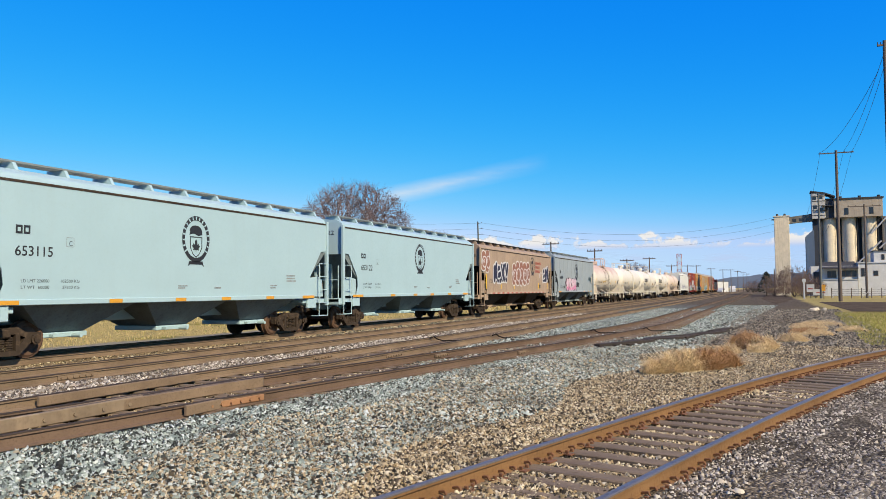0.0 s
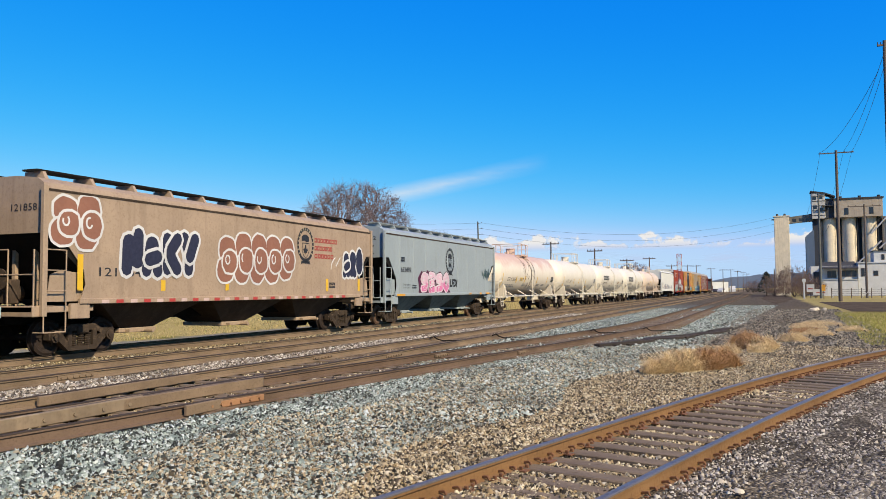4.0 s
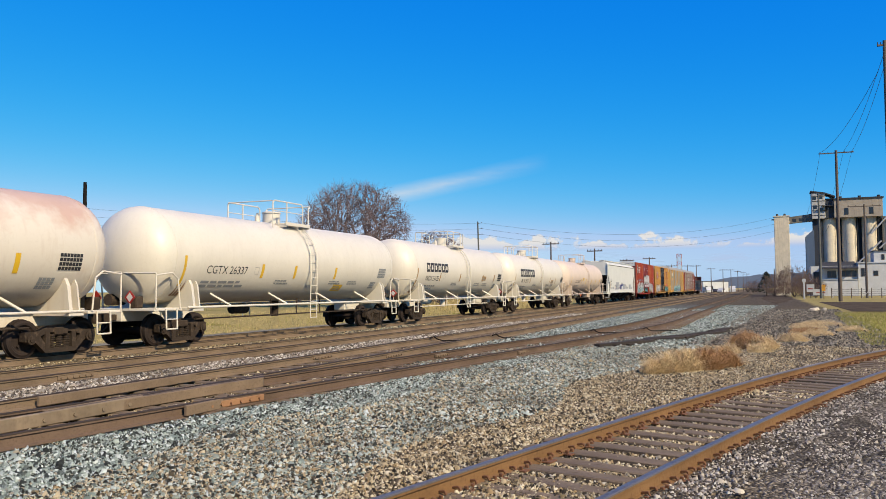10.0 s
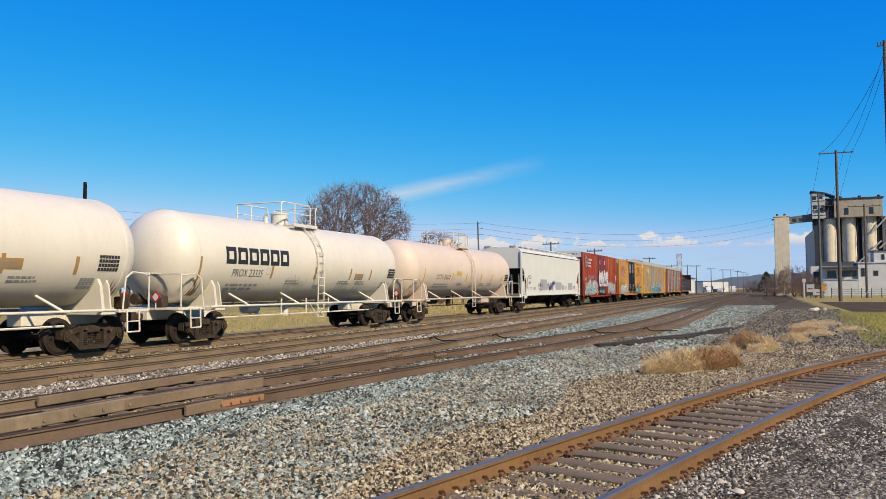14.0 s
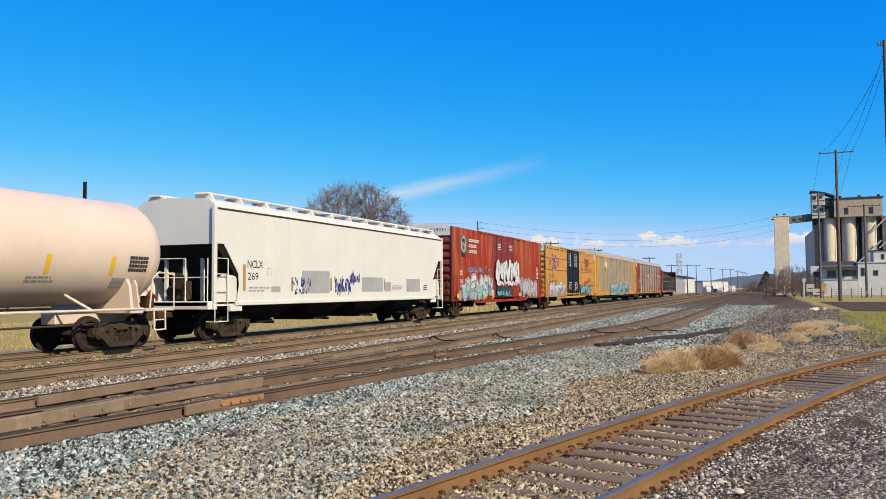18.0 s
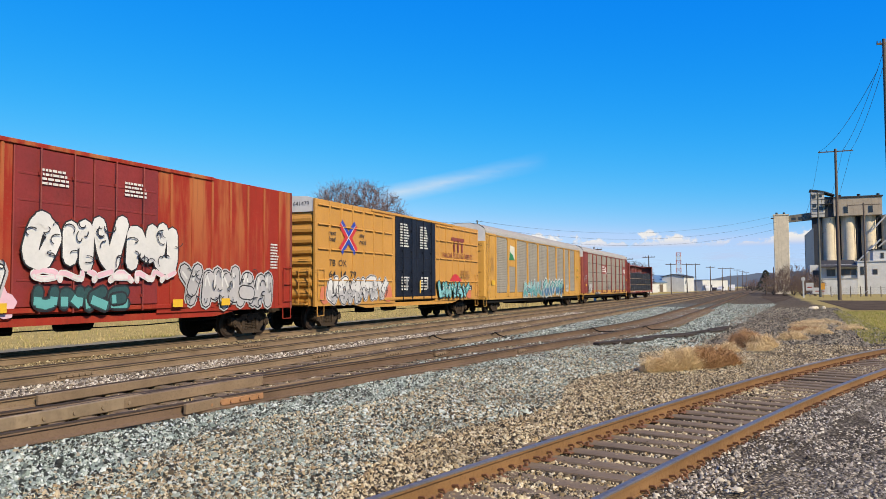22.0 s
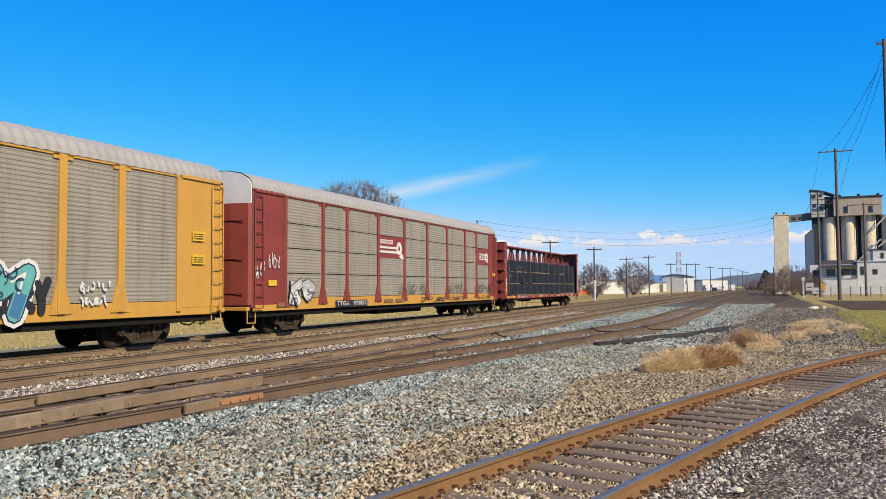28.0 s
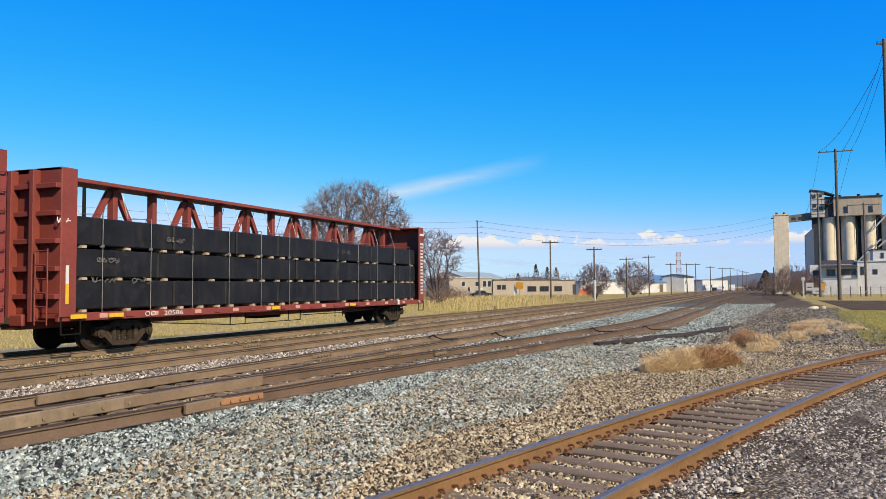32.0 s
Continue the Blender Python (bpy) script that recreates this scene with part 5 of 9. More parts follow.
def blob(rn, cx, cz, w, h, n=14, rough=0.14, power=2.6):
    pts = []
    for i in range(n):
        a = 2 * math.pi * i / n
        c, s = math.cos(a), math.sin(a)
        k = 1 + rn.uniform(-rough, rough)
        pts.append((cx + math.copysign(abs(c) ** (2 / power), c) * w / 2 * k, cz + math.copysign(abs(s) ** (2 / power), s) * h / 2 * k))
    return pts


def grow(pts, d):
    cx, cz = sum(p[0] for p in pts) / len(pts), sum(p[1] for p in pts) / len(pts)
    out = []
    for x, z in pts:
        v = Vector((x - cx, z - cz))
        v = v * ((v.length + d) / max(1e-6, v.length))
        out.append((cx + v.x, cz + v.y))
    return out


FORMS = (
    ([(0.0, 0.0), (0.42, 1.0), (0.95, 0.0)], [(0.15, 0.32), (0.85, 0.38)]),
    ([(0.05, 0.0), (0.12, 0.95), (0.5, 0.35), (0.88, 1.0), (0.95, 0.0)],),
    ([(0.12, 0.0), (0.15, 1.0), (0.8, 0.86), (0.75, 0.52), (0.2, 0.45), (0.95, 0.0)],),
    ([(0.95, 0.9), (0.3, 1.0), (0.1, 0.65), (0.85, 0.42), (0.8, 0.08), (0.0, 0.0)],),
    ([(0.95, 1.0), (0.15, 0.9), (0.1, 0.05), (0.95, 0.0)], [(0.15, 0.48), (0.75, 0.52)]),
    ([(0.1, 1.0), (0.15, 0.0)], [(0.95, 1.0), (0.2, 0.5), (0.95, 0.0)]),
    ([(0.1, 1.0), (0.12, 0.18), (0.5, 0.0), (0.88, 0.2), (0.9, 1.0)],),
    ([(0.5, 1.0), (0.08, 0.75), (0.1, 0.22), (0.5, 0.0), (0.9, 0.25), (0.9, 0.75), (0.5, 1.0)],),
    ([(0.08, 0.0), (0.1, 1.0), (0.9, 0.0), (0.92, 1.0)],),
    ([(0.45, 0.0), (0.5, 0.45), (0.05, 1.0)], [(0.5, 0.45), (0.95, 1.0)]))


def rounded(pts, times=2):
    """Cuts the corners of a line of points, so that it runs in curves."""
    for _ in range(times):
        pts = [pts[0]] + [(p[0] * a + q[0] * (1 - a), p[1] * a + q[1] * (1 - a)) for p, q in zip(pts, pts[1:]) for a in (0.78, 0.22)] + [pts[-1]]
    return pts


def fat_stroke(g, pts, w, y):
    """A thick sprayed line: one flat piece for each stretch and a many-sided dab at each bend."""
    k = 0
    for (ax, az), (bx, bz) in zip(pts, pts[1:]):
        d = Vector((bx - ax, bz - az))
        if d.length < 1e-6:
            continue
        d.normalize()
        n = Vector((-d.y, d.x)) * (w / 2)
        e = d * (w * (0.28 if len(pts) < 4 else 0.06))
        g.add([(ax - e.x + n.x, y - k * 0.00015, az - e.y + n.y), (ax - e.x - n.x, y - k * 0.00015, az - e.y - n.y), (bx + e.x - n.x, y - k * 0.00015, bz + e.y - n.y), (bx + e.x + n.x, y - k * 0.00015, bz + e.y + n.y)], [(0, 1, 2, 3)])
        k += 1
    for x, z in pts[1:-1] if len(pts) < 4 else pts:
        g.add([(x + math.cos(i * math.pi / 4) * w / 2, y - k * 0.00015, z + math.sin(i * math.pi / 4) * w / 2) for i in range(8)], [tuple(range(8))])
        k += 1
    return g


def spray(car, x0, x1, z0, z1, n, halo, line, fill, accent, seed, y=-1.612, label="spray-painted letters", fat=0.06, bold=0.34, lean=0.1, wild=0.07, shine=None, soft=1):
    """A row of sprayed letter forms that cannot be read, in layers: halo, outline, fill, shading, highlights."""
    rn = random.Random(seed)
    w = (x1 - x0) / n
    for k in range(n):
        hh = (z1 - z0) * rn.uniform(0.86, 1.0)
        zb = z0 + rn.uniform(0.0, 1.0) * ((z1 - z0) - hh)
        wt_ = min(w, hh) * bold
        m = wt_ / 2
        tilt = lean * rn.uniform(-1.0, 1.4)
        strokes = []
        for pts in FORMS[rn.randrange(len(FORMS))]:
            strokes.append([(x0 + w * k - 0.06 * w + m + (u + rn.uniform(-wild, wild) + tilt * (v - 0.5)) * (w * 1.12 - 2 * m), zb + m + min(1.0, max(0.0, v + rn.uniform(-wild, wild))) * (hh - 2 * m)) for u, v in pts])
        lw = 0.022 + 0.018 * min(1.0, hh)
        zm = zb + hh * 0.46
        letter, slots, idx = G(), [], []
        layers = [(halo, wt_ + 2 * (lw + fat), 0.0, None), (line, wt_ + 2 * lw, 0.004, None), (fill, wt_, 0.008, None), (accent, wt_ * 0.8, 0.012, "low"), (shine, wt_ * 0.16, 0.016, "high")]
        for m_, width, dy, piece in layers:
            if not m_:
                continue
            g = G()
            for j, pts in enumerate(strokes):
                yy = -dy - j * 0.022 - k * 0.00001
                if piece is None:
                    fat_stroke(g, rounded(pts, soft) if soft else pts, width, yy)
                    continue
                for i, (p, q) in enumerate(zip(pts, pts[1:])):
                    yy -= 0.0006
                    a, b = (p, q) if p[1] < q[1] else (q, p)
                    if piece == "low" and a[1] < zm:
                        t = min(1.0, (zm - a[1]) / max(1e-6, b[1] - a[1])) * rn.uniform(0.7, 1.0)
                        fat_stroke(g, [a, (a[0] + (b[0] - a[0]) * t, a[1] + (b[1] - a[1]) * t)], width, yy)
                    elif piece == "high" and b[1] > zm:
                        fat_stroke(g, [(b[0] - wt_ * 0.24, b[1] - 0.02), (b[0] * 0.5 + a[0] * 0.5 - wt_ * 0.24, (a[1] + b[1]) / 2)], width, yy)
            if m_ not in slots:
                slots.append(m_)
            idx += [slots.index(m_)] * len(g.f)
            letter.add(g.v, g.f)
        g = G()
        for i in range(7):
            cx, cz = x0 + w * (k + rn.uniform(0.1, 0.9)), zb + hh * rn.uniform(0.12, 0.88)
            a = rn.uniform(0, 360)
            stroke(g, arc(cx, cz, w * rn.uniform(0.06, 0.2), hh * rn.uniform(0.04, 0.13), a, a + rn.uniform(90, 240), 7), lw * rn.uniform(0.5, 0.9), -0.052 - i * 0.0005)
        if line and shine:
            idx += [slots.index(line)] * len(g.f)
            letter.add(g.v, g.f)
        me = letter.mesh("spray_letter", 0)
        for m_ in slots:
            me.materials.append(m_)
        me.polygons.foreach_set("material_index", idx)
        decal("spray_letter", me, None, car, 0, 0, y, label)


def bubbles(car, x0, x1, z0, z1, n, line, fill, seed, y=-1.612, label="spray-painted bubbles", fat=0.07):
    """Fat round sprayed forms that overlap, each with a pale outline and one small curl."""
    rn = random.Random(seed)
    w = (x1 - x0) / n
    for k in range(n):
        cx, hh = x0 + w * (k + 0.5), (z1 - z0) * rn.uniform(0.8, 1.0)
        cz = z0 + hh / 2 + rn.uniform(0, 1) * (z1 - z0 - hh)
        letter, idx = G(), []
        for i, (dx, dz, rw, rh) in enumerate(((0.0, 0.24, 0.52, 0.30), (-0.12, -0.24, 0.50, 0.30), (0.14, -0.05, 0.44, 0.27))):
            pts = blob(rn, cx + dx * w, cz + dz * hh, rw * w * 1.9, rh * hh * 1.9, 18, 0.05, 2.3)
            for d, dy, slot in ((fat, 0.0, 0), (0.0, 0.003, 1)):
                q = grow(pts, d)
                letter.add([(a, -dy - i * 0.006 - k * 0.0003, c) for a, c in q], [tuple(range(len(q)))])
                idx.append(slot)
        curl = stroke(G(), arc(cx, cz, w * 0.13, hh * 0.10, rn.uniform(0, 180), rn.uniform(220, 420), 9), 0.05, -0.019)
        letter.add(curl.v, curl.f)
        idx += [0] * len(curl.f)
        me = letter.mesh("spray_letter", 0)
        for m_ in (line, fill):
            me.materials.append(m_)
        me.polygons.foreach_set("material_index", idx)
        decal("spray_letter", me, None, car, 0, 0, y, label)


def scrawl(car, x0, x1, z0, z1, n, material, seed, w=0.03, y=-1.612, tank=0.0, label="hand-drawn scrawl"):
    """Thin looping handwriting that cannot be read."""
    rn = random.Random(seed)
    g = G()
    dx = (x1 - x0) / n
    for k in range(n):
        cx, cz = (k + 0.5) * dx, (z1 - z0) / 2
        p = [(cx + rn.uniform(-0.6, 0.6) * dx, cz + rn.uniform(-0.5, 0.5) * (z1 - z0)) for _ in range(4)]
        pts = []
        for i in range(13):
            t = i / 12
            a, b, c, d = (1 - t) ** 3, 3 * t * (1 - t) ** 2, 3 * t * t * (1 - t), t ** 3
            pts.append((a * p[0][0] + b * p[1][0] + c * p[2][0] + d * p[3][0], a * p[0][1] + b * p[1][1] + c * p[2][1] + d * p[3][1]))
        stroke(g, pts, w)
        if rn.random() < 0.5:
            stroke(g, arc(cx, cz, dx * 0.4, (z1 - z0) * 0.28, rn.uniform(0, 180), rn.uniform(260, 420), 10), w)
    return mark(car, g, material, x0, z0, y, tank, "scrawl", label)


def block_name(car, x, z, w, h, n, material, y=-1.607, tank=0.0, label="bold dark company name as blocks"):
    """A company name, drawn as plain rounded blocks."""
    g = G()
    d = w / n
    for k in range(n):
        u = k * d
        o, i = d * 0.84, d * 0.22
        t = h * 0.26
        for a in ((u, 0, u + i, h), (u + o - i, 0, u + o, h), (u + i, h - t, u + o - i, h), (u + i, 0, u + o - i, t)):
            g.box(a[0], a[2], -0.003, 0, a[1], a[3])
    return mark(car, g, material, x, z, y, tank, "company_name", label)


spray_black = flat_mat("spray_black", (0.015, 0.015, 0.02), 0.7)
spray_white = flat_mat("spray_white", (0.72, 0.72, 0.72), 0.7)
spray_silver = flat_mat("spray_silver", (0.50, 0.49, 0.50), 0.5)
spray_brown = flat_mat("spray_brown", (0.30, 0.13, 0.08), 0.7)
spray_navy = flat_mat("spray_navy", (0.015, 0.018, 0.05), 0.7)
spray_pink = flat_mat("spray_pink", (0.78, 0.20, 0.42), 0.6)
spray_pale_pink = flat_mat("spray_pale_pink", (0.80, 0.52, 0.62), 0.6)
spray_plum = flat_mat("spray_plum", (0.10, 0.008, 0.05), 0.7)
spray_teal = flat_mat("spray_teal", (0.13, 0.42, 0.42), 0.6)
spray_blue = flat_mat("spray_blue", (0.05, 0.18, 0.36), 0.6)
spray_aqua = flat_mat("spray_aqua", (0.25, 0.58, 0.62), 0.6)
spray_dark_teal = flat_mat("spray_dark_teal", (0.02, 0.07, 0.075), 0.7)
ink_blue = flat_mat("ink_blue", (0.03, 0.035, 0.22), 0.6)
patch_grey = flat_mat("patch_grey", (0.40, 0.41, 0.42), 0.6)
tape_yellow = flat_mat("tape_yellow", (0.82, 0.50, 0.02), 0.5)
tape_ochre = flat_mat("tape_ochre", (0.45, 0.26, 0.08), 0.6)
drip_brown = flat_mat("drip_brown", (0.07, 0.035, 0.022), 0.5)
rust_wash = flat_mat("rust_wash", (0.26, 0.12, 0.05), 0.8)
x_red = flat_mat("x_red", (0.62, 0.03, 0.03), 0.5)
x_blue = flat_mat("x_blue", (0.03, 0.06, 0.42), 0.5)
crest_gold = flat_mat("crest_gold", (0.42, 0.36, 0.22), 0.6)

# pale green pair
for car, num, ld, lt, kg1, kg2 in ((hop_a, "653115", "226000", "60000", "102500 KG", "27200 KG"), (hop_b, "653122", "226100", "59900", "102550 KG", "27150 KG")):
    block_name(car, -6.18, 2.93, 0.42, 0.20, 2, ink_black)
    write(car, num, -6.19, 2.42, 1.04, 0.24, ink_black, bold=0.01)
    mark(car, ring(0.12, 0.14, 0.15, 0.165, 1.0, 4, 45, 405), ink_grey, -4.76, 2.66)
    write(car, "C", -4.67, 2.71, 0.10, 0.12, ink_black)
    write(car, "LD LMT " + ld, -6.02, 1.81, 0.78, 0.075, ink_black)
    write(car, "LT WT  " + lt, -6.02, 1.66, 0.78, 0.075, ink_black)
    write(car, kg1, -4.90, 1.81, 0.56, 0.075, ink_black)
    write(car, kg2, -4.86, 1.66, 0.52, 0.075, ink_black)
    emblem(car, 0.02, 3.14, ink_black, pale_green)
    small_print(car, 4.9, 1.9, 0.6, 0.28, 3, ink_grey, seed=2)
    small_print(car, -0.75, 1.66, 0.4, 0.13, 2, ink_grey, seed=3)
    small_print(car, 0.9, 1.66, 0.35, 0.09, 1, ink_grey, seed=4)
    small_print(car, 3.9, 1.66, 0.4, 0.16, 2, ink_grey, seed=5)

# tan car
bubbles(hop_c, -8.2, -6.75, 2.65, 3.98, 2, spray_white, spray_brown, 3, label="brown and white spray-painted bubbles")
write(hop_c, "121854", -6.75, 1.98, 1.5, 0.23, ink_black, bold=0.005)
spray(hop_c, -5.98, -2.95, 1.95, 3.35, 4, spray_white, spray_white, spray_navy, None, 5, label="dark blue and white spray-painted letters", fat=0.05, bold=0.5, lean=0.03, wild=0.03)
bubbles(hop_c, -1.95, 2.3, 1.85, 3.45, 5, spray_white, spray_brown, 7, label="brown and white spray-painted letters")
spray(hop_c, 5.95, 7.6, 2.05, 3.35, 3, spray_white, spray_white, spray_navy, None, 9, label="dark blue and white spray-painted letters", fat=0.05, bold=0.58, lean=0.03, wild=0.03)
emblem(hop_c, 3.12, 3.28, ink_black, crest_gold, k=0.92)
for k, wd in enumerate((1.72, 1.35, 1.45)):
    block_name(hop_c, 3.76, 3.40 - k * 0.30, wd, 0.17, 8 - k, flat_mat("ink_faded_red", (0.42, 0.07, 0.05)), label="faded red company name as blocks")
for x, z, h in ((-7.45, 1.62, 0.9), (-4.5, 1.6, 0.3), (-1.6, 1.6, 0.45), (4.6, 1.55, 0.48), (7.2, 1.55, 0.5)):
    mark(hop_c, rect(0.18, h), tape_yellow, x, z, name="tape", label="yellow reflective tape")
mark(hop_c, bars([(k * 0.09, j * 0.12, 0.07, 0.09) for k in range(5) for j in range(2)]), ink_black, 4.86, 1.68, name="small_print")
for k in range(26):
    mark(hop_c, rect(0.25, 0.09), flat_mat("tape_red", (0.5, 0.05, 0.04)) if k % 2 else flat_mat("tape_pink_white", (0.68, 0.5, 0.45)), -6.7 + k * 0.5, 1.29, -1.655, name="reflector_strip")
scrawl(hop_c, 4.9, 5.7, 2.35, 3.0, 2, spray_white, 4, 0.05)

# grey car
block_name(hop_d, -6.06, 2.92, 0.42, 0.20, 2, ink_black, y=-1.622)
write(hop_d, "652492", -6.10, 2.42, 1.18, 0.24, ink_black, bold=0.008, y=-1.622)
write(hop_d, "LD LMT 224600", -5.87, 1.79, 0.82, 0.075, ink_black, y=-1.622)
write(hop_d, "LT WT  61400", -5.87, 1.65, 0.76, 0.075, ink_black, y=-1.622)
small_print(hop_d, -4.8, 1.65, 0.55, 0.22, 2, ink_black, y=-1.622, seed=8)
mark(hop_d, ring(0.12, 0.14, 0.15, 0.165, 1.0, 4, 45, 405), ink_grey, -4.58, 2.64, y=-1.622)
emblem(hop_d, 0.18, 3.12, ink_black, grey_paint, y=-1.622)
mark(hop_d, plate([(0.0, 0.0), (0.05, 0.34), (-0.06, 0.82), (0.36, 1.16), (0.78, 0.98), (1.1, 1.22), (1.5, 1.02), (2.35, 1.05), (2.8, 1.18), (3.3, 0.92), (3.55, 0.52), (3.85, 0.56), (4.0, 0.28), (4.3, 0.0)]), spray_plum, -4.05, 1.36, -1.622, name="spray_shadow", label="dark plum spray-painted shadow")
spray(hop_d, -3.8, 0.0, 1.38, 2.50, 4, spray_plum, spray_white, spray_pale_pink, spray_pink, 14, y=-1.630, label="pink and white spray-painted letters", bold=0.34, fat=0.03, wild=0.1, shine=spray_white, soft=0)
write(hop_d, "LFD!", 0.12, 1.72, 1.15, 0.44, spray_black, y=-1.622, bold=0.05, shear=0.25, name="spray_tag", label="black sprayed tag")
scrawl(hop_d, 5.4, 6.85, 2.15, 2.82, 7, spray_dark_teal, 12, 0.06, y=-1.622)

# tanks
TK = 1.47
for car, num, x, w, yellow in ((tank_a, "CGTX 26354", -5.73, 2.04, tape_yellow), (tank_b, "CGTX 26337", -5.77, 2.07, tape_yellow), (tank_e, "CGTX 26332", -5.15, 1.95, tape_yellow)):
    write(car, num, x, 2.13, w, 0.25, ink_black, tank=TK)
    small_print(car, x - 0.1, 1.72, 2.2, 0.24, 2, ink_grey, tank=TK, seed=21)
for car, num, x, nx, nw, nz, nh, w in ((tank_c, "PROX 23128", -5.70, -5.69, 3.0, 2.50, 0.46, 1.74), (tank_d, "PROX 23335", -5.16, -5.58, 3.7, 2.46, 0.55, 1.67)):
    block_name(car, nx, nz, nw, nh, 6, ink_black, tank=TK)
    write(car, num, x, 2.05, w, 0.25, ink_black, tank=TK)
    small_print(car, x - 0.1, 1.62, 1.9, 0.26, 2, ink_grey, tank=TK, seed=22)
for car, spots in ((tank_a, (-3.7, -1.65, 1.7, 4.6)), (tank_b, (-2.9, -0.85, 2.1)), (tank_e, (-2.92, -0.73, 1.85, 3.85, 5.9))):
    for x in spots:
        mark(car, rect(0.14, 0.47), tape_yellow, x, 2.02, tank=TK, name="tape", label="yellow reflective tape")
for car, spots in ((tank_c, (-3.83, -0.85, 3.1, 5.2)), (tank_d, (-3.0, -0.1, 2.7, 4.5))):
    for x in spots:
        mark(car, rect(0.11, 0.45), tape_ochre, x, 2.02, tank=TK, name="tape", label="ochre reflective tape")
for car, x, z, m_ in ((tank_a, -2.85, 2.14, tape_yellow), (tank_c, 2.95, 2.12, tape_ochre), (tank_d, 3.15, 2.02, tape_ochre), (tank_e, -2.28, 2.35, tape_yellow), (tank_b, 2.4, 1.56, tape_yellow)):
    mark(car, rect(0.74, 0.25), m_, x, z, tank=TK, name="placard", label="yellow notice with small print")
    small_print(car, x + 0.05, z + 0.04, 0.6, 0.17, 3, ink_grey, tank=TK + 0.004, seed=23)
for car, x in ((tank_a, 6.2), (tank_b, 6.3), (tank_c, 6.3), (tank_d, 6.6), (tank_e, 6.9)):
    mark(car, bars([(j * 0.1, k * 0.11, 0.085, 0.085) for j in range(7) for k in range(4)]), ink_black if car is not tank_b else ink_grey, x - 0.35, 2.12, tank=TK, name="test_stencil", label="dark stencilled test table")
    mark(car, bars([(j * 0.12, k * 0.1, 0.1, 0.075) for j in range(4) for k in range(3)]), ink_grey, x - 0.8, 1.66, tank=TK, name="test_stencil", label="dark stencilled test table")
    mark(car, ring(0.12, 0.14, 0.15, 0.165, 1.0, 4, 45, 405), ink_grey, -2.62 if car is tank_e else -3.3, 2.12, tank=TK)
    for x0 in (-1.9, 1.9, 3.4):
        small_print(car, x0, 1.82, 0.9, 0.18, 2, ink_grey, tank=TK, seed=int(x0 * 7 + 60))
    # head seam bands
    mark(car, rect(0.10, 0.9), tape_yellow if car in (tank_a, tank_b, tank_e) else tape_ochre, -6.85, 1.75, tank=TK, name="tape", label="yellow reflective tape")
for car, sd in ((tank_a, 41), (tank_d, 43)):
    scrawl(car, -1.9, -0.4, 1.45, 2.2, 6, ink_grey, sd, 0.02, tank=TK)
    scrawl(car, 1.9, 4.0, 1.45, 2.1, 7, ink_grey, sd + 1, 0.02, tank=TK)
# brown drips and blotches below the first tank's manway
rn = random.Random(77)
g = G()
for k in range(46):
    x, z = rn.uniform(-2.0, 0.7), rn.uniform(1.6, 3.6)
    r = rn.uniform(0.03, 0.09)
    o = plate(blob(rn, x, z - 1.5, r * 1.3, r * 2.1, 8, 0.3))
    g.add(o.v, o.f)
for x in (-1.7, -0.1, 0.75):
    pts = [(x + 0.5 * (3.9 - z) * 0.25 * rn.uniform(0.5, 1.5), z - 1.5) for z in (3.95, 3.7, 3.45, 3.2, 2.95, 2.7, 2.45, 2.25)]
    stroke(g, pts, 0.10)
mark(tank_a, g, drip_brown, 0.0, 1.5, tank=TK, name="drips", label="dark brown product drips")
# rust streaks near the ends
for car in (tank_c, tank_d, tank_b):
    g = G()
    for e in (-1, 1):
        for k in range(3):
            o = plate([(e * (6.6 + 0.12 * k), 0.0), (e * (6.6 + 0.12 * k) + 0.10, 0.0), (e * (6.6 + 0.12 * k) + 0.03, 0.5 - 0.1 * k)])
            g.add(o.v, o.f)
    mark(car, g, rust_wash, 0.0, 1.45, tank=TK, name="rust_stain", label="rust streaks by the saddle")

# white hopper
write(hop_e, "NCLX", -7.67, 2.33, 0.87, 0.26, ink_black, bold=0.008)
write(hop_e, "269", -7.66, 1.93, 0.60, 0.25, ink_black, bold=0.008)
mark(hop_e, rect(0.14, 0.86), tape_ochre, -7.92, 1.58, name="tape", label="ochre reflective tape")
for x, z, w, h in ((-4.33, 1.47, 2.0, 0.84), (0.36, 1.5, 2.0, 0.62), (4.87, 1.49, 1.6, 0.60), (2.6, 1.5, 0.55, 0.42), (-6.3, 1.52, 0.55, 0.2)):
    mark(hop_e, rect(w, h), patch_grey, x, z, name="paint_patch", label="grey paint patch")
for x in (-5.05, -2.28, 2.45):
    mark(hop_e, rect(0.12, 0.5), tape_ochre, x, 1.55, -1.611, name="tape", label="ochre reflective tape")
scrawl(hop_e, -5.0, -3.75, 1.62, 2.06, 8, ink_blue, 51, 0.045)
scrawl(hop_e, -4.95, -3.85, 1.42, 1.68, 7, ink_blue, 52, 0.04)
scrawl(hop_e, -2.0, -0.6, 1.35, 2.2, 12, ink_blue, 53, 0.05)
scrawl(hop_e, -0.7, 0.16, 1.75, 2.45, 5, ink_blue, 54, 0.05)
small_print(hop_e, -7.6, 1.55, 1.2, 0.2, 2, patch_grey, seed=55)
small_print(hop_e, 3.3, 1.55, 1.1, 0.25, 4, ink_grey, seed=56)
mark(hop_e, ring(0.12, 0.14, 0.15, 0.165, 1.0, 4, 45, 405), ink_grey, -6.55, 2.08)
small_print(hop_e, 6.9, 1.55, 0.5, 0.3, 3, ink_black, seed=57)

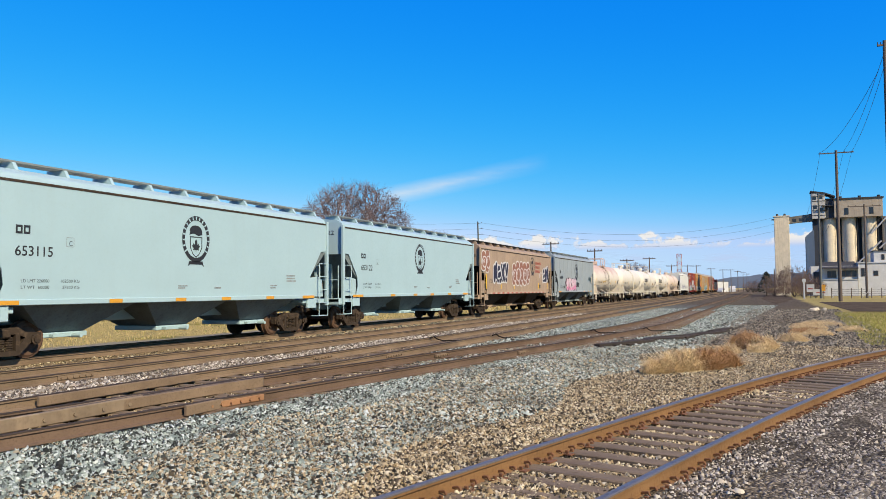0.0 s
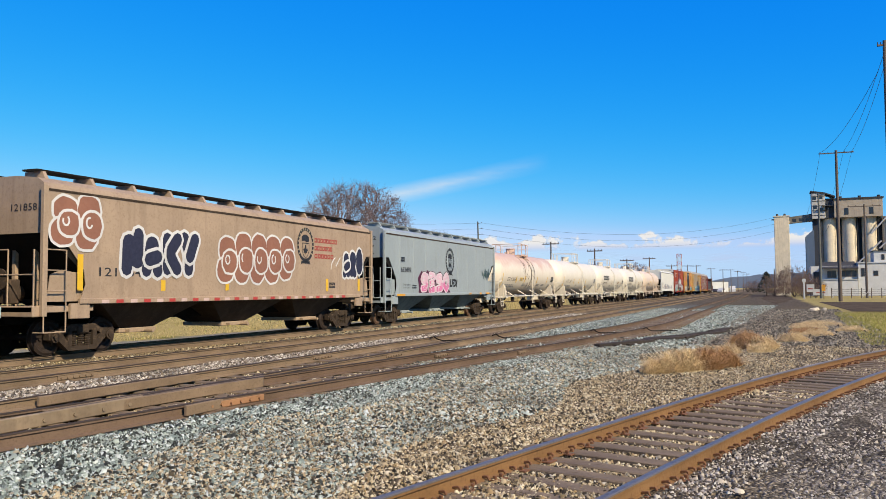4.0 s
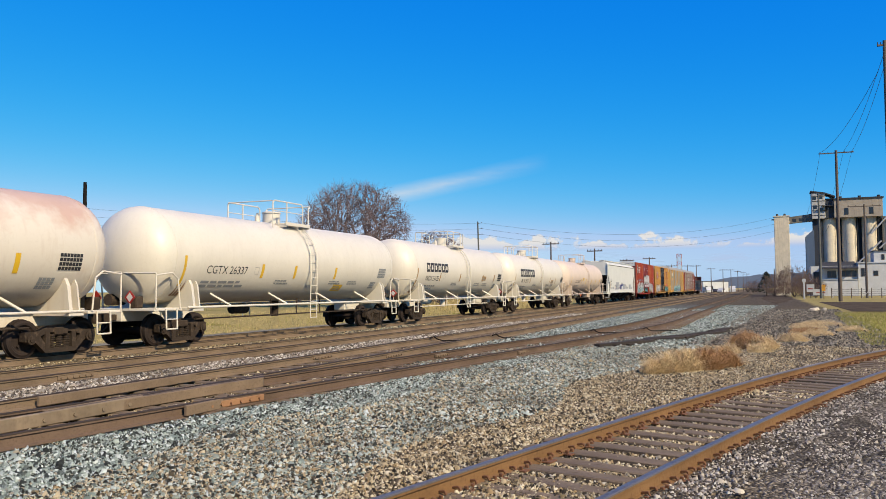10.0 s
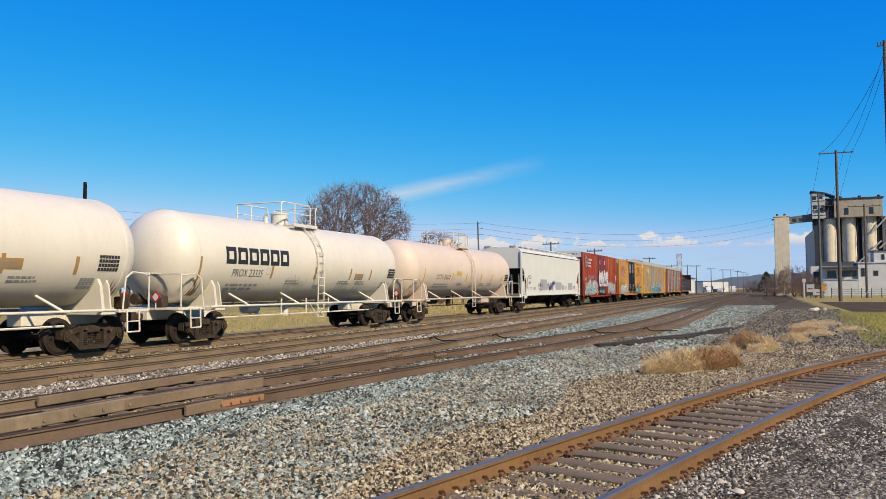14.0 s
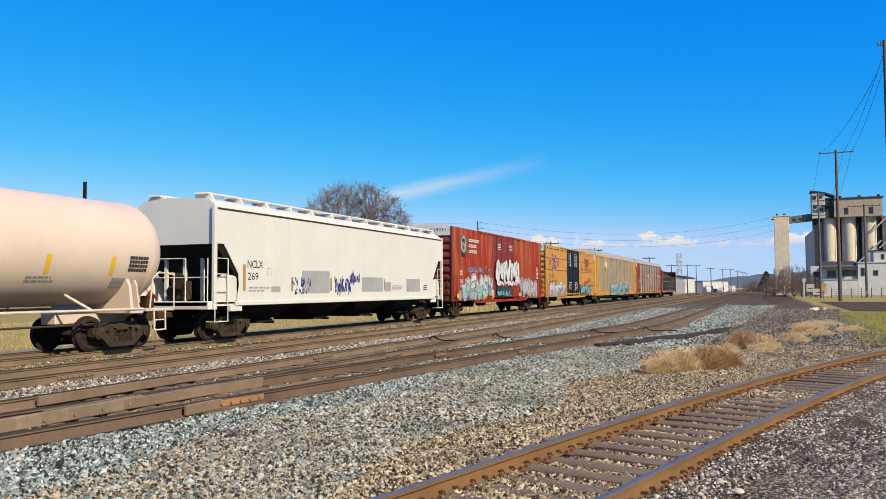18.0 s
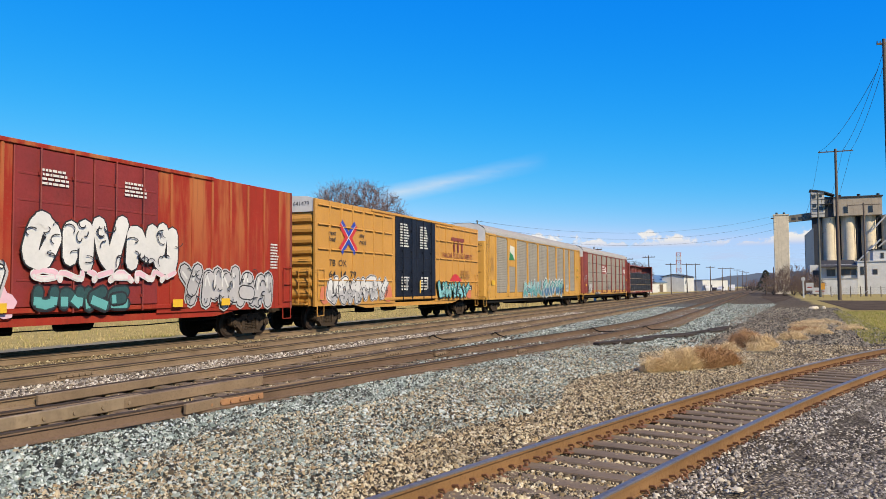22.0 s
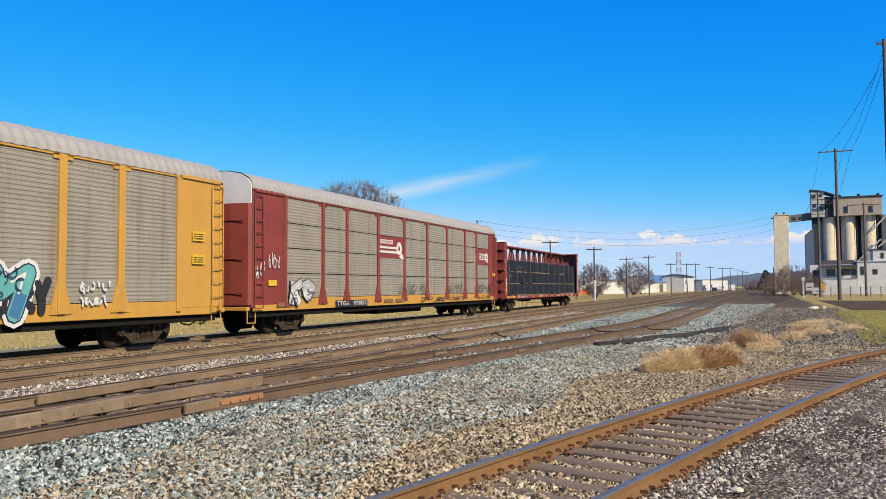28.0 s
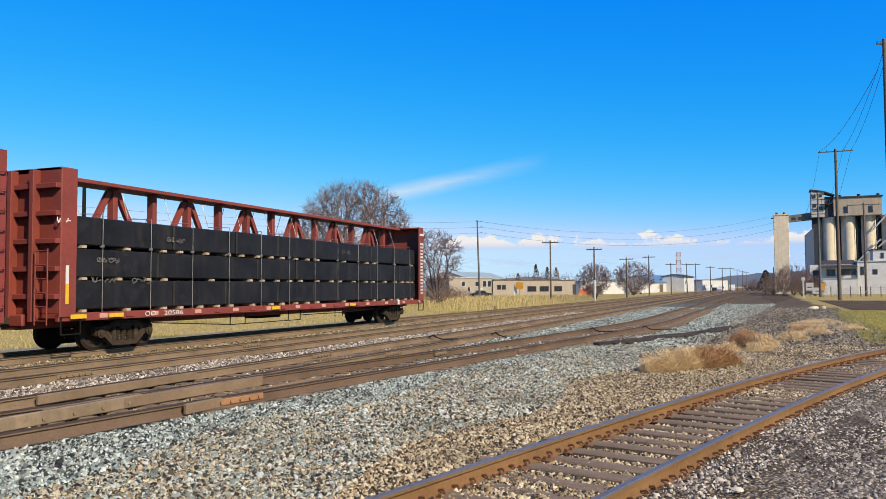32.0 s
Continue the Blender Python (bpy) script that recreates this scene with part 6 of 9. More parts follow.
# red boxcar
YB = -1.612
mark(box_a, plate(arc(0, 0, 0.50, 0.62, 0, 350, 36)), flat_mat("crest_silver", (0.46, 0.43, 0.38), 0.6), -7.58, 4.12, YB, name="crest_field", label="pale worn oval behind the crest")
emblem(box_a, -7.58, 4.12, ink_black, crest_gold, YB - 0.005, k=0.88)
scrawl(box_a, -7.0, -2.6, 2.5, 2.95, 9, flat_mat("spray_faint_blue", (0.22, 0.28, 0.38), 0.7), 62, 0.07, YB, label="faint blue sprayed scrawl")
for x, w, h, c in ((-7.9, 1.0, 0.9, spray_aqua), (-8.5, 0.8, 0.6, flat_mat("spray_mauve", (0.42, 0.25, 0.30), 0.7)), (-3.0, 0.8, 0.7, spray_pale_pink)):
    mark(box_a, plate(blob(random.Random(int(x * 10) + 300), w / 2, h / 2, w, h, 14, 0.3)), c, x, 0.98, YB + 0.002, name="spray_mist", label="patch of sprayed paint")
for k, wd in enumerate((1.75, 1.3, 1.4)):
    block_name(box_a, -6.72, 4.32 - k * 0.32, wd, 0.17, 8 - k, ink_white, YB, label="white company name as blocks")
block_name(box_a, -8.18, 2.38, 0.42, 0.25, 2, ink_white, YB)
write(box_a, "218", -8.23, 1.90, 0.58, 0.25, ink_white, YB, bold=0.01, shear=0.15)
write(box_a, "231", -7.40, 1.90, 0.56, 0.25, ink_white, YB, bold=0.01, shear=0.15)
small_print(box_a, -8.15, 1.68, 1.2, 0.16, 2, ink_white, YB, seed=61)
spray(box_a, -7.3, -2.5, 0.98, 2.42, 6, spray_silver, spray_black, spray_white, spray_aqua, 64, YB, "white and pale blue spray-painted letters", bold=0.4, fat=0.07, wild=0.17, lean=0.3, shine=spray_white)
spray(box_a, -2.1, 3.2, 2.0, 3.55, 5, spray_black, spray_black, spray_white, None, 65, -1.70, "white spray-painted letters with black outlines", bold=0.42, fat=0.0, wild=0.17, lean=0.2, shine=spray_white)
spray(box_a, -1.9, 3.0, 1.78, 2.15, 6, None, spray_white, spray_pale_pink, spray_white, 66, -1.70, "pink and white spray-painted letters")
spray(box_a, -1.8, 1.2, 1.05, 1.72, 4, spray_black, spray_black, spray_dark_teal, spray_teal, 67, -1.70, "dark teal spray-painted letters", bold=0.45, fat=0.02)
spray(box_a, 3.35, 8.0, 0.98, 2.40, 5, spray_silver, spray_black, spray_silver, None, 69, YB, "silver spray-painted letters", bold=0.44, fat=0.05, wild=0.17, lean=0.2, shine=spray_white)
for x in (-8.95, -4.6, -2.9, 2.9, 5.1):
    mark(box_a, rect(0.42, 0.22), tape_yellow, x, 1.09, -1.72, name="reflector_strip", label="yellow reflective patch")
for x in (-1.55, 1.1):
    small_print(box_a, x, 4.1, 0.8, 0.42, 4, ink_white, -1.64, seed=70)
small_print(box_a, 7.9, 2.3, 0.5, 0.9, 9, ink_white, YB, seed=71)

# yellow boxcar
for pts, w, m_, dy in (([(0.08, 1.16), (0.61, 0.68), (1.14, 1.16)], 0.19, x_blue, 0.0), ([(0.08, -0.06), (0.61, 0.42), (1.14, -0.06)], 0.19, x_blue, 0.0), ([(-0.06, 1.02), (0.46, 0.55), (-0.06, 0.08)], 0.21, x_red, 0.004), ([(1.28, 1.02), (0.76, 0.55), (1.28, 0.08)], 0.21, x_red, 0.004), ([(0.02, 1.08), (0.61, 0.55), (1.20, 1.08)], 0.035, ink_white, 0.008), ([(0.02, 0.02), (0.61, 0.55), (1.20, 0.02)], 0.035, ink_white, 0.008)):
    mark(box_b, stroke(G(), pts, w), m_, -7.34, 3.12, YB - dy, name="logo", label="crossed red and blue stripes with white lines")
write(box_b, "next\nload", -8.31, 3.46, 0.56, 0.40, ink_black, YB, bold=0.008, shear=0.1)
write(box_b, "any\nroad", -5.75, 3.46, 0.60, 0.42, ink_black, YB, bold=0.008, shear=0.1)
write(box_b, "TB  OX", -8.29, 2.49, 1.4, 0.25, ink_black, YB, bold=0.005)
write(box_b, "64  14  79", -8.28, 2.03, 2.2, 0.27, ink_black, YB, bold=0.005)
spray(box_b, -8.4, -3.2, 0.95, 2.12, 6, spray_silver, spray_black, spray_white, spray_silver, 81, YB, "white spray-painted letters with black outlines", bold=0.38, fat=0.04, wild=0.18, lean=0.3, shine=spray_white, soft=0)
spray(box_b, 2.85, 7.2, 0.98, 1.98, 5, spray_black, spray_black, spray_teal, spray_aqua, 83, -1.70, "teal spray-painted letters with black outlines", bold=0.38, fat=0.01, wild=0.18, lean=0.3, shine=spray_white, soft=0)
mark(box_b, plate([(0, 0), (0.5, 0.35), (0.9, 0.42), (1.3, 0.3), (1.9, 0.0)]), x_red, 4.6, 1.95, YB, name="spray_halo", label="red sprayed flourish")
for x in (-8.9, -3.3, 7.3):
    mark(box_b, plate(blob(random.Random(int(x * 10) + 200), 0.3, 0.3, 0.8, 0.7)), flat_mat("spray_salmon", (0.66, 0.2, 0.1)), x, 1.05, YB + 0.004, name="spray_halo", label="salmon spray mist")
maroon = flat_mat("logo_maroon", (0.26, 0.05, 0.03), 0.6)
for o in ([(0, 0.62), (1.98, 0.62), (1.98, 0.8), (0, 0.8)], [(0.32, 0), (0.54, 0), (0.54, 0.6), (0.32, 0.6)], [(0.92, 0.0), (1.14, 0.0), (1.14, 0.6), (0.92, 0.6)], [(1.52, 0.0), (1.74, 0.0), (1.74, 0.6), (1.52, 0.6)]):
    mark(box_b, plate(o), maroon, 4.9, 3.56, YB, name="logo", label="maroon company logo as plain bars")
write(box_b, "RAILCAR POOLING EXPERTS", 3.6, 3.22, 4.6, 0.27, maroon, YB)
for x in (-1.75, 0.55):
    small_print(box_b, x, 3.55, 1.0, 1.15, 9, ink_white, -1.64, seed=86)
    small_print(box_b, x + 0.1, 1.5, 0.9, 0.7, 5, ink_white, -1.64, seed=88)
for x in (-1.2, 1.3):
    g = rect(0.12, 0.5)
    mark(box_b, g, patch_grey, x, 1.55, -1.69, name="latch_plate", label="grey latch plate")
mark(box_b, rect(0.14, 0.62), tape_yellow, 0.35, 1.35, -1.70, name="tape", label="yellow reflective tape")
small_print(box_b, 6.3, 2.1, 1.5, 0.5, 6, flat_mat("faint_ochre", (0.40, 0.19, 0.04)), YB, seed=89)
mark(box_b, rect(0.8, 0.28), ink_black, 7.3, 1.45, YB, name="placard", label="dark notice plate")
small_print(box_b, 7.35, 1.48, 0.7, 0.2, 2, ink_white, YB - 0.004, seed=90)

# yellow autorack
YR = -1.555
mark(rack_a, rect(1.66, 1.88), rack_yellow, -8.73, 3.02, -1.50, name="sign_panel", label="yellow painted panel")
mark(rack_a, plate([(0, 0), (1.25, 0), (1.25, 0.9), (0.25, 1.0)]), flat_mat("logo_cream", (0.72, 0.70, 0.62)), -8.55, 3.45, -1.508, name="logo", label="cream and green logo as plain shapes")
mark(rack_a, plate([(0, 0), (1.25, 0), (0.75, 0.38), (0.15, 0.55)]), flat_mat("logo_green", (0.02, 0.22, 0.07)), -8.55, 3.45, -1.515, name="logo", label="cream and green logo as plain shapes")
spray(rack_a, -5.3, -0.5, 0.90, 2.15, 5, spray_white, spray_navy, spray_aqua, spray_teal, 91, YR, "pale blue spiky spray-painted letters", bold=0.32, wild=0.2, lean=0.4, fat=0.06, shine=spray_white, soft=0)
spray(rack_a, -0.2, 6.2, 0.86, 2.25, 6, spray_white, spray_navy, spray_teal, spray_blue, 93, YR, "teal, blue and white spray-painted letters", bold=0.36, wild=0.19, lean=0.35, fat=0.10, shine=spray_white, soft=0)
spray(rack_a, 5.6, 6.9, 1.0, 1.9, 3, None, spray_black, spray_black, None, 95, YR + 0.006, "black spray-painted blots")
scrawl(rack_a, 7.8, 8.85, 1.5, 1.82, 6, spray_white, 96, 0.05, YR)
scrawl(rack_a, 7.8, 8.7, 1.17, 1.46, 6, spray_white, 97, 0.05, YR)
write(rack_a, "987292", -4.9, 0.86, 1.2, 0.16, ink_white, -1.545, bold=0.005)
scrawl(rack_a, -12.6, -12.0, 2.3, 3.9, 8, tape_ochre, 98, 0.014, YR)
mark(rack_a, rect(0.6, 0.3), tape_yellow, -12.4, 1.75, YR, name="placard", label="yellow notice")
for z in (2.35, 3.05):
    mark(rack_a, rect(0.55, 0.3), tape_yellow, 12.0, z, YR, name="placard", label="yellow notice")
    small_print(rack_a, 12.05, z + 0.05, 0.45, 0.2, 3, ink_black, YR - 0.004, seed=99)

# red autorack
mark(rack_b, rect(2.6, 0.98), rack_red, -3.51, 2.98, -1.50, name="sign_panel", label="dark red painted panel")
mark(rack_b, rect(2.2, 0.98), rack_red, 9.5, 2.98, -1.50, name="sign_panel", label="dark red painted panel")
block_name(rack_b, -3.4, 3.62, 1.35, 0.18, 7, ink_white, -1.508, label="white company name as blocks")
for car_x, zz, k in ((-3.45, 2.95, 1.0), (9.95, 3.12, 0.66)):
    g = stroke(G(), [(0, 0.50 * k), (1.75 * k, 0.50 * k)], 0.10 * k)
    stroke(g, [(0, 0.30 * k), (1.85 * k, 0.30 * k)], 0.10 * k)
    ws = ring(2.05 * k, 0.5 * k, 0.12 * k, 0.42 * k if k < 1 else 0.3 * k, 1.0, 24)
    g.add(ws.v, ws.f)
    g.add(*(lambda p: (p.v, p.f))(plate([(2.05 * k, 0.12 * k), (2.3 * k, 0.02 * k), (2.62 * k, 0.0), (2.36 * k, 0.3 * k)])))
    mark(rack_b, g, ink_white, car_x, zz, -1.508, name="logo", label="white looped wheel logo as plain strokes")
block_name(rack_b, 10.0, 3.54, 1.0, 0.12, 12, ink_white, -1.508, label="white company name as blocks")
spray(rack_b, -10.75, -9.1, 0.95, 2.0, 2, None, spray_black, spray_silver, spray_white, 101, YR, "silver spray-painted letters", bold=0.4, wild=0.18, shine=spray_white, soft=0)
scrawl(rack_b, -12.1, -11.4, 2.15, 2.95, 5, spray_white, 102, 0.028, YR)
scrawl(rack_b, -12.85, -12.35, 1.9, 2.6, 4, spray_white, 103, 0.03, YR)
for x0, x1, sd in ((1.0, 4.4, 104), (4.8, 7.2, 105), (9.5, 11.9, 106)):
    scrawl(rack_b, x0 - 2.6 if sd == 104 else x0, x1 - 2.6 if sd == 104 else x1, 1.15, 1.95, 9, spray_black, sd, 0.035, YR)
    scrawl(rack_b, x0, x1, 0.85, 1.2, 6, spray_black, sd + 10, 0.035, -1.56)
mark(rack_b, rect(2.7, 0.26), ink_black, -7.4, 0.86, -1.535, name="number_board", label="black number board")
write(rack_b, "TTGX   973825", -7.3, 0.91, 2.5, 0.17, ink_white, -1.541, bold=0.006)
mark(rack_b, rect(0.5, 0.2), tape_yellow, -12.1, 1.7, YR, name="placard", label="yellow notice")
mark(rack_b, rect(0.5, 0.22), tape_yellow, 12.3, 2.3, YR, name="placard", label="yellow notice")
for x in (-11.5, -3.0, -1.8, 3.2, 5.6):
    mark(rack_b, rect(0.9, 0.16), rust_wash, x, 0.95, -1.533, name="rust_stain", label="rust stain on the sill")

# centre-beam flatcar
write(beam_a, "20586", -7.55, 0.87, 0.80, 0.13, ink_white, -1.545, bold=0.006)
write(beam_a, "OO", -8.3, 0.87, 0.42, 0.13, ink_white, -1.545, bold=0.006)
mark(beam_a, rect(0.22, 0.22), ink_white, 8.0, 0.84, -1.545, name="placard", label="white notice plate")
for x in (-10.85, -9.6, -2.2, 3.4):
    mark(beam_a, rect(0.5, 0.11), tape_yellow, x, 0.88, -1.545, name="reflector_strip", label="yellow reflective strip")
mark(beam_a, rect(0.10, 0.9), ink_white, -11.0, 1.3, -1.525, name="tape", label="white reflective tape")
mark(beam_a, rect(0.10, 0.5), tape_yellow, -11.0, 1.25, -1.528, name="tape", label="yellow reflective tape")
for x, z, sd in ((-7.25, 2.95, 111), (-9.85, 2.28, 112), (-10.0, 1.75, 113), (-8.6, 1.75, 114), (3.0, 3.0, 115)):
    scrawl(beam_a, x, x + 0.8, z, z + 0.2, 4, flat_mat("faint_chalk", (0.14, 0.13, 0.12), 0.8), sd, 0.025, -1.335)
small_print(beam_a, 10.72, 1.3, 0.36, 2.6, 16, ink_white, -1.528, seed=116)
mark(beam_a, rect(0.5, 0.1), ink_white, 10.66, 4.2, -1.528, name="small_print")
scrawl(beam_a, -11.3, -10.9, 3.2, 3.45, 2, ink_white, 117, 0.03, -1.528)


# ---- numbers on the car ends that face the oncoming view ----
def end_write(car, words, x, y, z, width, height, material):
    ob = write(car, words, 0, 0, width, height, material, y=0.0)
    ob.location, ob.rotation_euler = (x, y, z), (0, 0, radians(-90))


def end_print(car, x, y, z, w, h, rows, material, seed):
    ob = small_print(car, 0, 0, w, h, rows, material, 0.0, seed=seed)
    ob.location, ob.rotation_euler = (x, y, z), (0, 0, radians(-90))


end_write(box_b, "TBOX 641479", -9.275, 0.15, 4.78, 1.45, 0.17, ink_black)
end_write(box_a, "218231", -9.285, -0.3, 4.78, 0.9, 0.17, ink_black)
end_print(box_a, -9.33, 1.2, 3.2, 1.1, 0.3, 3, ink_white, 201)
end_write(hop_c, "121858", -8.40, -0.45, 3.55, 0.85, 0.17, ink_black)
end_write(hop_d, "652492", -7.75, -0.2, 3.85, 0.95, 0.17, ink_black)
end_print(hop_d, -7.75, -0.15, 3.12, 0.9, 0.6, 7, ink_black, 202)
end_write(hop_b, "653122", -7.69, -0.2, 3.85, 0.95, 0.17, ink_black)
end_write(rack_a, "987292", -13.68, -0.55, 4.18, 0.8, 0.14, ink_black)
# ---- sky backdrop: thin cloud far behind everything ----
def cloud_material():
    m = bpy.data.materials.new("thin_cloud")
    m.use_nodes = True
    nt = m.node_tree
    nt.nodes.clear()
    out = nt.nodes.new("ShaderNodeOutputMaterial")
    tr = nt.nodes.new("ShaderNodeBsdfTransparent")
    em = nt.nodes.new("ShaderNodeEmission")
    mx = nt.nodes.new("ShaderNodeMixShader")
    tc = nt.nodes.new("ShaderNodeTexCoord")
    sep = nt.nodes.new("ShaderNodeSeparateXYZ")
    nt.links.new(tc.outputs["Object"], sep.inputs[0])
    y, z = sep.outputs[1], sep.outputs[2]
    broad = noise_node(nt, 0.0050, 7, 0.58, (1, 1, 1.5))
    # a low line of small flat-based cumulus over the horizon
    puff = math_node(nt, "SUBTRACT", broad, math_node(nt, "MULTIPLY", math_node(nt, "SUBTRACT", z, 214.0), 0.0024))
    bank = math_node(nt, "MULTIPLY", ramp(nt, puff, 0.385, 0.43), ramp(nt, z, 200, 224))
    under = math_node(nt, "MULTIPLY", ramp(nt, z, 90, 130), ramp(nt, z, 205, 170))
    under = math_node(nt, "MULTIPLY", ramp(nt, noise_node(nt, 0.004, 6, 0.6, (1, 1, 6.0)), 0.48, 0.66), math_node(nt, "MULTIPLY", under, 0.6))
    bank = math_node(nt, "MAXIMUM", bank, under)
    haze = ramp(nt, z, 330, 0, 0.0, 0.10)
    # one long wisp, rising to the right
    line = math_node(nt, "ADD", z, math_node(nt, "MULTIPLY", y, 0.2237))
    wisp = math_node(nt, "MULTIPLY", ramp(nt, line, 868, 932), ramp(nt, line, 990, 928))
    wisp = math_node(nt, "MULTIPLY", wisp, math_node(nt, "MULTIPLY", ramp(nt, y, 1960, 1840), ramp(nt, y, 1050, 1650)))
    wisp = math_node(nt, "MULTIPLY", wisp, ramp(nt, noise_node(nt, 0.006, 5, 0.6, (1, 0.5, 3)), 0.3, 0.7, 0.25, 0.6))
    fac = math_node(nt, "MAXIMUM", math_node(nt, "MAXIMUM", bank, wisp), haze)
    col = mix(nt, ramp(nt, z, 205, 250), (0.60, 0.72, 1.0), (1.0, 0.98, 0.96))
    nt.links.new(col, em.inputs["Color"])
    em.inputs["Strength"].default_value = 0.85
    nt.links.new(fac, mx.inputs[0])
    nt.links.new(tr.outputs[0], mx.inputs[1])
    nt.links.new(em.outputs[0], mx.inputs[2])
    nt.links.new(mx.outputs[0], out.inputs["Surface"])
    return m


gg = G()
R_CLOUD = 4300.0
gg.grid([[(R_CLOUD * math.cos(radians(a)), R_CLOUD * math.sin(radians(a)), z) for z in (-20, 150, 400, 800, 1400)] for a in range(-40, 81, 4)])
clouds = thing("backdrop", "thin white cloud bank low over the horizon", "cloud", kind="structure", g=gg, material=cloud_material())

# the blue of distance haze is put into the hills' base colour
hill_mat = flat_mat("far_hills", (0.17, 0.22, 0.33), 1.0)
gg = G()
top, low = [], []
for i in range(90):
    a = radians(-14 + i * 0.6)
    h = 30 + 62 * max(0, noise.noise((i * 0.09, 2.0, 0))) + 12 * noise.noise((i * 0.5, 5, 0)) + 34 * math.exp(-((i - 23) / 5.0) ** 2)
    top.append((4000 * math.cos(a), 4000 * math.sin(a), h))
    low.append((4000 * math.cos(a), 4000 * math.sin(a), -20))
gg.grid([low, top])
thing("backdrop", "hills far beyond the yard, coloured with blue haze", "hill", kind="structure", g=gg, material=hill_mat)

# ---- buildings ----
wall_tan = paint("tan_render", (0.40, 0.345, 0.285), (0.25, 0.21, 0.17), 0.3, 0.85, streak=0.2, streak_col=(0.26, 0.21, 0.16))
wall_white = paint("white_siding", (0.68, 0.68, 0.66), (0.5, 0.49, 0.46), 0.25, 0.7, streak=0.15, streak_col=(0.42, 0.4, 0.36))
# near black: real metal parts, and shade on wall, leg tower and opening
dark_metal = paint("dark_metal_and_shade", (0.028, 0.033, 0.045), (0.06, 0.06, 0.06), 0.4, 0.7, var=0.2)
concrete = paint("silo_concrete", (0.82, 0.71, 0.52), (0.42, 0.36, 0.27), 0.5, 0.9, streak=0.4, streak_col=(0.4, 0.35, 0.28), fine=3)
roof_blue = paint("blue_roof", (0.14, 0.24, 0.36), rough=0.5)
roof_teal = paint("pale_roof", (0.34, 0.43, 0.44), rough=0.6)
roof_dark = paint("dark_roof", (0.04, 0.04, 0.045), rough=0.8)
blue_metal = paint("blue_metal_siding", (0.10, 0.15, 0.23), rough=0.6)
glass = flat_mat("window_glass", (0.03, 0.036, 0.045), 0.12)
frame_white = flat_mat("frame_white", (0.6, 0.6, 0.58), 0.6)
frame_brown = flat_mat("frame_brown", (0.13, 0.09, 0.06), 0.7)


def building(name, label, a, b, depth, h, wall, roof, windows=(), doors=(), gable=0.0, z0=-0.35, frame_mat=None, parapet=0.15):
    """House whose front runs from a to b on the ground and faces the camera's side."""
    a, b = Vector((*a, 0)), Vector((*b, 0))
    d = b - a
    n = d.length
    ob = thing(name, label, "building", Matrix.Translation((a.x, a.y, z0)) @ Matrix.Rotation(math.atan2(d.y, d.x), 4, "Z"))
    part("wall", G().box(0, n, 0, depth, 0, h), wall, ob, smooth=0)
    if gable:
        g = G().prism([(-0.4, h - 0.05), (depth / 2, h + gable), (depth + 0.4, h - 0.05), (depth + 0.4, h + 0.15), (depth / 2, h + gable + 0.2), (-0.4, h + 0.15)], -0.3, n + 0.3)
        part("roof", g, roof, ob, smooth=0)
        part("gable_wall", G().prism([(0.01, h), (depth / 2, h + gable), (depth - 0.01, h)], 0.02, n - 0.02), wall, ob, smooth=0)
    else:
        part("roof", G().box(-0.12, n + 0.12, -0.12, depth + 0.12, h, h + parapet), roof, ob, smooth=0)
    for u, w, z, hh in windows:
        f = part("window", G().box(u - 0.08, u + w + 0.08, -0.06, 0.0, z - 0.08, z + hh + 0.08), frame_mat or frame_white, ob, smooth=0)
        k = max(1, round(w / 1.2))
        for i in range(k):
            part("pane", G().box(u + i * w / k + 0.03, u + (i + 1) * w / k - 0.03, -0.075, -0.061, z, z + hh), glass, f, smooth=0)
    for u, w, hh, m_ in doors:
        part("door", G().bev(u, u + w, -0.05, 0.0, 0, hh, 0.02), m_, ob, smooth=0)
    return ob


building("warehouse", "low tan flat-roofed warehouse with brown-framed windows", (163, 54.1), (185, 41.05), 14, 3.55, wall_tan, frame_brown,
         [(1.2, 1.0, 1.6, 0.9), (2.6, 1.0, 1.6, 0.9), (10.2, 2.6, 1.1, 1.1), (14.0, 2.7, 1.1, 1.1), (18.6, 2.4, 1.1, 1.1)], [(6.0, 1.1, 2.2, frame_white), (24.6, 1.2, 2.6, roof_dark)], frame_mat=frame_brown)
building("house", "tan two-storey house with small white windows", (152.8, 60.15), (162.7, 54.3), 8, 4.0, wall_tan, frame_white,
         [(3.2, 0.9, 2.3, 1.0), (6.9, 0.9, 2.3, 1.0), (4.8, 0.7, 1.2, 0.9), (9.0, 1.0, 2.2, 1.2), (10.3, 1.0, 2.2, 1.2)], [(7.9, 1.0, 2.0, frame_white)])
building("shed", "long white shed with a pale grey-green roof", (290, 107.3), (330, 103.6), 16, 5.8, wall_white, roof_teal, [(6, 3, 3.5, 1.2), (14, 3, 3.5, 1.2)], gable=2.6)
building("shed", "white shed with a blue metal roof", (285, 35.0), (318, 28.6), 14, 3.4, wall_white, roof_blue, [(1.5, 1.2, 1.2, 1.2)], [(4.2, 4.0, 2.8, frame_brown)], gable=2.7)
building("house", "narrow white house beside the blue-roofed shed", (296, 26.4), (312, 24.3), 8, 5.4, wall_white, roof_dark, [(1.2, 0.9, 2.8, 1.2), (3.6, 0.9, 2.8, 1.2)], gable=0.9)
building("trailer", "white box trailer parked on grass", (250, 34.1), (258, 31.0), 2.6, 2.9, wall_white, wall_white, parapet=0.05)
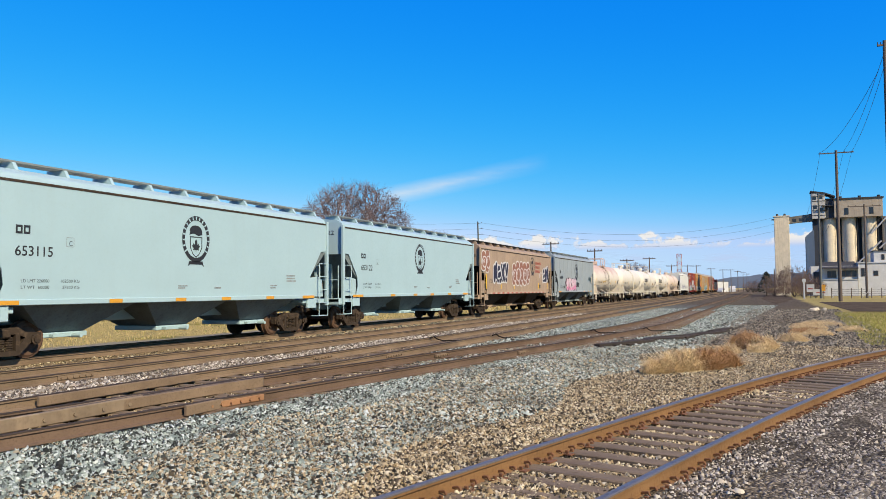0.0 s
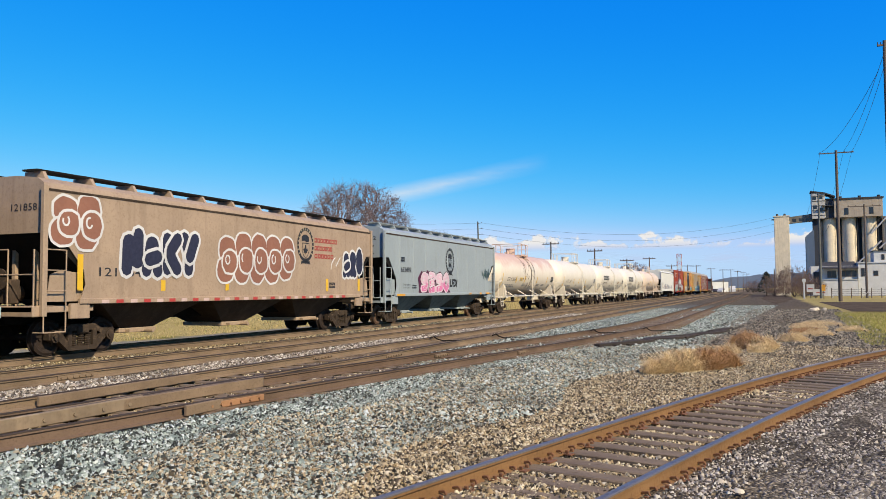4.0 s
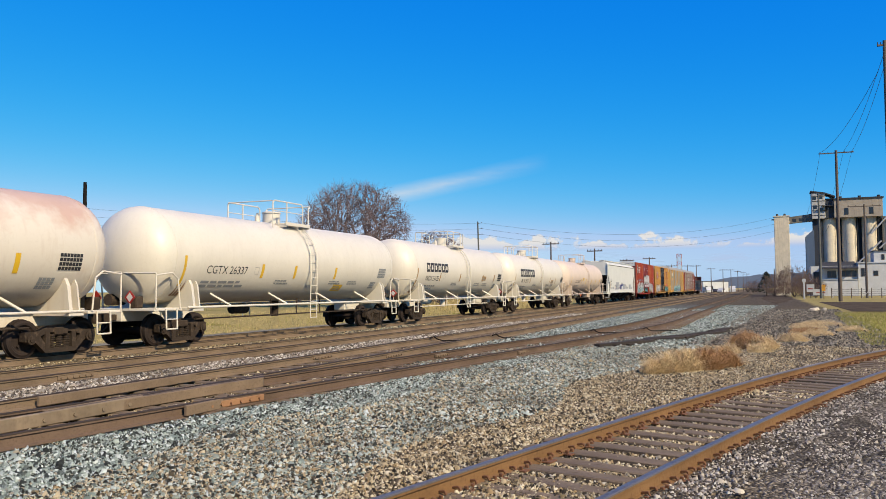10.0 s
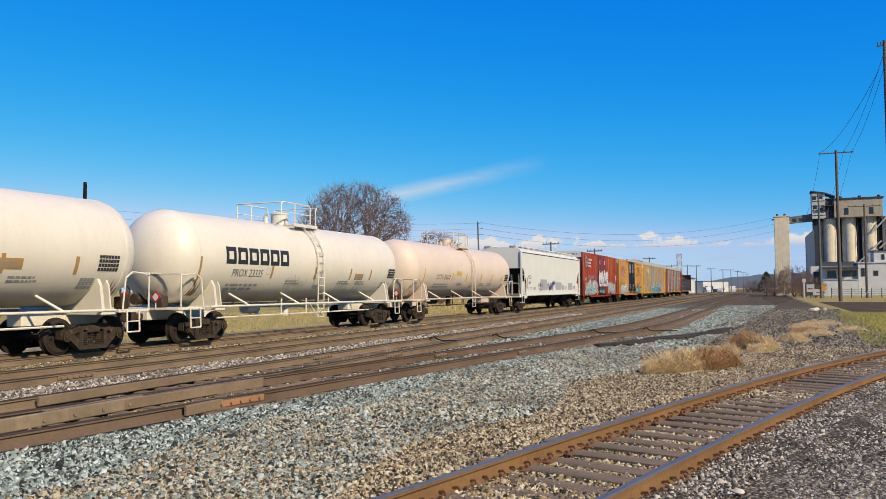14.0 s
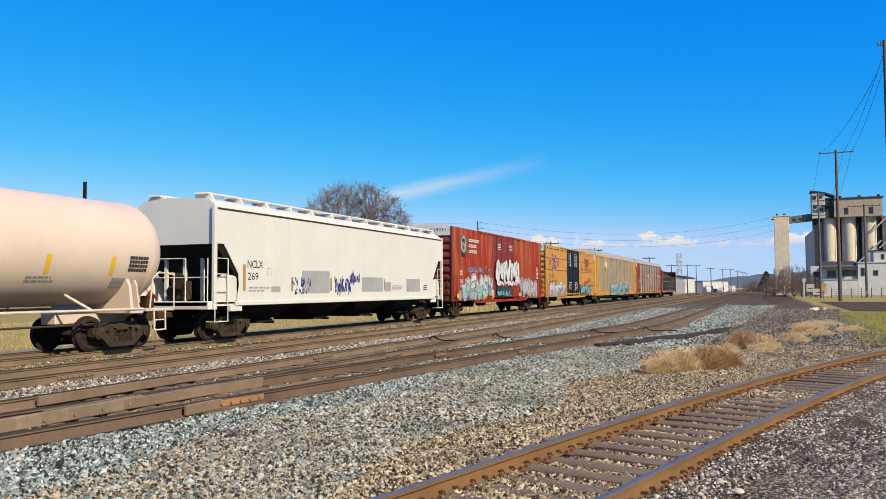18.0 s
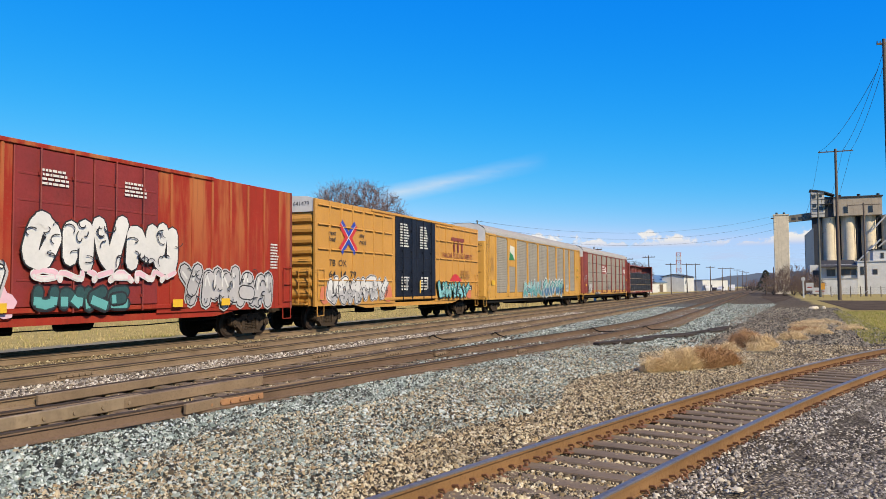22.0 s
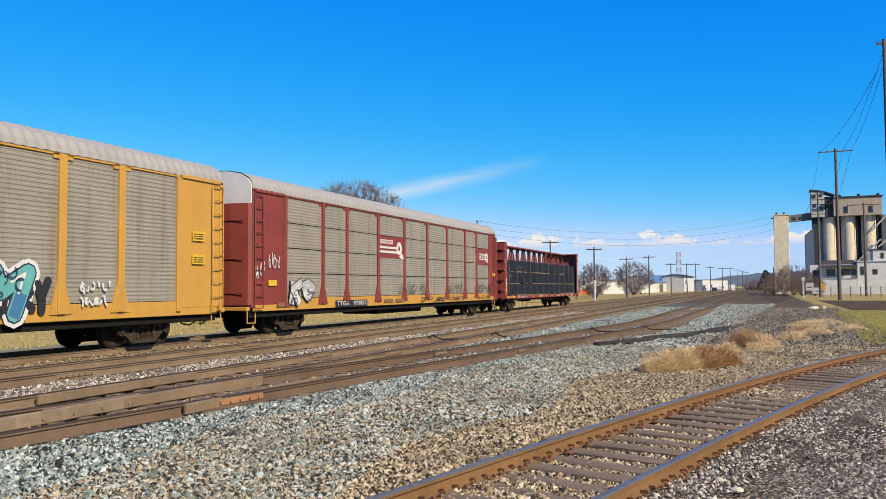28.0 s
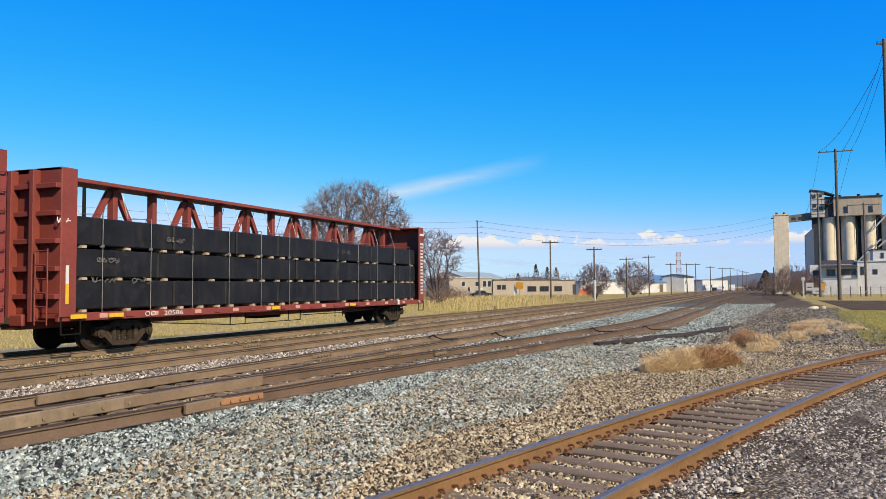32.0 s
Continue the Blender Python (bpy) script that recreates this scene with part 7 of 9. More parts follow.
building("warehouse", "pale warehouse with stacked roof vents far down the yard", (330, 22.5), (352, 14.0), 12, 4.4, wall_white, roof_dark, [(1.5, 2.2, 1.4, 1.2), (6.5, 2.2, 1.4, 1.2)], [(4.4, 1.3, 2.4, frame_brown)])
building("warehouse", "pale low warehouse behind a bare bush", (193, 41.5), (212, 34.0), 10, 3.4, wall_white, frame_brown, [(2.2, 2.0, 1.0, 1.2), (7.2, 2.0, 1.0, 1.2)], frame_mat=frame_brown)
# grain elevator
elev = thing("grain_elevator", "weathered concrete grain elevator with round silos", "grain elevator", pose(203, 0, -0.35))
tower = part("annex_tower", G().bev(-1.6, 1.6, -1.62, 1.62, 0, 18.4, 0.05), concrete, elev, at=(0, -4.05, 0), smooth=0)
part("tower_cap", G().box(-1.72, 1.72, -1.74, 1.74, 18.4, 18.65), concrete, tower, smooth=0)
part("bracket", G().box(-1.75, -1.6, 1.6, 2.2, 17.6, 17.9), dark_metal, tower, smooth=0)
for y in (0.9, -0.7):
    part("roof_vent", G().cyl((0, y, 18.65), (0, y, 19.2), 0.3, 0.22, seg=8), dark_metal, tower)
g = G().add([(-0.9, -5.6, 16.8), (0.9, -5.6, 16.8), (0.9, -5.6, 18.3), (-0.9, -5.6, 18.3), (-0.9, -10.9, 17.2), (0.9, -10.9, 17.2), (0.9, -10.9, 18.9), (-0.9, -10.9, 18.9)], [(0, 1, 2, 3), (7, 6, 5, 4), (0, 4, 5, 1), (1, 5, 6, 2), (2, 6, 7, 3), (3, 7, 4, 0)])
bridge = part("conveyor_gallery", g, paint("bridge_steel", (0.20, 0.185, 0.155), (0.06, 0.055, 0.05), 0.5, 0.8, var=0.3), elev, "enclosed bridge between the towers", smooth=0)
for k in range(3):
    part("window", G().box(-0.94, -0.9, -6.3 - k * 1.5, -7.2 - k * 1.5, 17.2 + k * 0.1, 17.8 + k * 0.1), glass, bridge, smooth=0)
# head house: pale sheet metal beside a solid dark block for the shaded opening
g = G().bev(-2.0, 2.2, -13.3, -10.5, 17.6, 23.6, 0.05)
head = part("head_house", g, paint("pale_sheet", (0.60, 0.58, 0.53), (0.28, 0.25, 0.2), 0.5, 0.6, streak=0.4, streak_col=(0.25, 0.2, 0.15), fine=4), elev, "pale sheet-metal head house", smooth=0)
part("head_opening", G().bev(-1.6, 2.2, -15.2, -13.3, 17.6, 22.2, 0.05), dark_metal, elev, "dark block for the shaded opening", smooth=0)
part("head_roof", G().prism([(-15.4, 22.4), (-13.2, 23.3), (-10.3, 23.8), (-10.3, 24.1), (-13.2, 23.6), (-15.4, 22.7)], -2.2, 2.4), dark_metal, elev, smooth=0)
for y, z in ((-11.1, 22.0), (-12.4, 22.2), (-11.2, 19.9), (-12.5, 19.2)):
    part("window", G().box(-2.06, -2.0, y - 0.4, y + 0.4, z, z + 0.8), glass, head, smooth=0)
for k in range(5):
    part("girt", G().box(-2.05, -2.0, -13.3, -10.5, 18.3 + k * 1.1, 18.42 + k * 1.1), dark_metal, head, smooth=0)
part("platform", G().box(-3.0, -1.6, -14.8, -12.6, 20.4, 20.55), dark_metal, elev, smooth=0)
for y in (-14.8, -13.7, -12.6):
    part("platform_post", G().cyl((-2.95, y, 20.5), (-2.95, y, 21.5), 0.05, seg=5), dark_metal, elev)
gallery = part("gallery", G().bev(-2.2, 2.5, -24.9, -15.1, 17.7, 21.8, 0.04), paint("gallery_concrete", (0.47, 0.40, 0.31), (0.22, 0.18, 0.13), 0.5, 0.9, streak=0.45, streak_col=(0.25, 0.2, 0.15), fine=3), elev, smooth=0)
part("gallery_roof", G().box(-2.4, 2.7, -25.1, -15.0, 21.8, 22.1), roof_dark, elev, smooth=0)
for y in (-17.6, -22.6):
    part("window", G().box(-2.26, -2.2, y - 0.42, y + 0.42, 18.3, 19.8), glass, gallery, smooth=0)
for y in (-16.6, -20.5, -24.4):
    part("roof_vent", G().cyl((0, y, 22.1), (0, y, 22.7), 0.28, 0.34, seg=8), roof_dark, elev)
for k in range(4):
    g = G().cyl((0.2, -14.1 - k * 4.1, 0), (0.2, -14.1 - k * 4.1, 17.75), 1.5, seg=30)
    for z in (5.9, 11.8):
        g.cyl((0.2, -14.1 - k * 4.1, z), (0.2, -14.1 - k * 4.1, z + 0.12), 1.53, seg=30)
    part("silo", g, concrete, elev, "round concrete silo", smooth=50)
for k in range(3):
    part("down_pipe", G().cyl((-1.0, -15.75 - k * 4.1, 5), (-1.0, -15.75 - k * 4.1, 17.7), 0.09, seg=6), dark_metal, elev)
# wall coloured near black to stand for shade in the gaps between silos
part("rear_wall", G().box(1.4, 2.2, -28.0, -11.0, 0, 17.7), dark_metal, elev, "wall behind the silos, darkened for the shaded gaps", smooth=0)
# tower also near black: its deep shade is in the colour
part("leg_tower", G().bev(-1.0, 1.4, -12.6, -10.7, 0, 17.9, 0.04), dark_metal, elev, "metal-clad leg tower, darkened for its shade", smooth=0)
g = G().prism([(-10.9, 0), (-9.15, 0), (-9.15, 13.7), (-10.9, 15.3)], -1.2, 3.0)
part("metal_leg_house", g, blue_metal, elev, "blue-grey metal clad leg house", smooth=0)
for a, b in (((-1.8, -19.6, 7.2), (-2.2, -24.4, 12.2)), ((-2.0, -22.4, 13.8), (-2.2, -26.0, 18.0)), ((-1.9, -24.0, 10.5), (-2.1, -27.0, 13.6))):
    part("spout_pipe", G().cyl(a, b, 0.17, seg=8), frame_white, elev)

mill = thing("mill_office", "white mill building with a dark lean-to roof below the silos", "building", pose(189, 0, -0.35))
part("wall", G().box(0, 8, -18.35, -9.3, 0, 6.4), wall_white, mill, smooth=0)
part("wall", G().box(-0.6, 7.5, -27.5, -18.35, 0, 6.9), wall_white, mill, smooth=0)
part("upper_wall", G().box(1.5, 7.4, -27.5, -21.6, 7.1, 9.4), wall_white, mill, smooth=0)
part("roof", G().prism([(-1.9, 5.75), (6, 7.3), (6, 7.5), (-1.9, 5.95)], -18.3, -11.3, "y"), roof_dark, mill, smooth=0)
part("roof", G().box(-0.8, 7.7, -27.7, -18.3, 6.9, 7.1), wall_white, mill, smooth=0)
part("upper_roof", G().box(1.3, 7.6, -27.7, -21.4, 9.4, 9.6), roof_dark, mill, smooth=0)
part("lean_to_wall", G().box(-1.7, 0, -18.2, -11.4, 0, 3.4), wall_white, mill, smooth=0)
part("lean_to_sill", G().box(-1.85, 0, -18.3, -11.3, 3.4, 3.55), frame_white, mill, smooth=0)
for y0, y1, z0, z1, x in ((-14.2, -12.5, 3.9, 5.4, -0.06), (-18.1, -15.0, 4.1, 5.4, -0.06), (-19.6, -18.9, 4.1, 5.9, -0.66), (-22.1, -21.2, 4.2, 5.3, -0.66), (-25.0, -24.2, 4.2, 5.3, -0.66), (-23.6, -23.0, 7.6, 8.8, 1.44)):
    f = part("window", G().box(x, x + 0.06, y0, y1, z0, z1), frame_brown, mill, smooth=0)
    k = max(1, round((y1 - y0) / 1.0))
    for i in range(k):
        part("pane", G().box(x - 0.02, x - 0.001, y0 + 0.06 + i * (y1 - y0) / k, y0 - 0.06 + (i + 1) * (y1 - y0) / k, z0 + 0.12, z1 - 0.12), glass, f, smooth=0)
part("door", G().box(-0.06, 0, -11.1, -9.8, 0, 5.2), roof_dark, mill, smooth=0)

# red and white lattice mast
red_steel = flat_mat("mast_red", (0.45, 0.2, 0.2), 0.7)
mast = thing("lattice_mast", "faded red and white lattice mast", "mast", pose(330, 31.4, -0.35))
for k in range(10):
    g = G()
    z0, z1 = k * 1.55, (k + 1) * 1.55
    for sx, sy in ((-1, -1), (1, -1), (1, 1), (-1, 1)):
        g.cyl((sx * 0.85, sy * 0.85, z0), (sx * 0.85, sy * 0.85, z1), 0.09, seg=5)
        ex, ey = (-sy, sx)
        g.cyl((sx * 0.85, sy * 0.85, z0), (ex * 0.85, ey * 0.85, z1), 0.06, seg=4)
        g.cyl((sx * 0.85, sy * 0.85, z1), (ex * 0.85, ey * 0.85, z1), 0.06, seg=4)
    part("mast_section", g, red_steel if k % 2 else frame_white, mast)

# ---- poles and wires ----
pole_wood = paint("pole_wood", (0.13, 0.10, 0.08), (0.05, 0.04, 0.03), 0.5, 0.9, streak=0.3, fine=8)
pole_teal = paint("pole_weathered", (0.12, 0.13, 0.12), (0.05, 0.05, 0.05), 0.5, 0.9, streak=0.3, fine=8)
wire_mat = flat_mat("wire_dark", (0.02, 0.02, 0.024), 0.6)


def utility_pole(label, x, y, h, r=0.14, arms=1, arm_w=1.3, lean=(0, 0), turn=0.0, mat_=None, white_foot=0.0, side_arms=False):
    ob = thing("utility_pole", label, "utility pole", pose(x, y, -0.4, lean[0], lean[1], turn), group="poles along the yard")
    part("pole", G().cyl((0, 0, 0), (0, 0, h), r, r * 0.62, seg=10), mat_ or pole_wood, ob)
    if white_foot:
        part("painted_foot", G().cyl((0, 0, 0), (0, 0, white_foot), r + 0.012, r + 0.01, seg=10), frame_white, ob)
    for k in range(arms):
        z = h - 0.35 - k * 1.0
        if side_arms:
            g = G().cyl((0, 0, z), (0, -0.75, z + 0.08), 0.035, seg=6)
            g.cyl((0, -0.75, z), (0, -0.75, z + 0.22), 0.06, seg=6)
            part("insulator_arm", g, mat_ or pole_wood, ob)
            continue
        arm = part("crossarm", G().bev(-0.055, 0.055, -arm_w, arm_w, z - 0.07, z + 0.07, 0.01), mat_ or pole_wood, ob, smooth=0)
        for s in (-0.92, -0.5, 0.5, 0.92):
            part("insulator", G().cyl((0, s * arm_w, z + 0.07), (0, s * arm_w, z + 0.24), 0.045, 0.03, seg=7), roof_dark, arm)
    return ob


def wire(label, p, q, sag, r=0.012):
    pts = []
    for i in range(17):
        t = i / 16
        v = Vector(p).lerp(Vector(q), t)
        v.z -= 4 * sag * t * (1 - t)
        pts.append(v)
    g = G().grid([[(p.x, p.y + r * math.cos(a), p.z + r * math.sin(a)) for a in (0.8, 2.4, 3.9, 5.5, 0.8)] for p in pts])
    return thing("overhead_wire", label, "wire", g=g, material=wire_mat, group="overhead wires")


utility_pole("tall dark timber pole with a crossarm by the grain elevator", 116.9, -9.22, 20.1, 0.25, 1, 2.1, (0, -0.3), 0)
utility_pole("tall dark timber pole beside the dirt road", 66.2, -8.68, 20.2, 0.2, 1, 0.5, (0, 0), 10)
utility_pole("green-grey pole near the grain elevator", 147.3, -8.74, 17.6, 0.22, 1, 1.0, mat_=pole_teal)
utility_pole("timber pole with a crossarm before the silos", 153.9, -16.24, 16.2, 0.22, 1, 2.6)
utility_pole("leaning slender pole with side insulators beyond the tracks", 132.7, 46.5, 14.0, 0.2, 3, 1.0, (-1.5, 0), 0, pole_teal, side_arms=True)
utility_pole("timber pole with a crossarm beyond the tracks", 119.0, 30.2, 9.2, 0.16, 1, 1.3)
utility_pole("timber pole with a white painted foot", 113.4, 22.4, 7.7, 0.15, 1, 1.1, white_foot=3.0)
for x, y, h in ((144.6, 22.8, 7.3), (161.7, 21.1, 8.2), (196.3, 20.5, 7.6), (214.0, 18.4, 8.0), (227.2, 17.2, 8.3), (245.9, 14.5, 7.9), (270, 12.3, 8.0), (300, 11.0, 8.6), (330, 9.6, 8.6), (370, 8.6, 8.8), (420, 8.0, 9.0)):
    utility_pole("timber pole with a crossarm along the yard", x, y, h, 0.15, 1, 1.2)
utility_pole("dark pole behind the passing train", 70.6, 73.8, 14.9, 0.32, 0, mat_=black_steel)
utility_pole("tan pole beside the shrubs by the dirt road", 186.0, -2.0, 6.0, 0.16, 0)

for s in (-1.9, -0.9, 1.9):
    wire("dark overhead wire between tall poles", (116.9, -9.22 + s, 19.5), (66.2, -8.68 + s * 0.25, 19.7 if s < 1 else 17.5), 0.9, 0.02)
    wire("dark overhead wire running down to the silos", (116.9, -9.22 + s, 19.5), (200, -10.4 + s, 15 + s), 2.0, 0.02)
for k in range(3):
    wire("long dark wire across the yard", (132.7, 46.0, 13.3 - k * 1.0), (200.5, -3.0, 18.0 - k * 1.6), 3.0, 0.022)
    wire("dark wire from the tall pole to the elevator", (132.7, 46.0, 13.3 - k * 1.0), (60.0, 90.0, 13.3 - k), 1.5, 0.018)

# ---- dirt road and roadside things ----
dirt_road = paint("dark_dirt", (0.125, 0.098, 0.074), (0.06, 0.048, 0.038), 0.5, 0.95, fine=3, var=0.3, relief=0.4, sheen=0.0)
g = G()
rows_ = []
for i in range(26):
    x = 96 + i * 4.6
    c = -1.2 + 0.0 * i
    k = min(1.0, (i + 0.05) / 9)
    rows_.append([(x, c - 3.0 * k + 0.4 * noise.noise((i * 0.4, 1, 0)), GROUND_Z - 0.082), (x, c, GROUND_Z - 0.062), (x, c + 1.6 * k + 0.5 * noise.noise((i * 0.4, 7, 0)), GROUND_Z - 0.082)])
g.grid(rows_)
thing("road", "dark dirt road beside the yard", "road", kind="structure", g=g, material=dirt_road)
g = G()
rows_ = []
for i in range(24):
    y = -66 + i * 2.6
    x = 84 + 4 * math.sin(i * 0.25)
    rows_.append([(x - 13 + 2.0 * noise.noise((i * 0.5, 1, 4)), y, GROUND_Z - 0.078), (x + 30 + 2.0 * noise.noise((i * 0.5, 8, 4)), y, GROUND_Z - 0.078)])
g.grid(rows_)
thing("road", "dark dirt road crossing towards the elevator", "road", kind="structure", g=g, material=dirt_road)

sign = thing("crossing_sign", "white post with a small square plate", "sign", pose(140.4, -5.86, -0.35))
part("post", G().bev(-0.12, 0.12, -0.12, 0.12, 0, 3.3, 0.02), frame_white, sign, smooth=0)
part("plate", G().bev(-0.16, -0.12, -0.28, 0.28, 2.75, 3.25, 0.01), frame_white, sign, smooth=0)
for x, y, w, h, z, m_, lab in ((150, -7.25, 1.2, 1.3, 1.1, frame_white, "white square sign on a post"), (153, -9.0, 2.4, 1.1, 0.5, frame_white, "white wide sign board on posts"), (140.0, -8.66, 0.55, 1.0, 1.3, stripe_yellow, "yellow hazard sign on a post"), (168, 49.6, 1.6, 1.4, 1.7, stripe_yellow, "yellow diamond warning sign on a post")):
    sg = thing("sign", lab, "sign", pose(x, y, -0.35))
    part("board", G().bev(-0.03, 0.03, -w / 2, w / 2, z, z + h, 0.01), m_, sg, smooth=0)
    part("post", G().box(0.03, 0.11, -0.05, 0.05, 0, z + h - 0.1), pole_wood, sg, smooth=0)
    if m_ is frame_white:
        part("marking", G().box(-0.035, -0.031, -w * 0.3, w * 0.3, z + h * 0.35, z + h * 0.5), flat_mat("sign_red", (0.4, 0.05, 0.04)), sg, smooth=0)

fence = thing("wire_fence", "grey wire fence with timber posts before the mill", "fence")
for k in range(12):
    y = -10.5 - k * 1.5
    part("post", G().cyl((150, y, -0.4), (150, y, 1.4), 0.07, seg=7), pole_wood, fence)
    if k % 3 == 1:
        part("brace", G().cyl((150, y, 1.3), (150, y + 1.4, -0.2), 0.05, seg=6), frame_white, fence)
for z in (0.1, 0.45, 0.8, 1.15):
    part("strand", G().cyl((150, -10.5, z), (150, -27, z), 0.018, seg=4), wire_mat, fence)

g = G()
rn = random.Random(3)
for k in range(9):
    x, y = 71 + rn.uniform(-1.5, 1.5), -3.9 + rn.uniform(-0.5, 0.5)
    g.bev(x - 0.15, x + 0.15, y - 0.15, y + 0.12, -0.34, -0.15 + rn.uniform(0, 0.1), 0.06)
thing("rubble", "pale broken concrete lumps on the gravel", "rubble", g=g, material=concrete)

tarp = thing("tarp", "bright orange tarpaulin over a heap beside the warehouse", "tarpaulin", g=G().add([(164, 36.2, -0.35), (164, 32.6, -0.35), (167, 32.4, -0.35), (167, 36.4, -0.35), (164.8, 35.2, 1.3), (164.9, 33.2, 1.0), (166.3, 33.3, 1.1), (166.2, 35.4, 1.4)], [(3, 2, 1, 0), (4, 5, 6, 7), (0, 1, 5, 4), (1, 2, 6, 5), (2, 3, 7, 6), (3, 0, 4, 7)]), material=flat_mat("tarp_orange", (0.7, 0.14, 0.02), 0.6))


# ---- parked car by the house ----
car_dark = flat_mat("car_dark_paint", (0.03, 0.028, 0.032), 0.25)
pc = thing("car", "dark parked sedan beside the tan house", "car", pose(150, 52.5, -0.3, 0, 0, -60))
g = G().prism([(-2.2, 0.35), (-2.2, 0.8), (-1.2, 0.9), (-0.7, 1.38), (0.7, 1.38), (1.3, 0.92), (2.15, 0.8), (2.2, 0.35)], -0.85, 0.85, "y")
part("body", g, car_dark, pc, smooth=0)
for sx in (-1.35, 1.35):
    for sy in (-0.8, 0.8):
        part("wheel", G().cyl((sx, sy - 0.1, 0.33), (sx, sy + 0.1, 0.33), 0.33, seg=14), black_steel, pc)
for s in (-1, 1):
    part("side_window", G().prism([(-0.95, 0.95), (-0.6, 1.32), (0.6, 1.32), (1.05, 0.95)], s * 0.853, s * 0.86, "y"), glass, pc, smooth=0)
van_white = flat_mat("van_white", (0.72, 0.72, 0.70), 0.4)


def parked_van(label, x, y, turn, length, height, paint_mat):
    """A van or pickup a long way off: body with sloped nose, windows and wheels."""
    ob = thing("van", label, "van", pose(x, y, -0.35, 0, 0, turn))
    h = length / 2
    g = G().prism([(-h, 0.35), (-h, height), (h * 0.45, height), (h * 0.68, height * 0.62), (h, height * 0.52), (h, 0.35)], -0.95, 0.95, "y")
    part("body", g, paint_mat, ob, smooth=0)
    for s in (-1, 1):
        part("side_window", G().prism([(h * 0.1, height * 0.60), (h * 0.1, height * 0.88), (h * 0.42, height * 0.88), (h * 0.62, height * 0.60)], s * 0.953, s * 0.965, "y"), glass, ob, smooth=0)
        for k in (-0.6, 0.62):
            part("wheel", G().cyl((k * h, s * 0.85 - 0.1, 0.35), (k * h, s * 0.85 + 0.1, 0.35), 0.36, seg=12), black_steel, ob)
    return ob


for x, y, turn, length, height, m_, lab in ((318, 20.2, 200, 5.6, 2.3, van_white, "white van parked far down the yard"), (322, 15.0, 160, 5.2, 1.9, van_white, "white pickup parked far down the yard"), (330, 11.6, 185, 6.4, 2.6, van_white, "white box van parked far down the yard"), (326, 18.0, 190, 4.6, 1.5, car_dark, "dark car parked far down the yard"), (205, 30.5, 150, 5.4, 2.2, van_white, "white van parked beside a bare bush")):
    parked_van(lab, x, y, turn, length, height, m_)
# ---- trees and shrubs ----
bark = paint("bark_grey", (0.11, 0.085, 0.07), (0.05, 0.04, 0.035), 0.5, 0.95, fine=12)
twig = paint("twig_brown", (0.22, 0.155, 0.145), (0.11, 0.075, 0.068), 0.4, 0.95, fine=5)
twig_red = paint("twig_reddish", (0.25, 0.165, 0.12), (0.1, 0.06, 0.05), 0.4, 0.95, fine=5)
needle = paint("evergreen", (0.05, 0.055, 0.03), (0.025, 0.03, 0.02), 0.5, 0.95, fine=5)


def bare_tree(label, x, y, h, spread, seed, stems=5, tips=300, name="bare_tree", mat_=None, z=-0.35, thick=0.16, sprigs=5):
    """Leafless tree: limbs divide again and again towards tips that fill a rounded crown, each tip with a spray of fine twigs."""
    rn = np.random.default_rng(seed)
    ob = thing(name, label, "tree" if name == "bare_tree" else "shrub", pose(x, y, z))
    trunk, crown = G(), G()
    w = h * spread
    pts = []
    while len(pts) < tips:
        p = rn.uniform(-1, 1, 3)
        q = (p ** 2).sum()
        if 0.10 < q < 1.0 and rn.random() < 0.3 + 0.7 * q:
            k = 1.0 if p[2] > 0 else 1.0 - 0.35 * p[2] ** 2
            pts.append((p[0] * w * k * rn.uniform(0.9, 1.06), p[1] * w * k, h * (0.60 + 0.40 * p[2] * (0.92 if p[2] > 0 else 1.0)) if name == "bare_tree" else h * (0.52 + 0.48 * p[2])))

    def limb(p, ends, level):
        n = len(ends)
        r = max(0.011, thick * (n / tips * stems) ** 0.46)
        mid = ends.mean(axis=0)
        if n <= 2:
            for e in ends:
                crown.cyl(tuple(p), tuple(e), r, 0.008, seg=3, caps=False)
                d = Vector(e - p)
                d = d.normalized() if d.length else Vector((0, 0, 1))
                for _ in range(sprigs):
                    s = Vector(p).lerp(Vector(e), rn.uniform(0.35, 1.0))
                    t = (d + Vector(rn.uniform(-0.9, 0.9, 3)) + Vector((0, 0, 0.25))).normalized() * h * rn.uniform(0.03, 0.075)
                    crown.cyl(tuple(s), tuple(s + t), 0.013, 0.008, seg=3, caps=False)
            return
        q = p + (mid - p) * (0.42 if level else 0.30) + rn.normal(0, 0.022, 3) * h * (1 if level else 0.3)
        (trunk if n > tips * 0.06 else crown).cyl(tuple(p), tuple(q), r, r * 0.8, seg=7 if n > tips * 0.06 else 4, caps=False)
        c = ends[rn.permutation(n)[:2]]
        for _ in range(4):
            near = ((ends[:, None] - c[None]) ** 2).sum(2).argmin(1)
            c = np.array([ends[near == k].mean(axis=0) if (near == k).any() else c[k] for k in range(2)])
        for k in range(2):
            if (near == k).any():
                limb(q, ends[near == k], level + 1)

    ends = np.array(pts)
    turn = ((np.arctan2(ends[:, 1], ends[:, 0]) + math.pi) / (2 * math.pi) * stems).astype(int) % stems
    for k in range(stems):
        if (turn == k).sum() > 2:
            limb(np.array((0.12 * math.cos(k * 2.4), 0.12 * math.sin(k * 2.4), 0.0)), ends[turn == k], 0)
    part("trunk", trunk, bark, ob)
    part("crown", crown, mat_ or twig, ob, "bare twigs", smooth=0)
    return ob


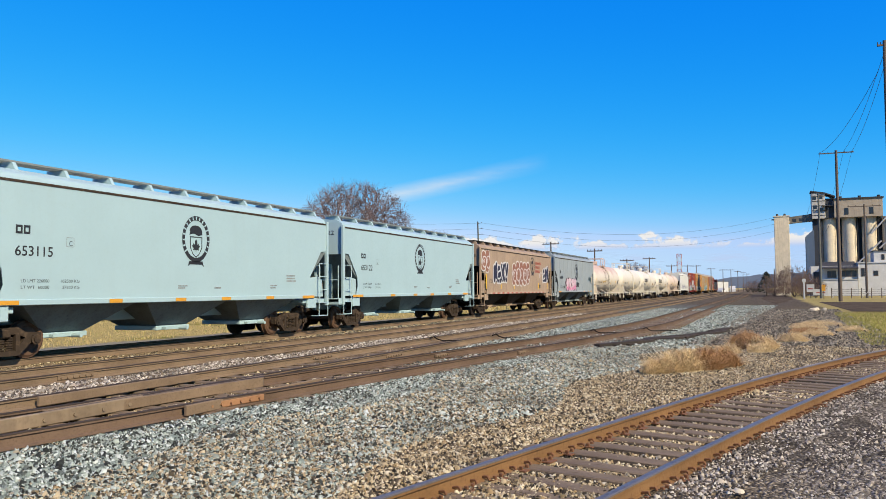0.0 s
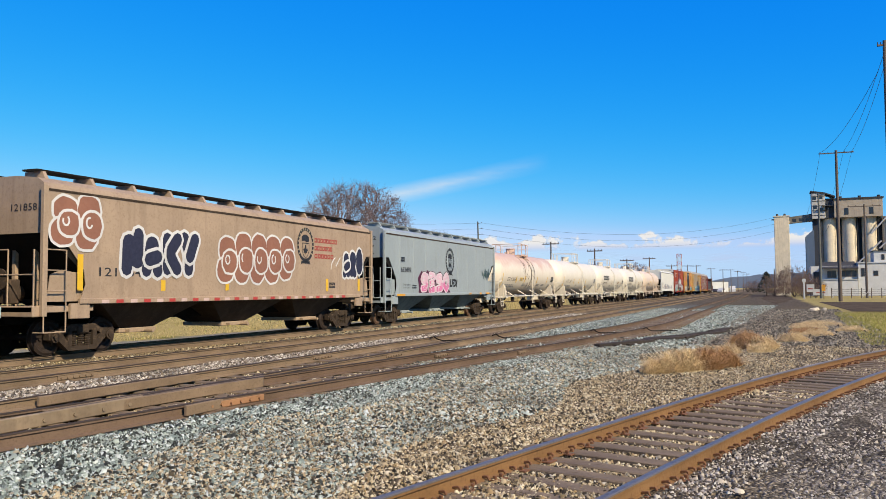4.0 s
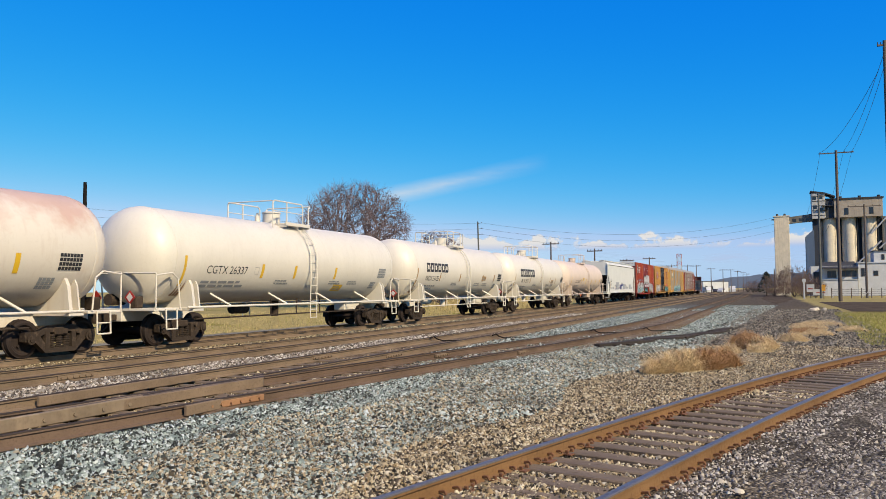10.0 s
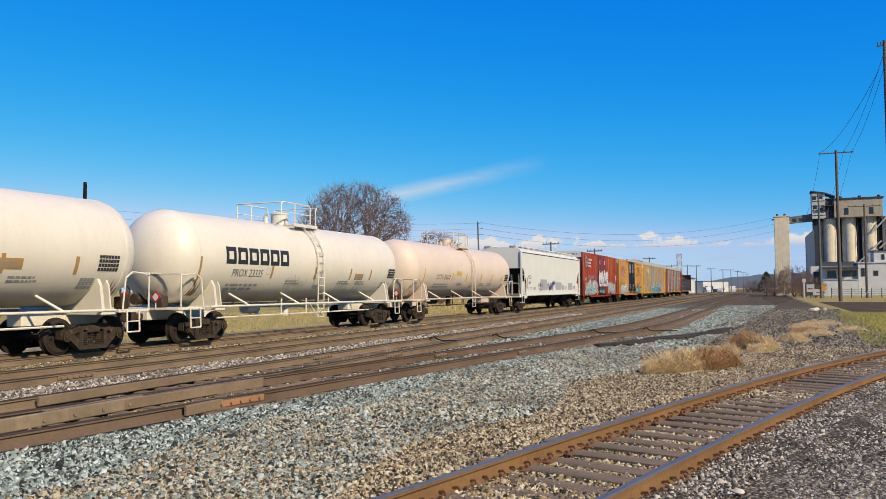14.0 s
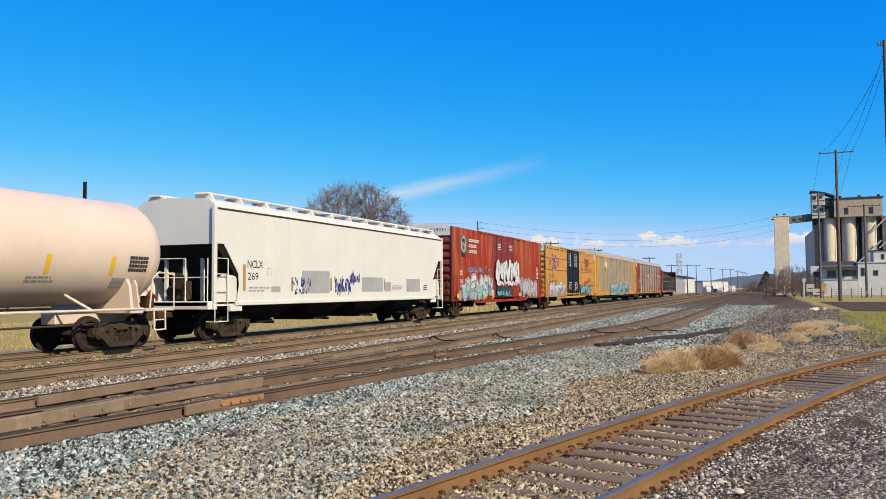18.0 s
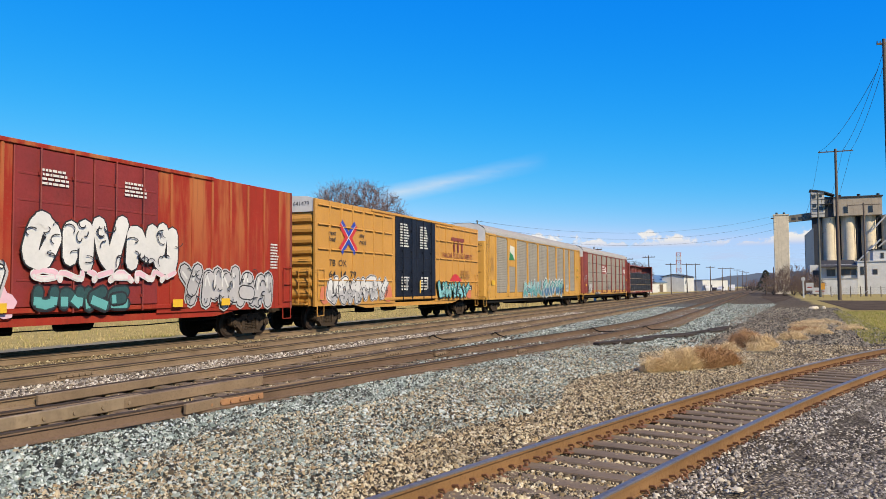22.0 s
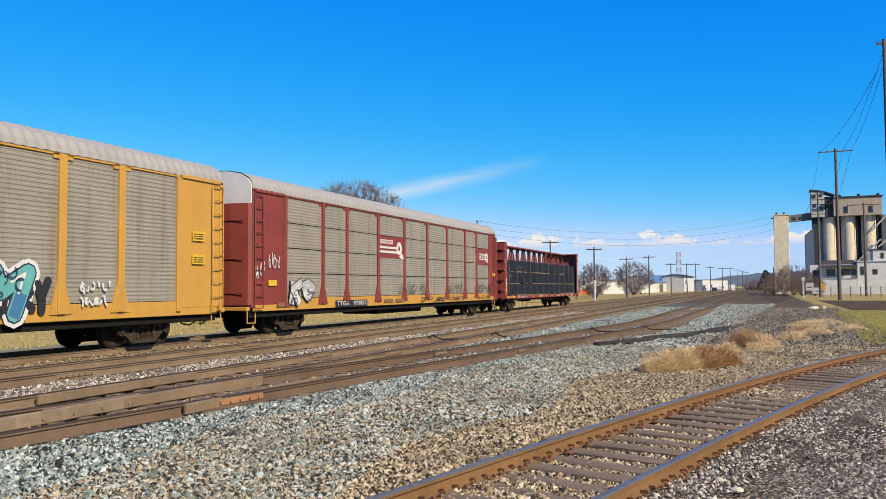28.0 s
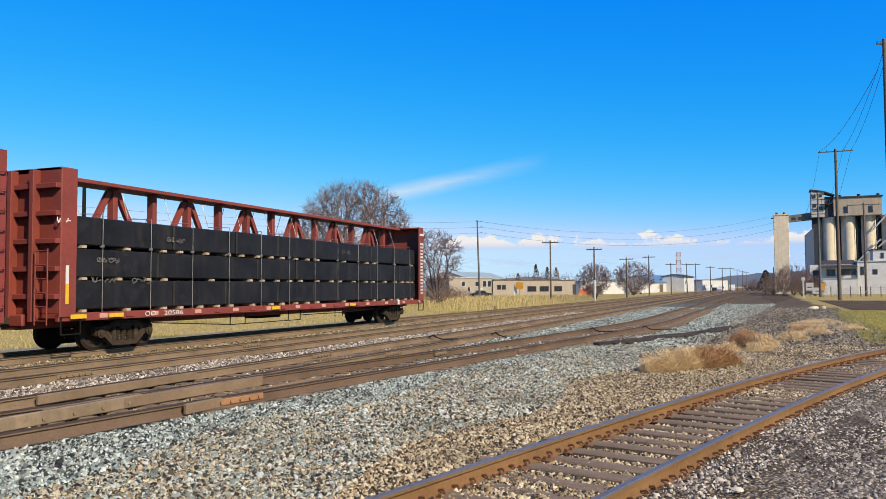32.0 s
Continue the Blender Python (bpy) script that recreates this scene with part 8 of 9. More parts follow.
bare_tree("broad bare tree with many forked limbs", 74.8, 40.3, 13.9, 0.435, 4, 9, 1500, thick=0.2, sprigs=6)
bare_tree("bare tree beside the broad tree", 92.0, 37.9, 9.6, 0.36, 9, 4, 700, thick=0.13)
bare_tree("bare tree behind the broad tree", 92.0, 58.0, 10.8, 0.42, 13, 5, 500)
bare_tree("bare tree behind the train", 72.0, 68.5, 9.6, 0.42, 21, 4, 500)
bare_tree("wide bare bush by the tracks", 178.0, 26.6, 7.6, 0.62, 31, 14, 1300, name="bare_bush", thick=0.05, sprigs=6)
bare_tree("bare bush beside the white-footed pole", 130.0, 25.6, 6.0, 0.5, 37, 12, 900, name="bare_bush", thick=0.05, sprigs=6)
for i, (x, y, h) in enumerate(((101, 41.0, 2.9), (108, 42.6, 2.6), (115, 43.6, 2.2), (96, 39.5, 2.6), (89, 36.5, 2.3))):
    bare_tree("low reddish brush beyond the tracks", x, y, h, 0.9, 50 + i, 8, 160, name="brush", mat_=twig_red, thick=0.05)
for i, (x, y, h) in enumerate(((168, -3.6, 5.6), (172, -5.4, 6.6), (176, -7.6, 5.2), (164, -6.6, 4.4), (180, -1.8, 4.8), (160, -8.6, 3.6))):
    bare_tree("brown bare shrub before the grain elevator", x, y, h, 0.55, 70 + i, 12, 420, name="bare_shrub", mat_=twig_red, thick=0.04, sprigs=7)
for i, (x, y, h) in enumerate(((236, 66, 7.4), (240, 61, 8.0), (243, 56, 7.0), (246, 50, 7.6), (250, 45, 6.6), (248, 75, 7.2))):
    bare_tree("bare pinkish trees behind the warehouses", x, y, h, 0.6, 130 + i, 6, 160, mat_=twig_red, thick=0.1)
for i, (x, y, h) in enumerate(((315, 4.0, 5), (330, 6.0, 4.5), (345, 3.2, 5.5), (360, 1.5, 4.0))):
    bare_tree("far bare trees down the line", x, y, h, 0.6, 90 + i, 6, 120)


def evergreen(label, x, y, h, w, seed, mat_):
    rn = random.Random(seed)
    ob = thing("evergreen", label, "tree", pose(x, y, -0.35))
    part("trunk", G().cyl((0, 0, 0), (0, 0, h * 0.9), 0.18, 0.05, seg=7), bark, ob)
    g = G()
    for k in range(700):
        t = rn.random() ** 0.7
        zc = h * (0.12 + 0.88 * t)
        r = w * (1 - t) ** 0.8 * math.sqrt(rn.random()) + 0.1
        a = rn.uniform(0, 2 * math.pi)
        c = Vector((r * math.cos(a), r * math.sin(a), zc))
        s = rn.uniform(0.15, 0.4)
        u, v = Vector((rn.uniform(-1, 1), rn.uniform(-1, 1), rn.uniform(-0.6, 0.2))).normalized() * s, Vector((rn.uniform(-1, 1), rn.uniform(-1, 1), rn.uniform(-1, 1))).normalized() * s * 0.4
        g.add([c - u, c + v, c + u, c - v], [(0, 1, 2, 3)])
    part("crown", g, mat_, ob, smooth=0)
    return ob


evergreen("dark evergreen beside the elevator tower", 190, -0.4, 5.4, 2.4, 3, needle)
for i, (x, y, h) in enumerate(((300, 82, 11), (304, 78.5, 10), (300, 74, 9.6), (296, 88, 7.5), (300, 60.5, 9), (302, 56, 8), (304, 50, 8.5))):
    evergreen("dark evergreen behind the warehouses", x, y, h, 2.4, 20 + i, needle if i != 2 else twig_red)


def blades(name, label, category, n, place, h, w, material, seed, kind="stuff", lean=0.5, out=None):
    """Grass or weed blades: thin tapered strips with a bend, joined."""
    rn = np.random.default_rng(seed)
    x, y, z = place(rn, n)
    a = rn.uniform(0, 2 * np.pi, n)
    b = rn.uniform(0, 2 * np.pi, n)
    hh = h * rn.uniform(0.45, 1.15, n)
    if out:
        b = np.arctan2(y - out[1], x - out[0]) + rn.normal(0, 0.7, n)
    ln = lean * rn.uniform(0.2, 1.0, n) * hh
    dx, dy = np.cos(a) * w / 2, np.sin(a) * w / 2
    lx, ly = np.cos(b) * ln, np.sin(b) * ln
    v = np.stack([np.stack([x - dx, y - dy, z], -1), np.stack([x + dx, y + dy, z], -1), np.stack([x + dx * 0.7 + lx * 0.35, y + dy * 0.7 + ly * 0.35, z + hh * 0.6], -1), np.stack([x - dx * 0.7 + lx * 0.35, y - dy * 0.7 + ly * 0.35, z + hh * 0.6], -1), np.stack([x + lx, y + ly, z + hh], -1)], 1).reshape(-1, 3)
    i = np.arange(n)[:, None] * 5
    faces = (i + np.array([[0, 1, 2, 3]])).tolist() + (i + np.array([[3, 2, 4]])).tolist()
    me = bpy.data.meshes.new(name)
    me.from_pydata(v.tolist(), [], faces)
    me.materials.append(material)
    return tagged(new(name, me), label, category, "", kind)


def blade_mat(name, a, b):
    m, nt, bs = node_mat(name)
    geo = nt.nodes.new("ShaderNodeNewGeometry")
    c = mix(nt, geo.outputs["Random Per Island"], a, b)
    nt.links.new(c, bs.inputs["Base Color"])
    bs.inputs["Roughness"].default_value = 0.85
    return m


dry_blade = blade_mat("dry_grass_blade", (0.40, 0.30, 0.11), (0.68, 0.55, 0.25))
green_blade = blade_mat("green_grass_blade", (0.20, 0.21, 0.03), (0.50, 0.46, 0.10))
weed_tan = blade_mat("weed_tan", (0.78, 0.52, 0.23), (1.0, 0.80, 0.46))
weed_brown = blade_mat("weed_brown", (0.34, 0.17, 0.06), (0.66, 0.38, 0.16))


def gz(x, y):
    return np.array([ground_height(a, b) for a, b in zip(x, y)])


def strip(x0, x1, y0, y1, power=1.0):
    def f(rn, n):
        x = x0 + (x1 - x0) * rn.random(n) ** power
        y = y0 + (y1 - y0) * rn.random(n)
        return x, y, gz(x, y) - 0.01
    return f


blades("dry_grass", "dry yellow grass beyond the train", "grass", 42000, strip(4, 150, 28.8, 40, 1.3), 0.13, 0.03, dry_blade, 1)
blades("green_grass", "sparse green grass beyond the train", "grass", 2500, strip(4, 130, 29.2, 37, 1.2), 0.16, 0.03, green_blade, 2)
blades("tall_dry_grass", "tall dry grass before the brush", "grass", 9000, strip(80, 150, 27, 46), 0.7, 0.05, dry_blade, 3)


def verge_place(rn, n):
    x = 29 + 36 * rn.random(n)
    t = rn.random(n)
    y = -3.0 - 0.045 * (x - 29) - t * (4 + 0.22 * (x - 25))
    return x, y, gz(x, y) - 0.01


blades("verge_grass", "short green and yellow grass beside the spur", "grass", 26000, verge_place, 0.13, 0.022, green_blade, 4)
blades("verge_dry_grass", "dry yellow grass beside the spur", "grass", 9000, verge_place, 0.12, 0.02, dry_blade, 5)


def weed(label, x, y, r, h, n, material, seed):
    """A dry tumbleweed: fine bent stalks that fill a low, uneven dome."""
    def f(rn, k):
        a, q = rn.uniform(0, 2 * np.pi, k), r * np.sqrt(rn.random(k))
        lump = 0.72 + 0.28 * np.sin(a * 3 + seed) * np.cos(q / r * 4 + seed)
        px, py = x + q * np.cos(a) * 1.5, y + q * np.sin(a)
        return px, py, gz(px, py) - 0.03 + rn.random(k) ** 0.8 * h * lump * np.sqrt(np.maximum(0.05, 1 - (q / r) ** 2))
    return blades("dry_weed", label, "weed", n, f, h * 0.24, 0.010, material, seed, kind="", lean=3.4)


for i, (x, y, r, h, n, m_) in enumerate(((18.6, 2.05, 0.38, 0.26, 1400, weed_tan), (19.0, 1.75, 0.42, 0.34, 1600, weed_tan), (19.6, 1.35, 0.45, 0.32, 1700, weed_brown), (20.4, 0.95, 0.40, 0.28, 1300, weed_brown), (27.2, 0.55, 0.6, 0.30, 1400, weed_brown), (26.6, 0.1, 0.5, 0.28, 1200, weed_tan), (29.5, 0.6, 0.6, 0.30, 1200, weed_brown), (30.6, -0.9, 0.55, 0.24, 1100, weed_tan), (34.5, -1.9, 0.6, 0.2, 900, weed_tan), (24.6, 1.0, 0.35, 0.2, 700, weed_tan), (36.0, -1.6, 0.8, 0.2, 1000, weed_brown), (40.0, -1.8, 0.9, 0.22, 1000, weed_tan), (18.3, 2.35, 0.3, 0.22, 900, weed_tan), (25.3, 0.2, 0.4, 0.18, 700, weed_tan), (38.0, -3.4, 0.7, 0.2, 800, weed_tan), (44.0, -2.6, 1.1, 0.2, 1000, weed_tan), (23.0, 1.6, 0.35, 0.14, 600, weed_brown))):
    weed("clump of dry tumbleweed on the gravel" if m_ is weed_tan else "brown dry weed clump on the gravel", x, y, r * 0.92, h * 1.75, int(n * 2.8), m_, 40 + i)
# ---- ties, rail fastenings, turnout ----
TIE = {}


def tie_mesh(k):
    if k not in TIE:
        rn = random.Random(k)
        g = G().bev(-1.27, 1.27, -0.115, 0.115, -0.17, 0.0, 0.012 + 0.006 * rn.random())
        g.v = [(x, y + rn.uniform(-0.008, 0.008), z + rn.uniform(-0.006, 0.006)) for x, y, z in g.v]
        TIE[k] = g.mesh("tie", 0)
        TIE[k].materials.append(tie_wood)
    return TIE[k]


def tie_line(track, f, x0, x1, step, z, seed):
    rn = random.Random(seed)
    x = x0
    while x < x1:
        s = (f(x + 0.1) - f(x - 0.1)) / 0.2
        a = math.degrees(math.atan(s))
        ob = part("tie", tie_mesh(rn.randrange(5)), None, track, at=(x, f(x), z + rn.uniform(-0.012, 0.004)))
        ob.rotation_euler = (0, 0, radians(a + 90 + rn.uniform(-1.5, 1.5)))
        x += step / math.sqrt(1 + s * s) * rn.uniform(0.94, 1.06)


tie_line(spur_track, spur_y, -10.0, 30, 0.50, SPUR_Z - 0.150, 1)
tie_line(near_track, lambda x: NEAR_Y, -14.0, 60, 0.52, -0.166, 2)
tie_line(siding_track, siding_y, 9.0, 64, 0.52, -0.166, 3)
tie_line(middle_track, lambda x: MID_Y, -14.0, 60, 0.52, -0.176, 4)
tie_line(main_track, lambda x: TRAIN_Y, -14.0, 60, 0.52, -0.176, 5)

anchor_rust = paint("anchor_rust", (0.20, 0.085, 0.035), (0.08, 0.04, 0.025), 0.5, 0.85, fine=20, var=0.3)
g = G()
g.box(-0.09, 0.09, -0.17, 0.17, 0.0, 0.014)
for sx, sy in ((-0.05, -0.1), (0.05, 0.1), (0.06, -0.1), (-0.04, 0.1)):
    g.bev(sx - 0.013, sx + 0.013, sy - 0.02, sy + 0.02, 0.0, 0.05, 0.005)
g.tube([(-0.14, -0.09, 0.03), (-0.14, -0.075, 0.055), (-0.14, 0.075, 0.03)], 0.013, 5)
g.tube([(0.15, -0.09, 0.03), (0.15, -0.075, 0.06), (0.15, 0.075, 0.03)], 0.013, 5)
plate_me = g.mesh("tie_plate", 0)
plate_me.materials.append(anchor_rust)
rn = random.Random(8)
x = 4.0
while x < 30:
    s = (spur_y(x + 0.1) - spur_y(x - 0.1)) / 0.2
    th = math.atan(s)
    for side in (-GAUGE / 2, GAUGE / 2):
        ob = part("tie_plate", plate_me, None, spur_track, at=(x - math.sin(th) * side, spur_y(x) + math.cos(th) * side, SPUR_Z - 0.168))
        ob.rotation_euler = (0, 0, th + rn.uniform(-0.06, 0.06))
    x += 0.5 / math.sqrt(1 + s * s)
# joint bars on the rails
bar = G()
bar.bev(-0.45, 0.45, -0.035, 0.035, -0.13, -0.045, 0.01)
for k in range(6):
    bar.cyl((-0.38 + k * 0.152, -0.065, -0.09), (-0.38 + k * 0.152, 0.065, -0.09), 0.02, seg=6)
bar_me = bar.mesh("joint_bar", 0)
bar_me.materials.append(rail_rust)
for tr, x, y in ((siding_track, 20.5, siding_y(20.5) - GAUGE / 2), (siding_track, 19.0, siding_y(19) + GAUGE / 2), (near_track, 17.5, NEAR_Y + GAUGE / 2), (near_track, 18.5, NEAR_Y - GAUGE / 2), (middle_track, 12.0, MID_Y - GAUGE / 2), (middle_track, 20.0, MID_Y + GAUGE / 2)):
    ob = part("joint_bar", bar_me, None, tr, at=(x, y, 0))
# frog and guard rails where the siding leaves
fx = 10.75
fg = thing("turnout_frog", "heavy cast turnout frog, rusty with a worn top", "railway turnout", pose(fx, NEAR_Y - GAUGE / 2, 0))
g = G().prism([(-2.6, 0.14), (-2.6, 0.02), (1.6, -0.30), (1.9, -0.14), (1.9, 0.06)], -0.17, -0.004, "z")
part("casting", g, rail_rust, fg, smooth=0)
for s, a in ((0.13, 0.0), (-0.2, -4.5)):
    ob = part("wing_rail", G().bev(-2.8, 0.4, s - 0.03, s + 0.03, -0.16, 0.0, 0.01), rail_rust, fg, smooth=0)
    ob.rotation_euler = (0, 0, radians(a))
g = G().bev(-3.7, -1.2, -0.105, -0.04, -0.165, 0.014, 0.014)
for k in range(4):
    g.cyl((-3.0 + k * 0.5, -0.125, -0.085), (-3.0 + k * 0.5, -0.10, -0.085), 0.028, seg=8)
part("wear_plate", g, paint("plate_tan", (0.31, 0.235, 0.155), (0.12, 0.09, 0.06), 0.5, 0.75, 0.1, streak=0.4, streak_col=(0.10, 0.08, 0.065), fine=9, var=0.25, sheen=0.2), fg, "wide tan wear plate with bolts", smooth=0)
g = G().bev(-0.62, 0.62, -0.05, 0.05, -0.135, -0.03, 0.012)
for k in range(6):
    g.cyl((-0.5 + k * 0.2, -0.08, -0.085), (-0.5 + k * 0.2, 0.08, -0.085), 0.024, seg=6)
ob = part("joint_bar", g, paint("joint_orange", (0.36, 0.18, 0.08), (0.12, 0.07, 0.04), 0.5, 0.8, fine=14, var=0.3), siding_track, "orange rusty bolted bar", at=(10.0, siding_y(10.0) - GAUGE / 2, 0), smooth=0)
ob.rotation_euler = (0, 0, math.atan((siding_y(10.1) - siding_y(9.9)) / 0.2))
for tr, y0 in ((near_track, NEAR_Y + GAUGE / 2 - 0.12), (siding_track, siding_y(fx) - GAUGE / 2 + 0.12)):
    part("guard_rail", G().bev(fx - 1.8, fx + 1.8, y0 - 0.03, y0 + 0.03, -0.15, 0.0, 0.01), rail_rust, tr, smooth=0)
# bond wires at the joints
for x, f in ((24.5, lambda q: NEAR_Y + GAUGE / 2), (26.5, lambda q: NEAR_Y - GAUGE / 2), (30.5, lambda q: siding_y(q) + GAUGE / 2), (32.5, lambda q: siding_y(q) - GAUGE / 2)):
    y = f(x)
    g = G().tube([(x - 0.2, y - 0.06, -0.02), (x - 0.05, y - 0.14, 0.03), (x + 0.1, y - 0.2, -0.06), (x + 0.35, y - 0.3, -0.13), (x + 1.0, y - 0.75, -0.15), (x + 1.4, y - 1.2, -0.16)], 0.022, 6)
    thing("bond_cable", "black bond cable looped over a rail joint", "cable", g=g, material=black_steel, group="bond cables")
# discarded ties beside the siding
rn = random.Random(12)
old_tie = G().bev(-1.3, 1.3, -0.115, 0.115, 0, 0.15, 0.02).mesh("discarded_tie", 0)
old_tie.materials.append(paint("rotten_tie", (0.06, 0.048, 0.04), (0.03, 0.024, 0.02), 0.6, 0.9, fine=11, var=0.4, relief=0.5, sheen=0.12))
for k in range(16):
    x = 25.6 + k * 0.7
    y = 4.5 - 0.25 * (x - 25.4) - 0.3 * rn.random()
    ob = tagged(new("discarded_tie", old_tie), "old dark timber tie lying on the gravel", "railway tie", "discarded ties")
    ob.location = (x, y, ground_height(x, y) - 0.07 + 0.05 * rn.random())
    ob.rotation_euler = (rn.uniform(-0.05, 0.05), 0, radians(rn.uniform(-26, -2)))


# ---- loose stones ----
def stone_mat(name, cols):
    m, nt, b = node_mat(name)
    geo = nt.nodes.new("ShaderNodeNewGeometry")
    cr = nt.nodes.new("ShaderNodeValToRGB")
    cr.color_ramp.interpolation = "CONSTANT"
    for i, c in enumerate(cols):
        if i < 2:
            e = cr.color_ramp.elements[i]
            e.position = i / len(cols)
        else:
            e = cr.color_ramp.elements.new(i / len(cols))
        e.color = (*(q * COLOUR_SCALE for q in c), 1)
    nt.links.new(geo.outputs["Random Per Island"], cr.inputs[0])
    grain = noise_node(nt, 60, 3, 0.6)
    soil = ramp(nt, noise_node(nt, 0.42, 5, 0.7), 0.50, 0.66, 0.0, 0.42)
    c = mix(nt, soil, cr.outputs[0], (0.075, 0.062, 0.045))
    c = mix(nt, ramp(nt, grain, 0.3, 0.7, 0.0, 0.28), c, (0.06, 0.05, 0.036))
    nt.links.new(c, b.inputs["Base Color"])
    b.inputs["Roughness"].default_value = 0.85
    b.inputs["Specular IOR Level"].default_value = 0.15
    return m


blue_stone = stone_mat("ballast_stone", [(0.286, 0.358, 0.313), (0.462, 0.55, 0.475), (0.046, 0.056, 0.05), (0.702, 0.787, 0.707), (0.332, 0.409, 0.358), (0.416, 0.485, 0.414), (0.074, 0.09, 0.08), (0.388, 0.469, 0.404), (0.896, 0.97, 0.908), (0.022, 0.026, 0.024), (0.231, 0.287, 0.252), (0.573, 0.651, 0.555), (0.051, 0.062, 0.056), (0.481, 0.423, 0.303), (0.157, 0.191, 0.172), (0.813, 0.888, 0.808), (0.028, 0.033, 0.03)])
tan_stone = stone_mat("gravel_stone", [(0.353, 0.267, 0.144), (0.549, 0.423, 0.242), (0.049, 0.039, 0.023), (0.882, 0.764, 0.499), (0.235, 0.189, 0.117), (0.461, 0.327, 0.164), (0.022, 0.018, 0.012), (0.666, 0.543, 0.328), (0.764, 0.626, 0.374), (0.039, 0.033, 0.023), (0.931, 0.828, 0.593), (0.118, 0.092, 0.058), (0.431, 0.368, 0.257)])
grey_stone = stone_mat("cinder_stone", [(0.50, 0.44, 0.35), (0.70, 0.62, 0.49), (0.10, 0.088, 0.07), (0.90, 0.84, 0.70), (0.33, 0.295, 0.245), (0.56, 0.47, 0.35), (0.035, 0.03, 0.025), (0.80, 0.72, 0.58), (0.06, 0.052, 0.045), (0.40, 0.37, 0.33), (0.20, 0.18, 0.155)])


def stones(name, label, n, place, size, material, seed, lift=0.0):
    """Scattered broken stones: a sunk foot of four corners under a slanting ridge, so that each has a few flat faces."""
    rn = np.random.default_rng(seed)
    x, y = place(rn, n)
    z = gz(x, y) + lift
    base = np.array([[0.9, 0.55, -0.25], [-0.9, 0.55, -0.25], [-0.9, -0.55, -0.25], [0.9, -0.55, -0.25], [0.42, 0.05, 0.72], [-0.42, -0.05, 0.72]], float)
    s = size * np.exp(rn.normal(0, 0.32, n)) / 2
    v = base[None] * (1 + rn.uniform(-0.3, 0.3, (n, 6, 1))) + rn.uniform(-0.26, 0.26, (n, 6, 3)) * np.array([1, 1, 0.8])
    v *= s[:, None, None] * rn.uniform(0.75, 1.3, (n, 1, 3))
    a = rn.uniform(0, 2 * np.pi, n)
    c, d = np.cos(a)[:, None], np.sin(a)[:, None]
    v = np.stack([v[..., 0] * c - v[..., 1] * d, v[..., 0] * d + v[..., 1] * c, v[..., 2]], -1)
    v += np.stack([x, y, z + s * rn.uniform(-0.1, 0.3, n)], -1)[:, None, :]
    poly = np.array([0, 1, 5, 4, 2, 3, 4, 5, 3, 0, 4, 1, 2, 5])
    first = np.array([0, 4, 8, 11])
    me = bpy.data.meshes.new(name)
    me.vertices.add(n * 6)
    me.vertices.foreach_set("co", v.reshape(-1))
    me.loops.add(n * 14)
    me.loops.foreach_set("vertex_index", (poly[None] + (np.arange(n) * 6)[:, None]).reshape(-1))
    me.polygons.add(n * 4)
    me.polygons.foreach_set("loop_start", (first[None] + (np.arange(n) * 14)[:, None]).reshape(-1))
    me.update(calc_edges=True)
    me.materials.append(material)
    return tagged(new(name, me), label, "gravel", "", "stuff")


def fan(x0, x1, ylo, yhi, power=2.0):
    """Points between two lines, thicker near the camera."""
    def f(rn, n):
        x = x0 + (x1 - x0) * rn.random(n * 2) ** power
        lo, hi = np.array([ylo(a) for a in x]), np.array([yhi(a) for a in x])
        y = lo + (hi - lo) * rn.random(n * 2)
        keep = np.argsort(y > 1.32 * x + 0.6, kind="stable")[:n]
        return x[keep], y[keep]
    return f


def spur_left(x):
    return spur_y(x) + GAUGE / 2 + 0.12 + 0.02 * x


def spur_right(x):
    return spur_y(x) - GAUGE / 2 - 0.12


def ballast_edge(x):
    return 5.35 - 0.05 * x + 0.3 * math.sin(x * 0.9)


stones("ballast_stones", "blue-grey crushed ballast beside the siding", 110000, fan(4.5, 40, lambda x: ballast_edge(x) - 1.3, lambda x: siding_y(x) - GAUGE / 2 - 0.06, 1.8), 0.036, blue_stone, 1)
stones("gravel_stones", "tan gravel between spur and siding", 125000, fan(4.0, 34, spur_left, lambda x: ballast_edge(x) + 1.1, 1.7), 0.031, tan_stone, 2)
stones("gravel_stones", "tan gravel between the spur rails", 52000, fan(3.5, 30, lambda x: spur_y(x) - 0.70, lambda x: spur_y(x) + 0.70, 1.5), 0.034, tan_stone, 3, 0.006)
stones("cinder_stones", "grey cinders right of the spur", 60000, fan(4.0, 30, lambda x: spur_right(x) - 3.2 - 0.2 * x, spur_right, 1.7), 0.028, grey_stone, 4)
stones("ballast_stones", "pale ballast between the tracks", 32000, fan(5, 55, lambda x: NEAR_Y + GAUGE / 2 + 0.12, lambda x: MID_Y - GAUGE / 2 - 0.35, 1.5), 0.045, stone_mat("pale_ballast", [(0.544, 0.477, 0.376), (0.952, 0.87, 0.722), (0.272, 0.211, 0.145), (0.408, 0.365, 0.303), (0.163, 0.126, 0.094), (0.096, 0.083, 0.068)]), 5)
stones("ballast_stones", "dusty stones between the rails", 12000, fan(5, 45, lambda x: NEAR_Y - 0.66, lambda x: NEAR_Y + 0.66, 1.4), 0.04, tan_stone, 6)
stones("ballast_stones", "dusty stones between the middle rails", 9000, fan(6, 50, lambda x: MID_Y + 0.9, lambda x: TRAIN_Y - 0.95, 1.4), 0.04, tan_stone, 7)
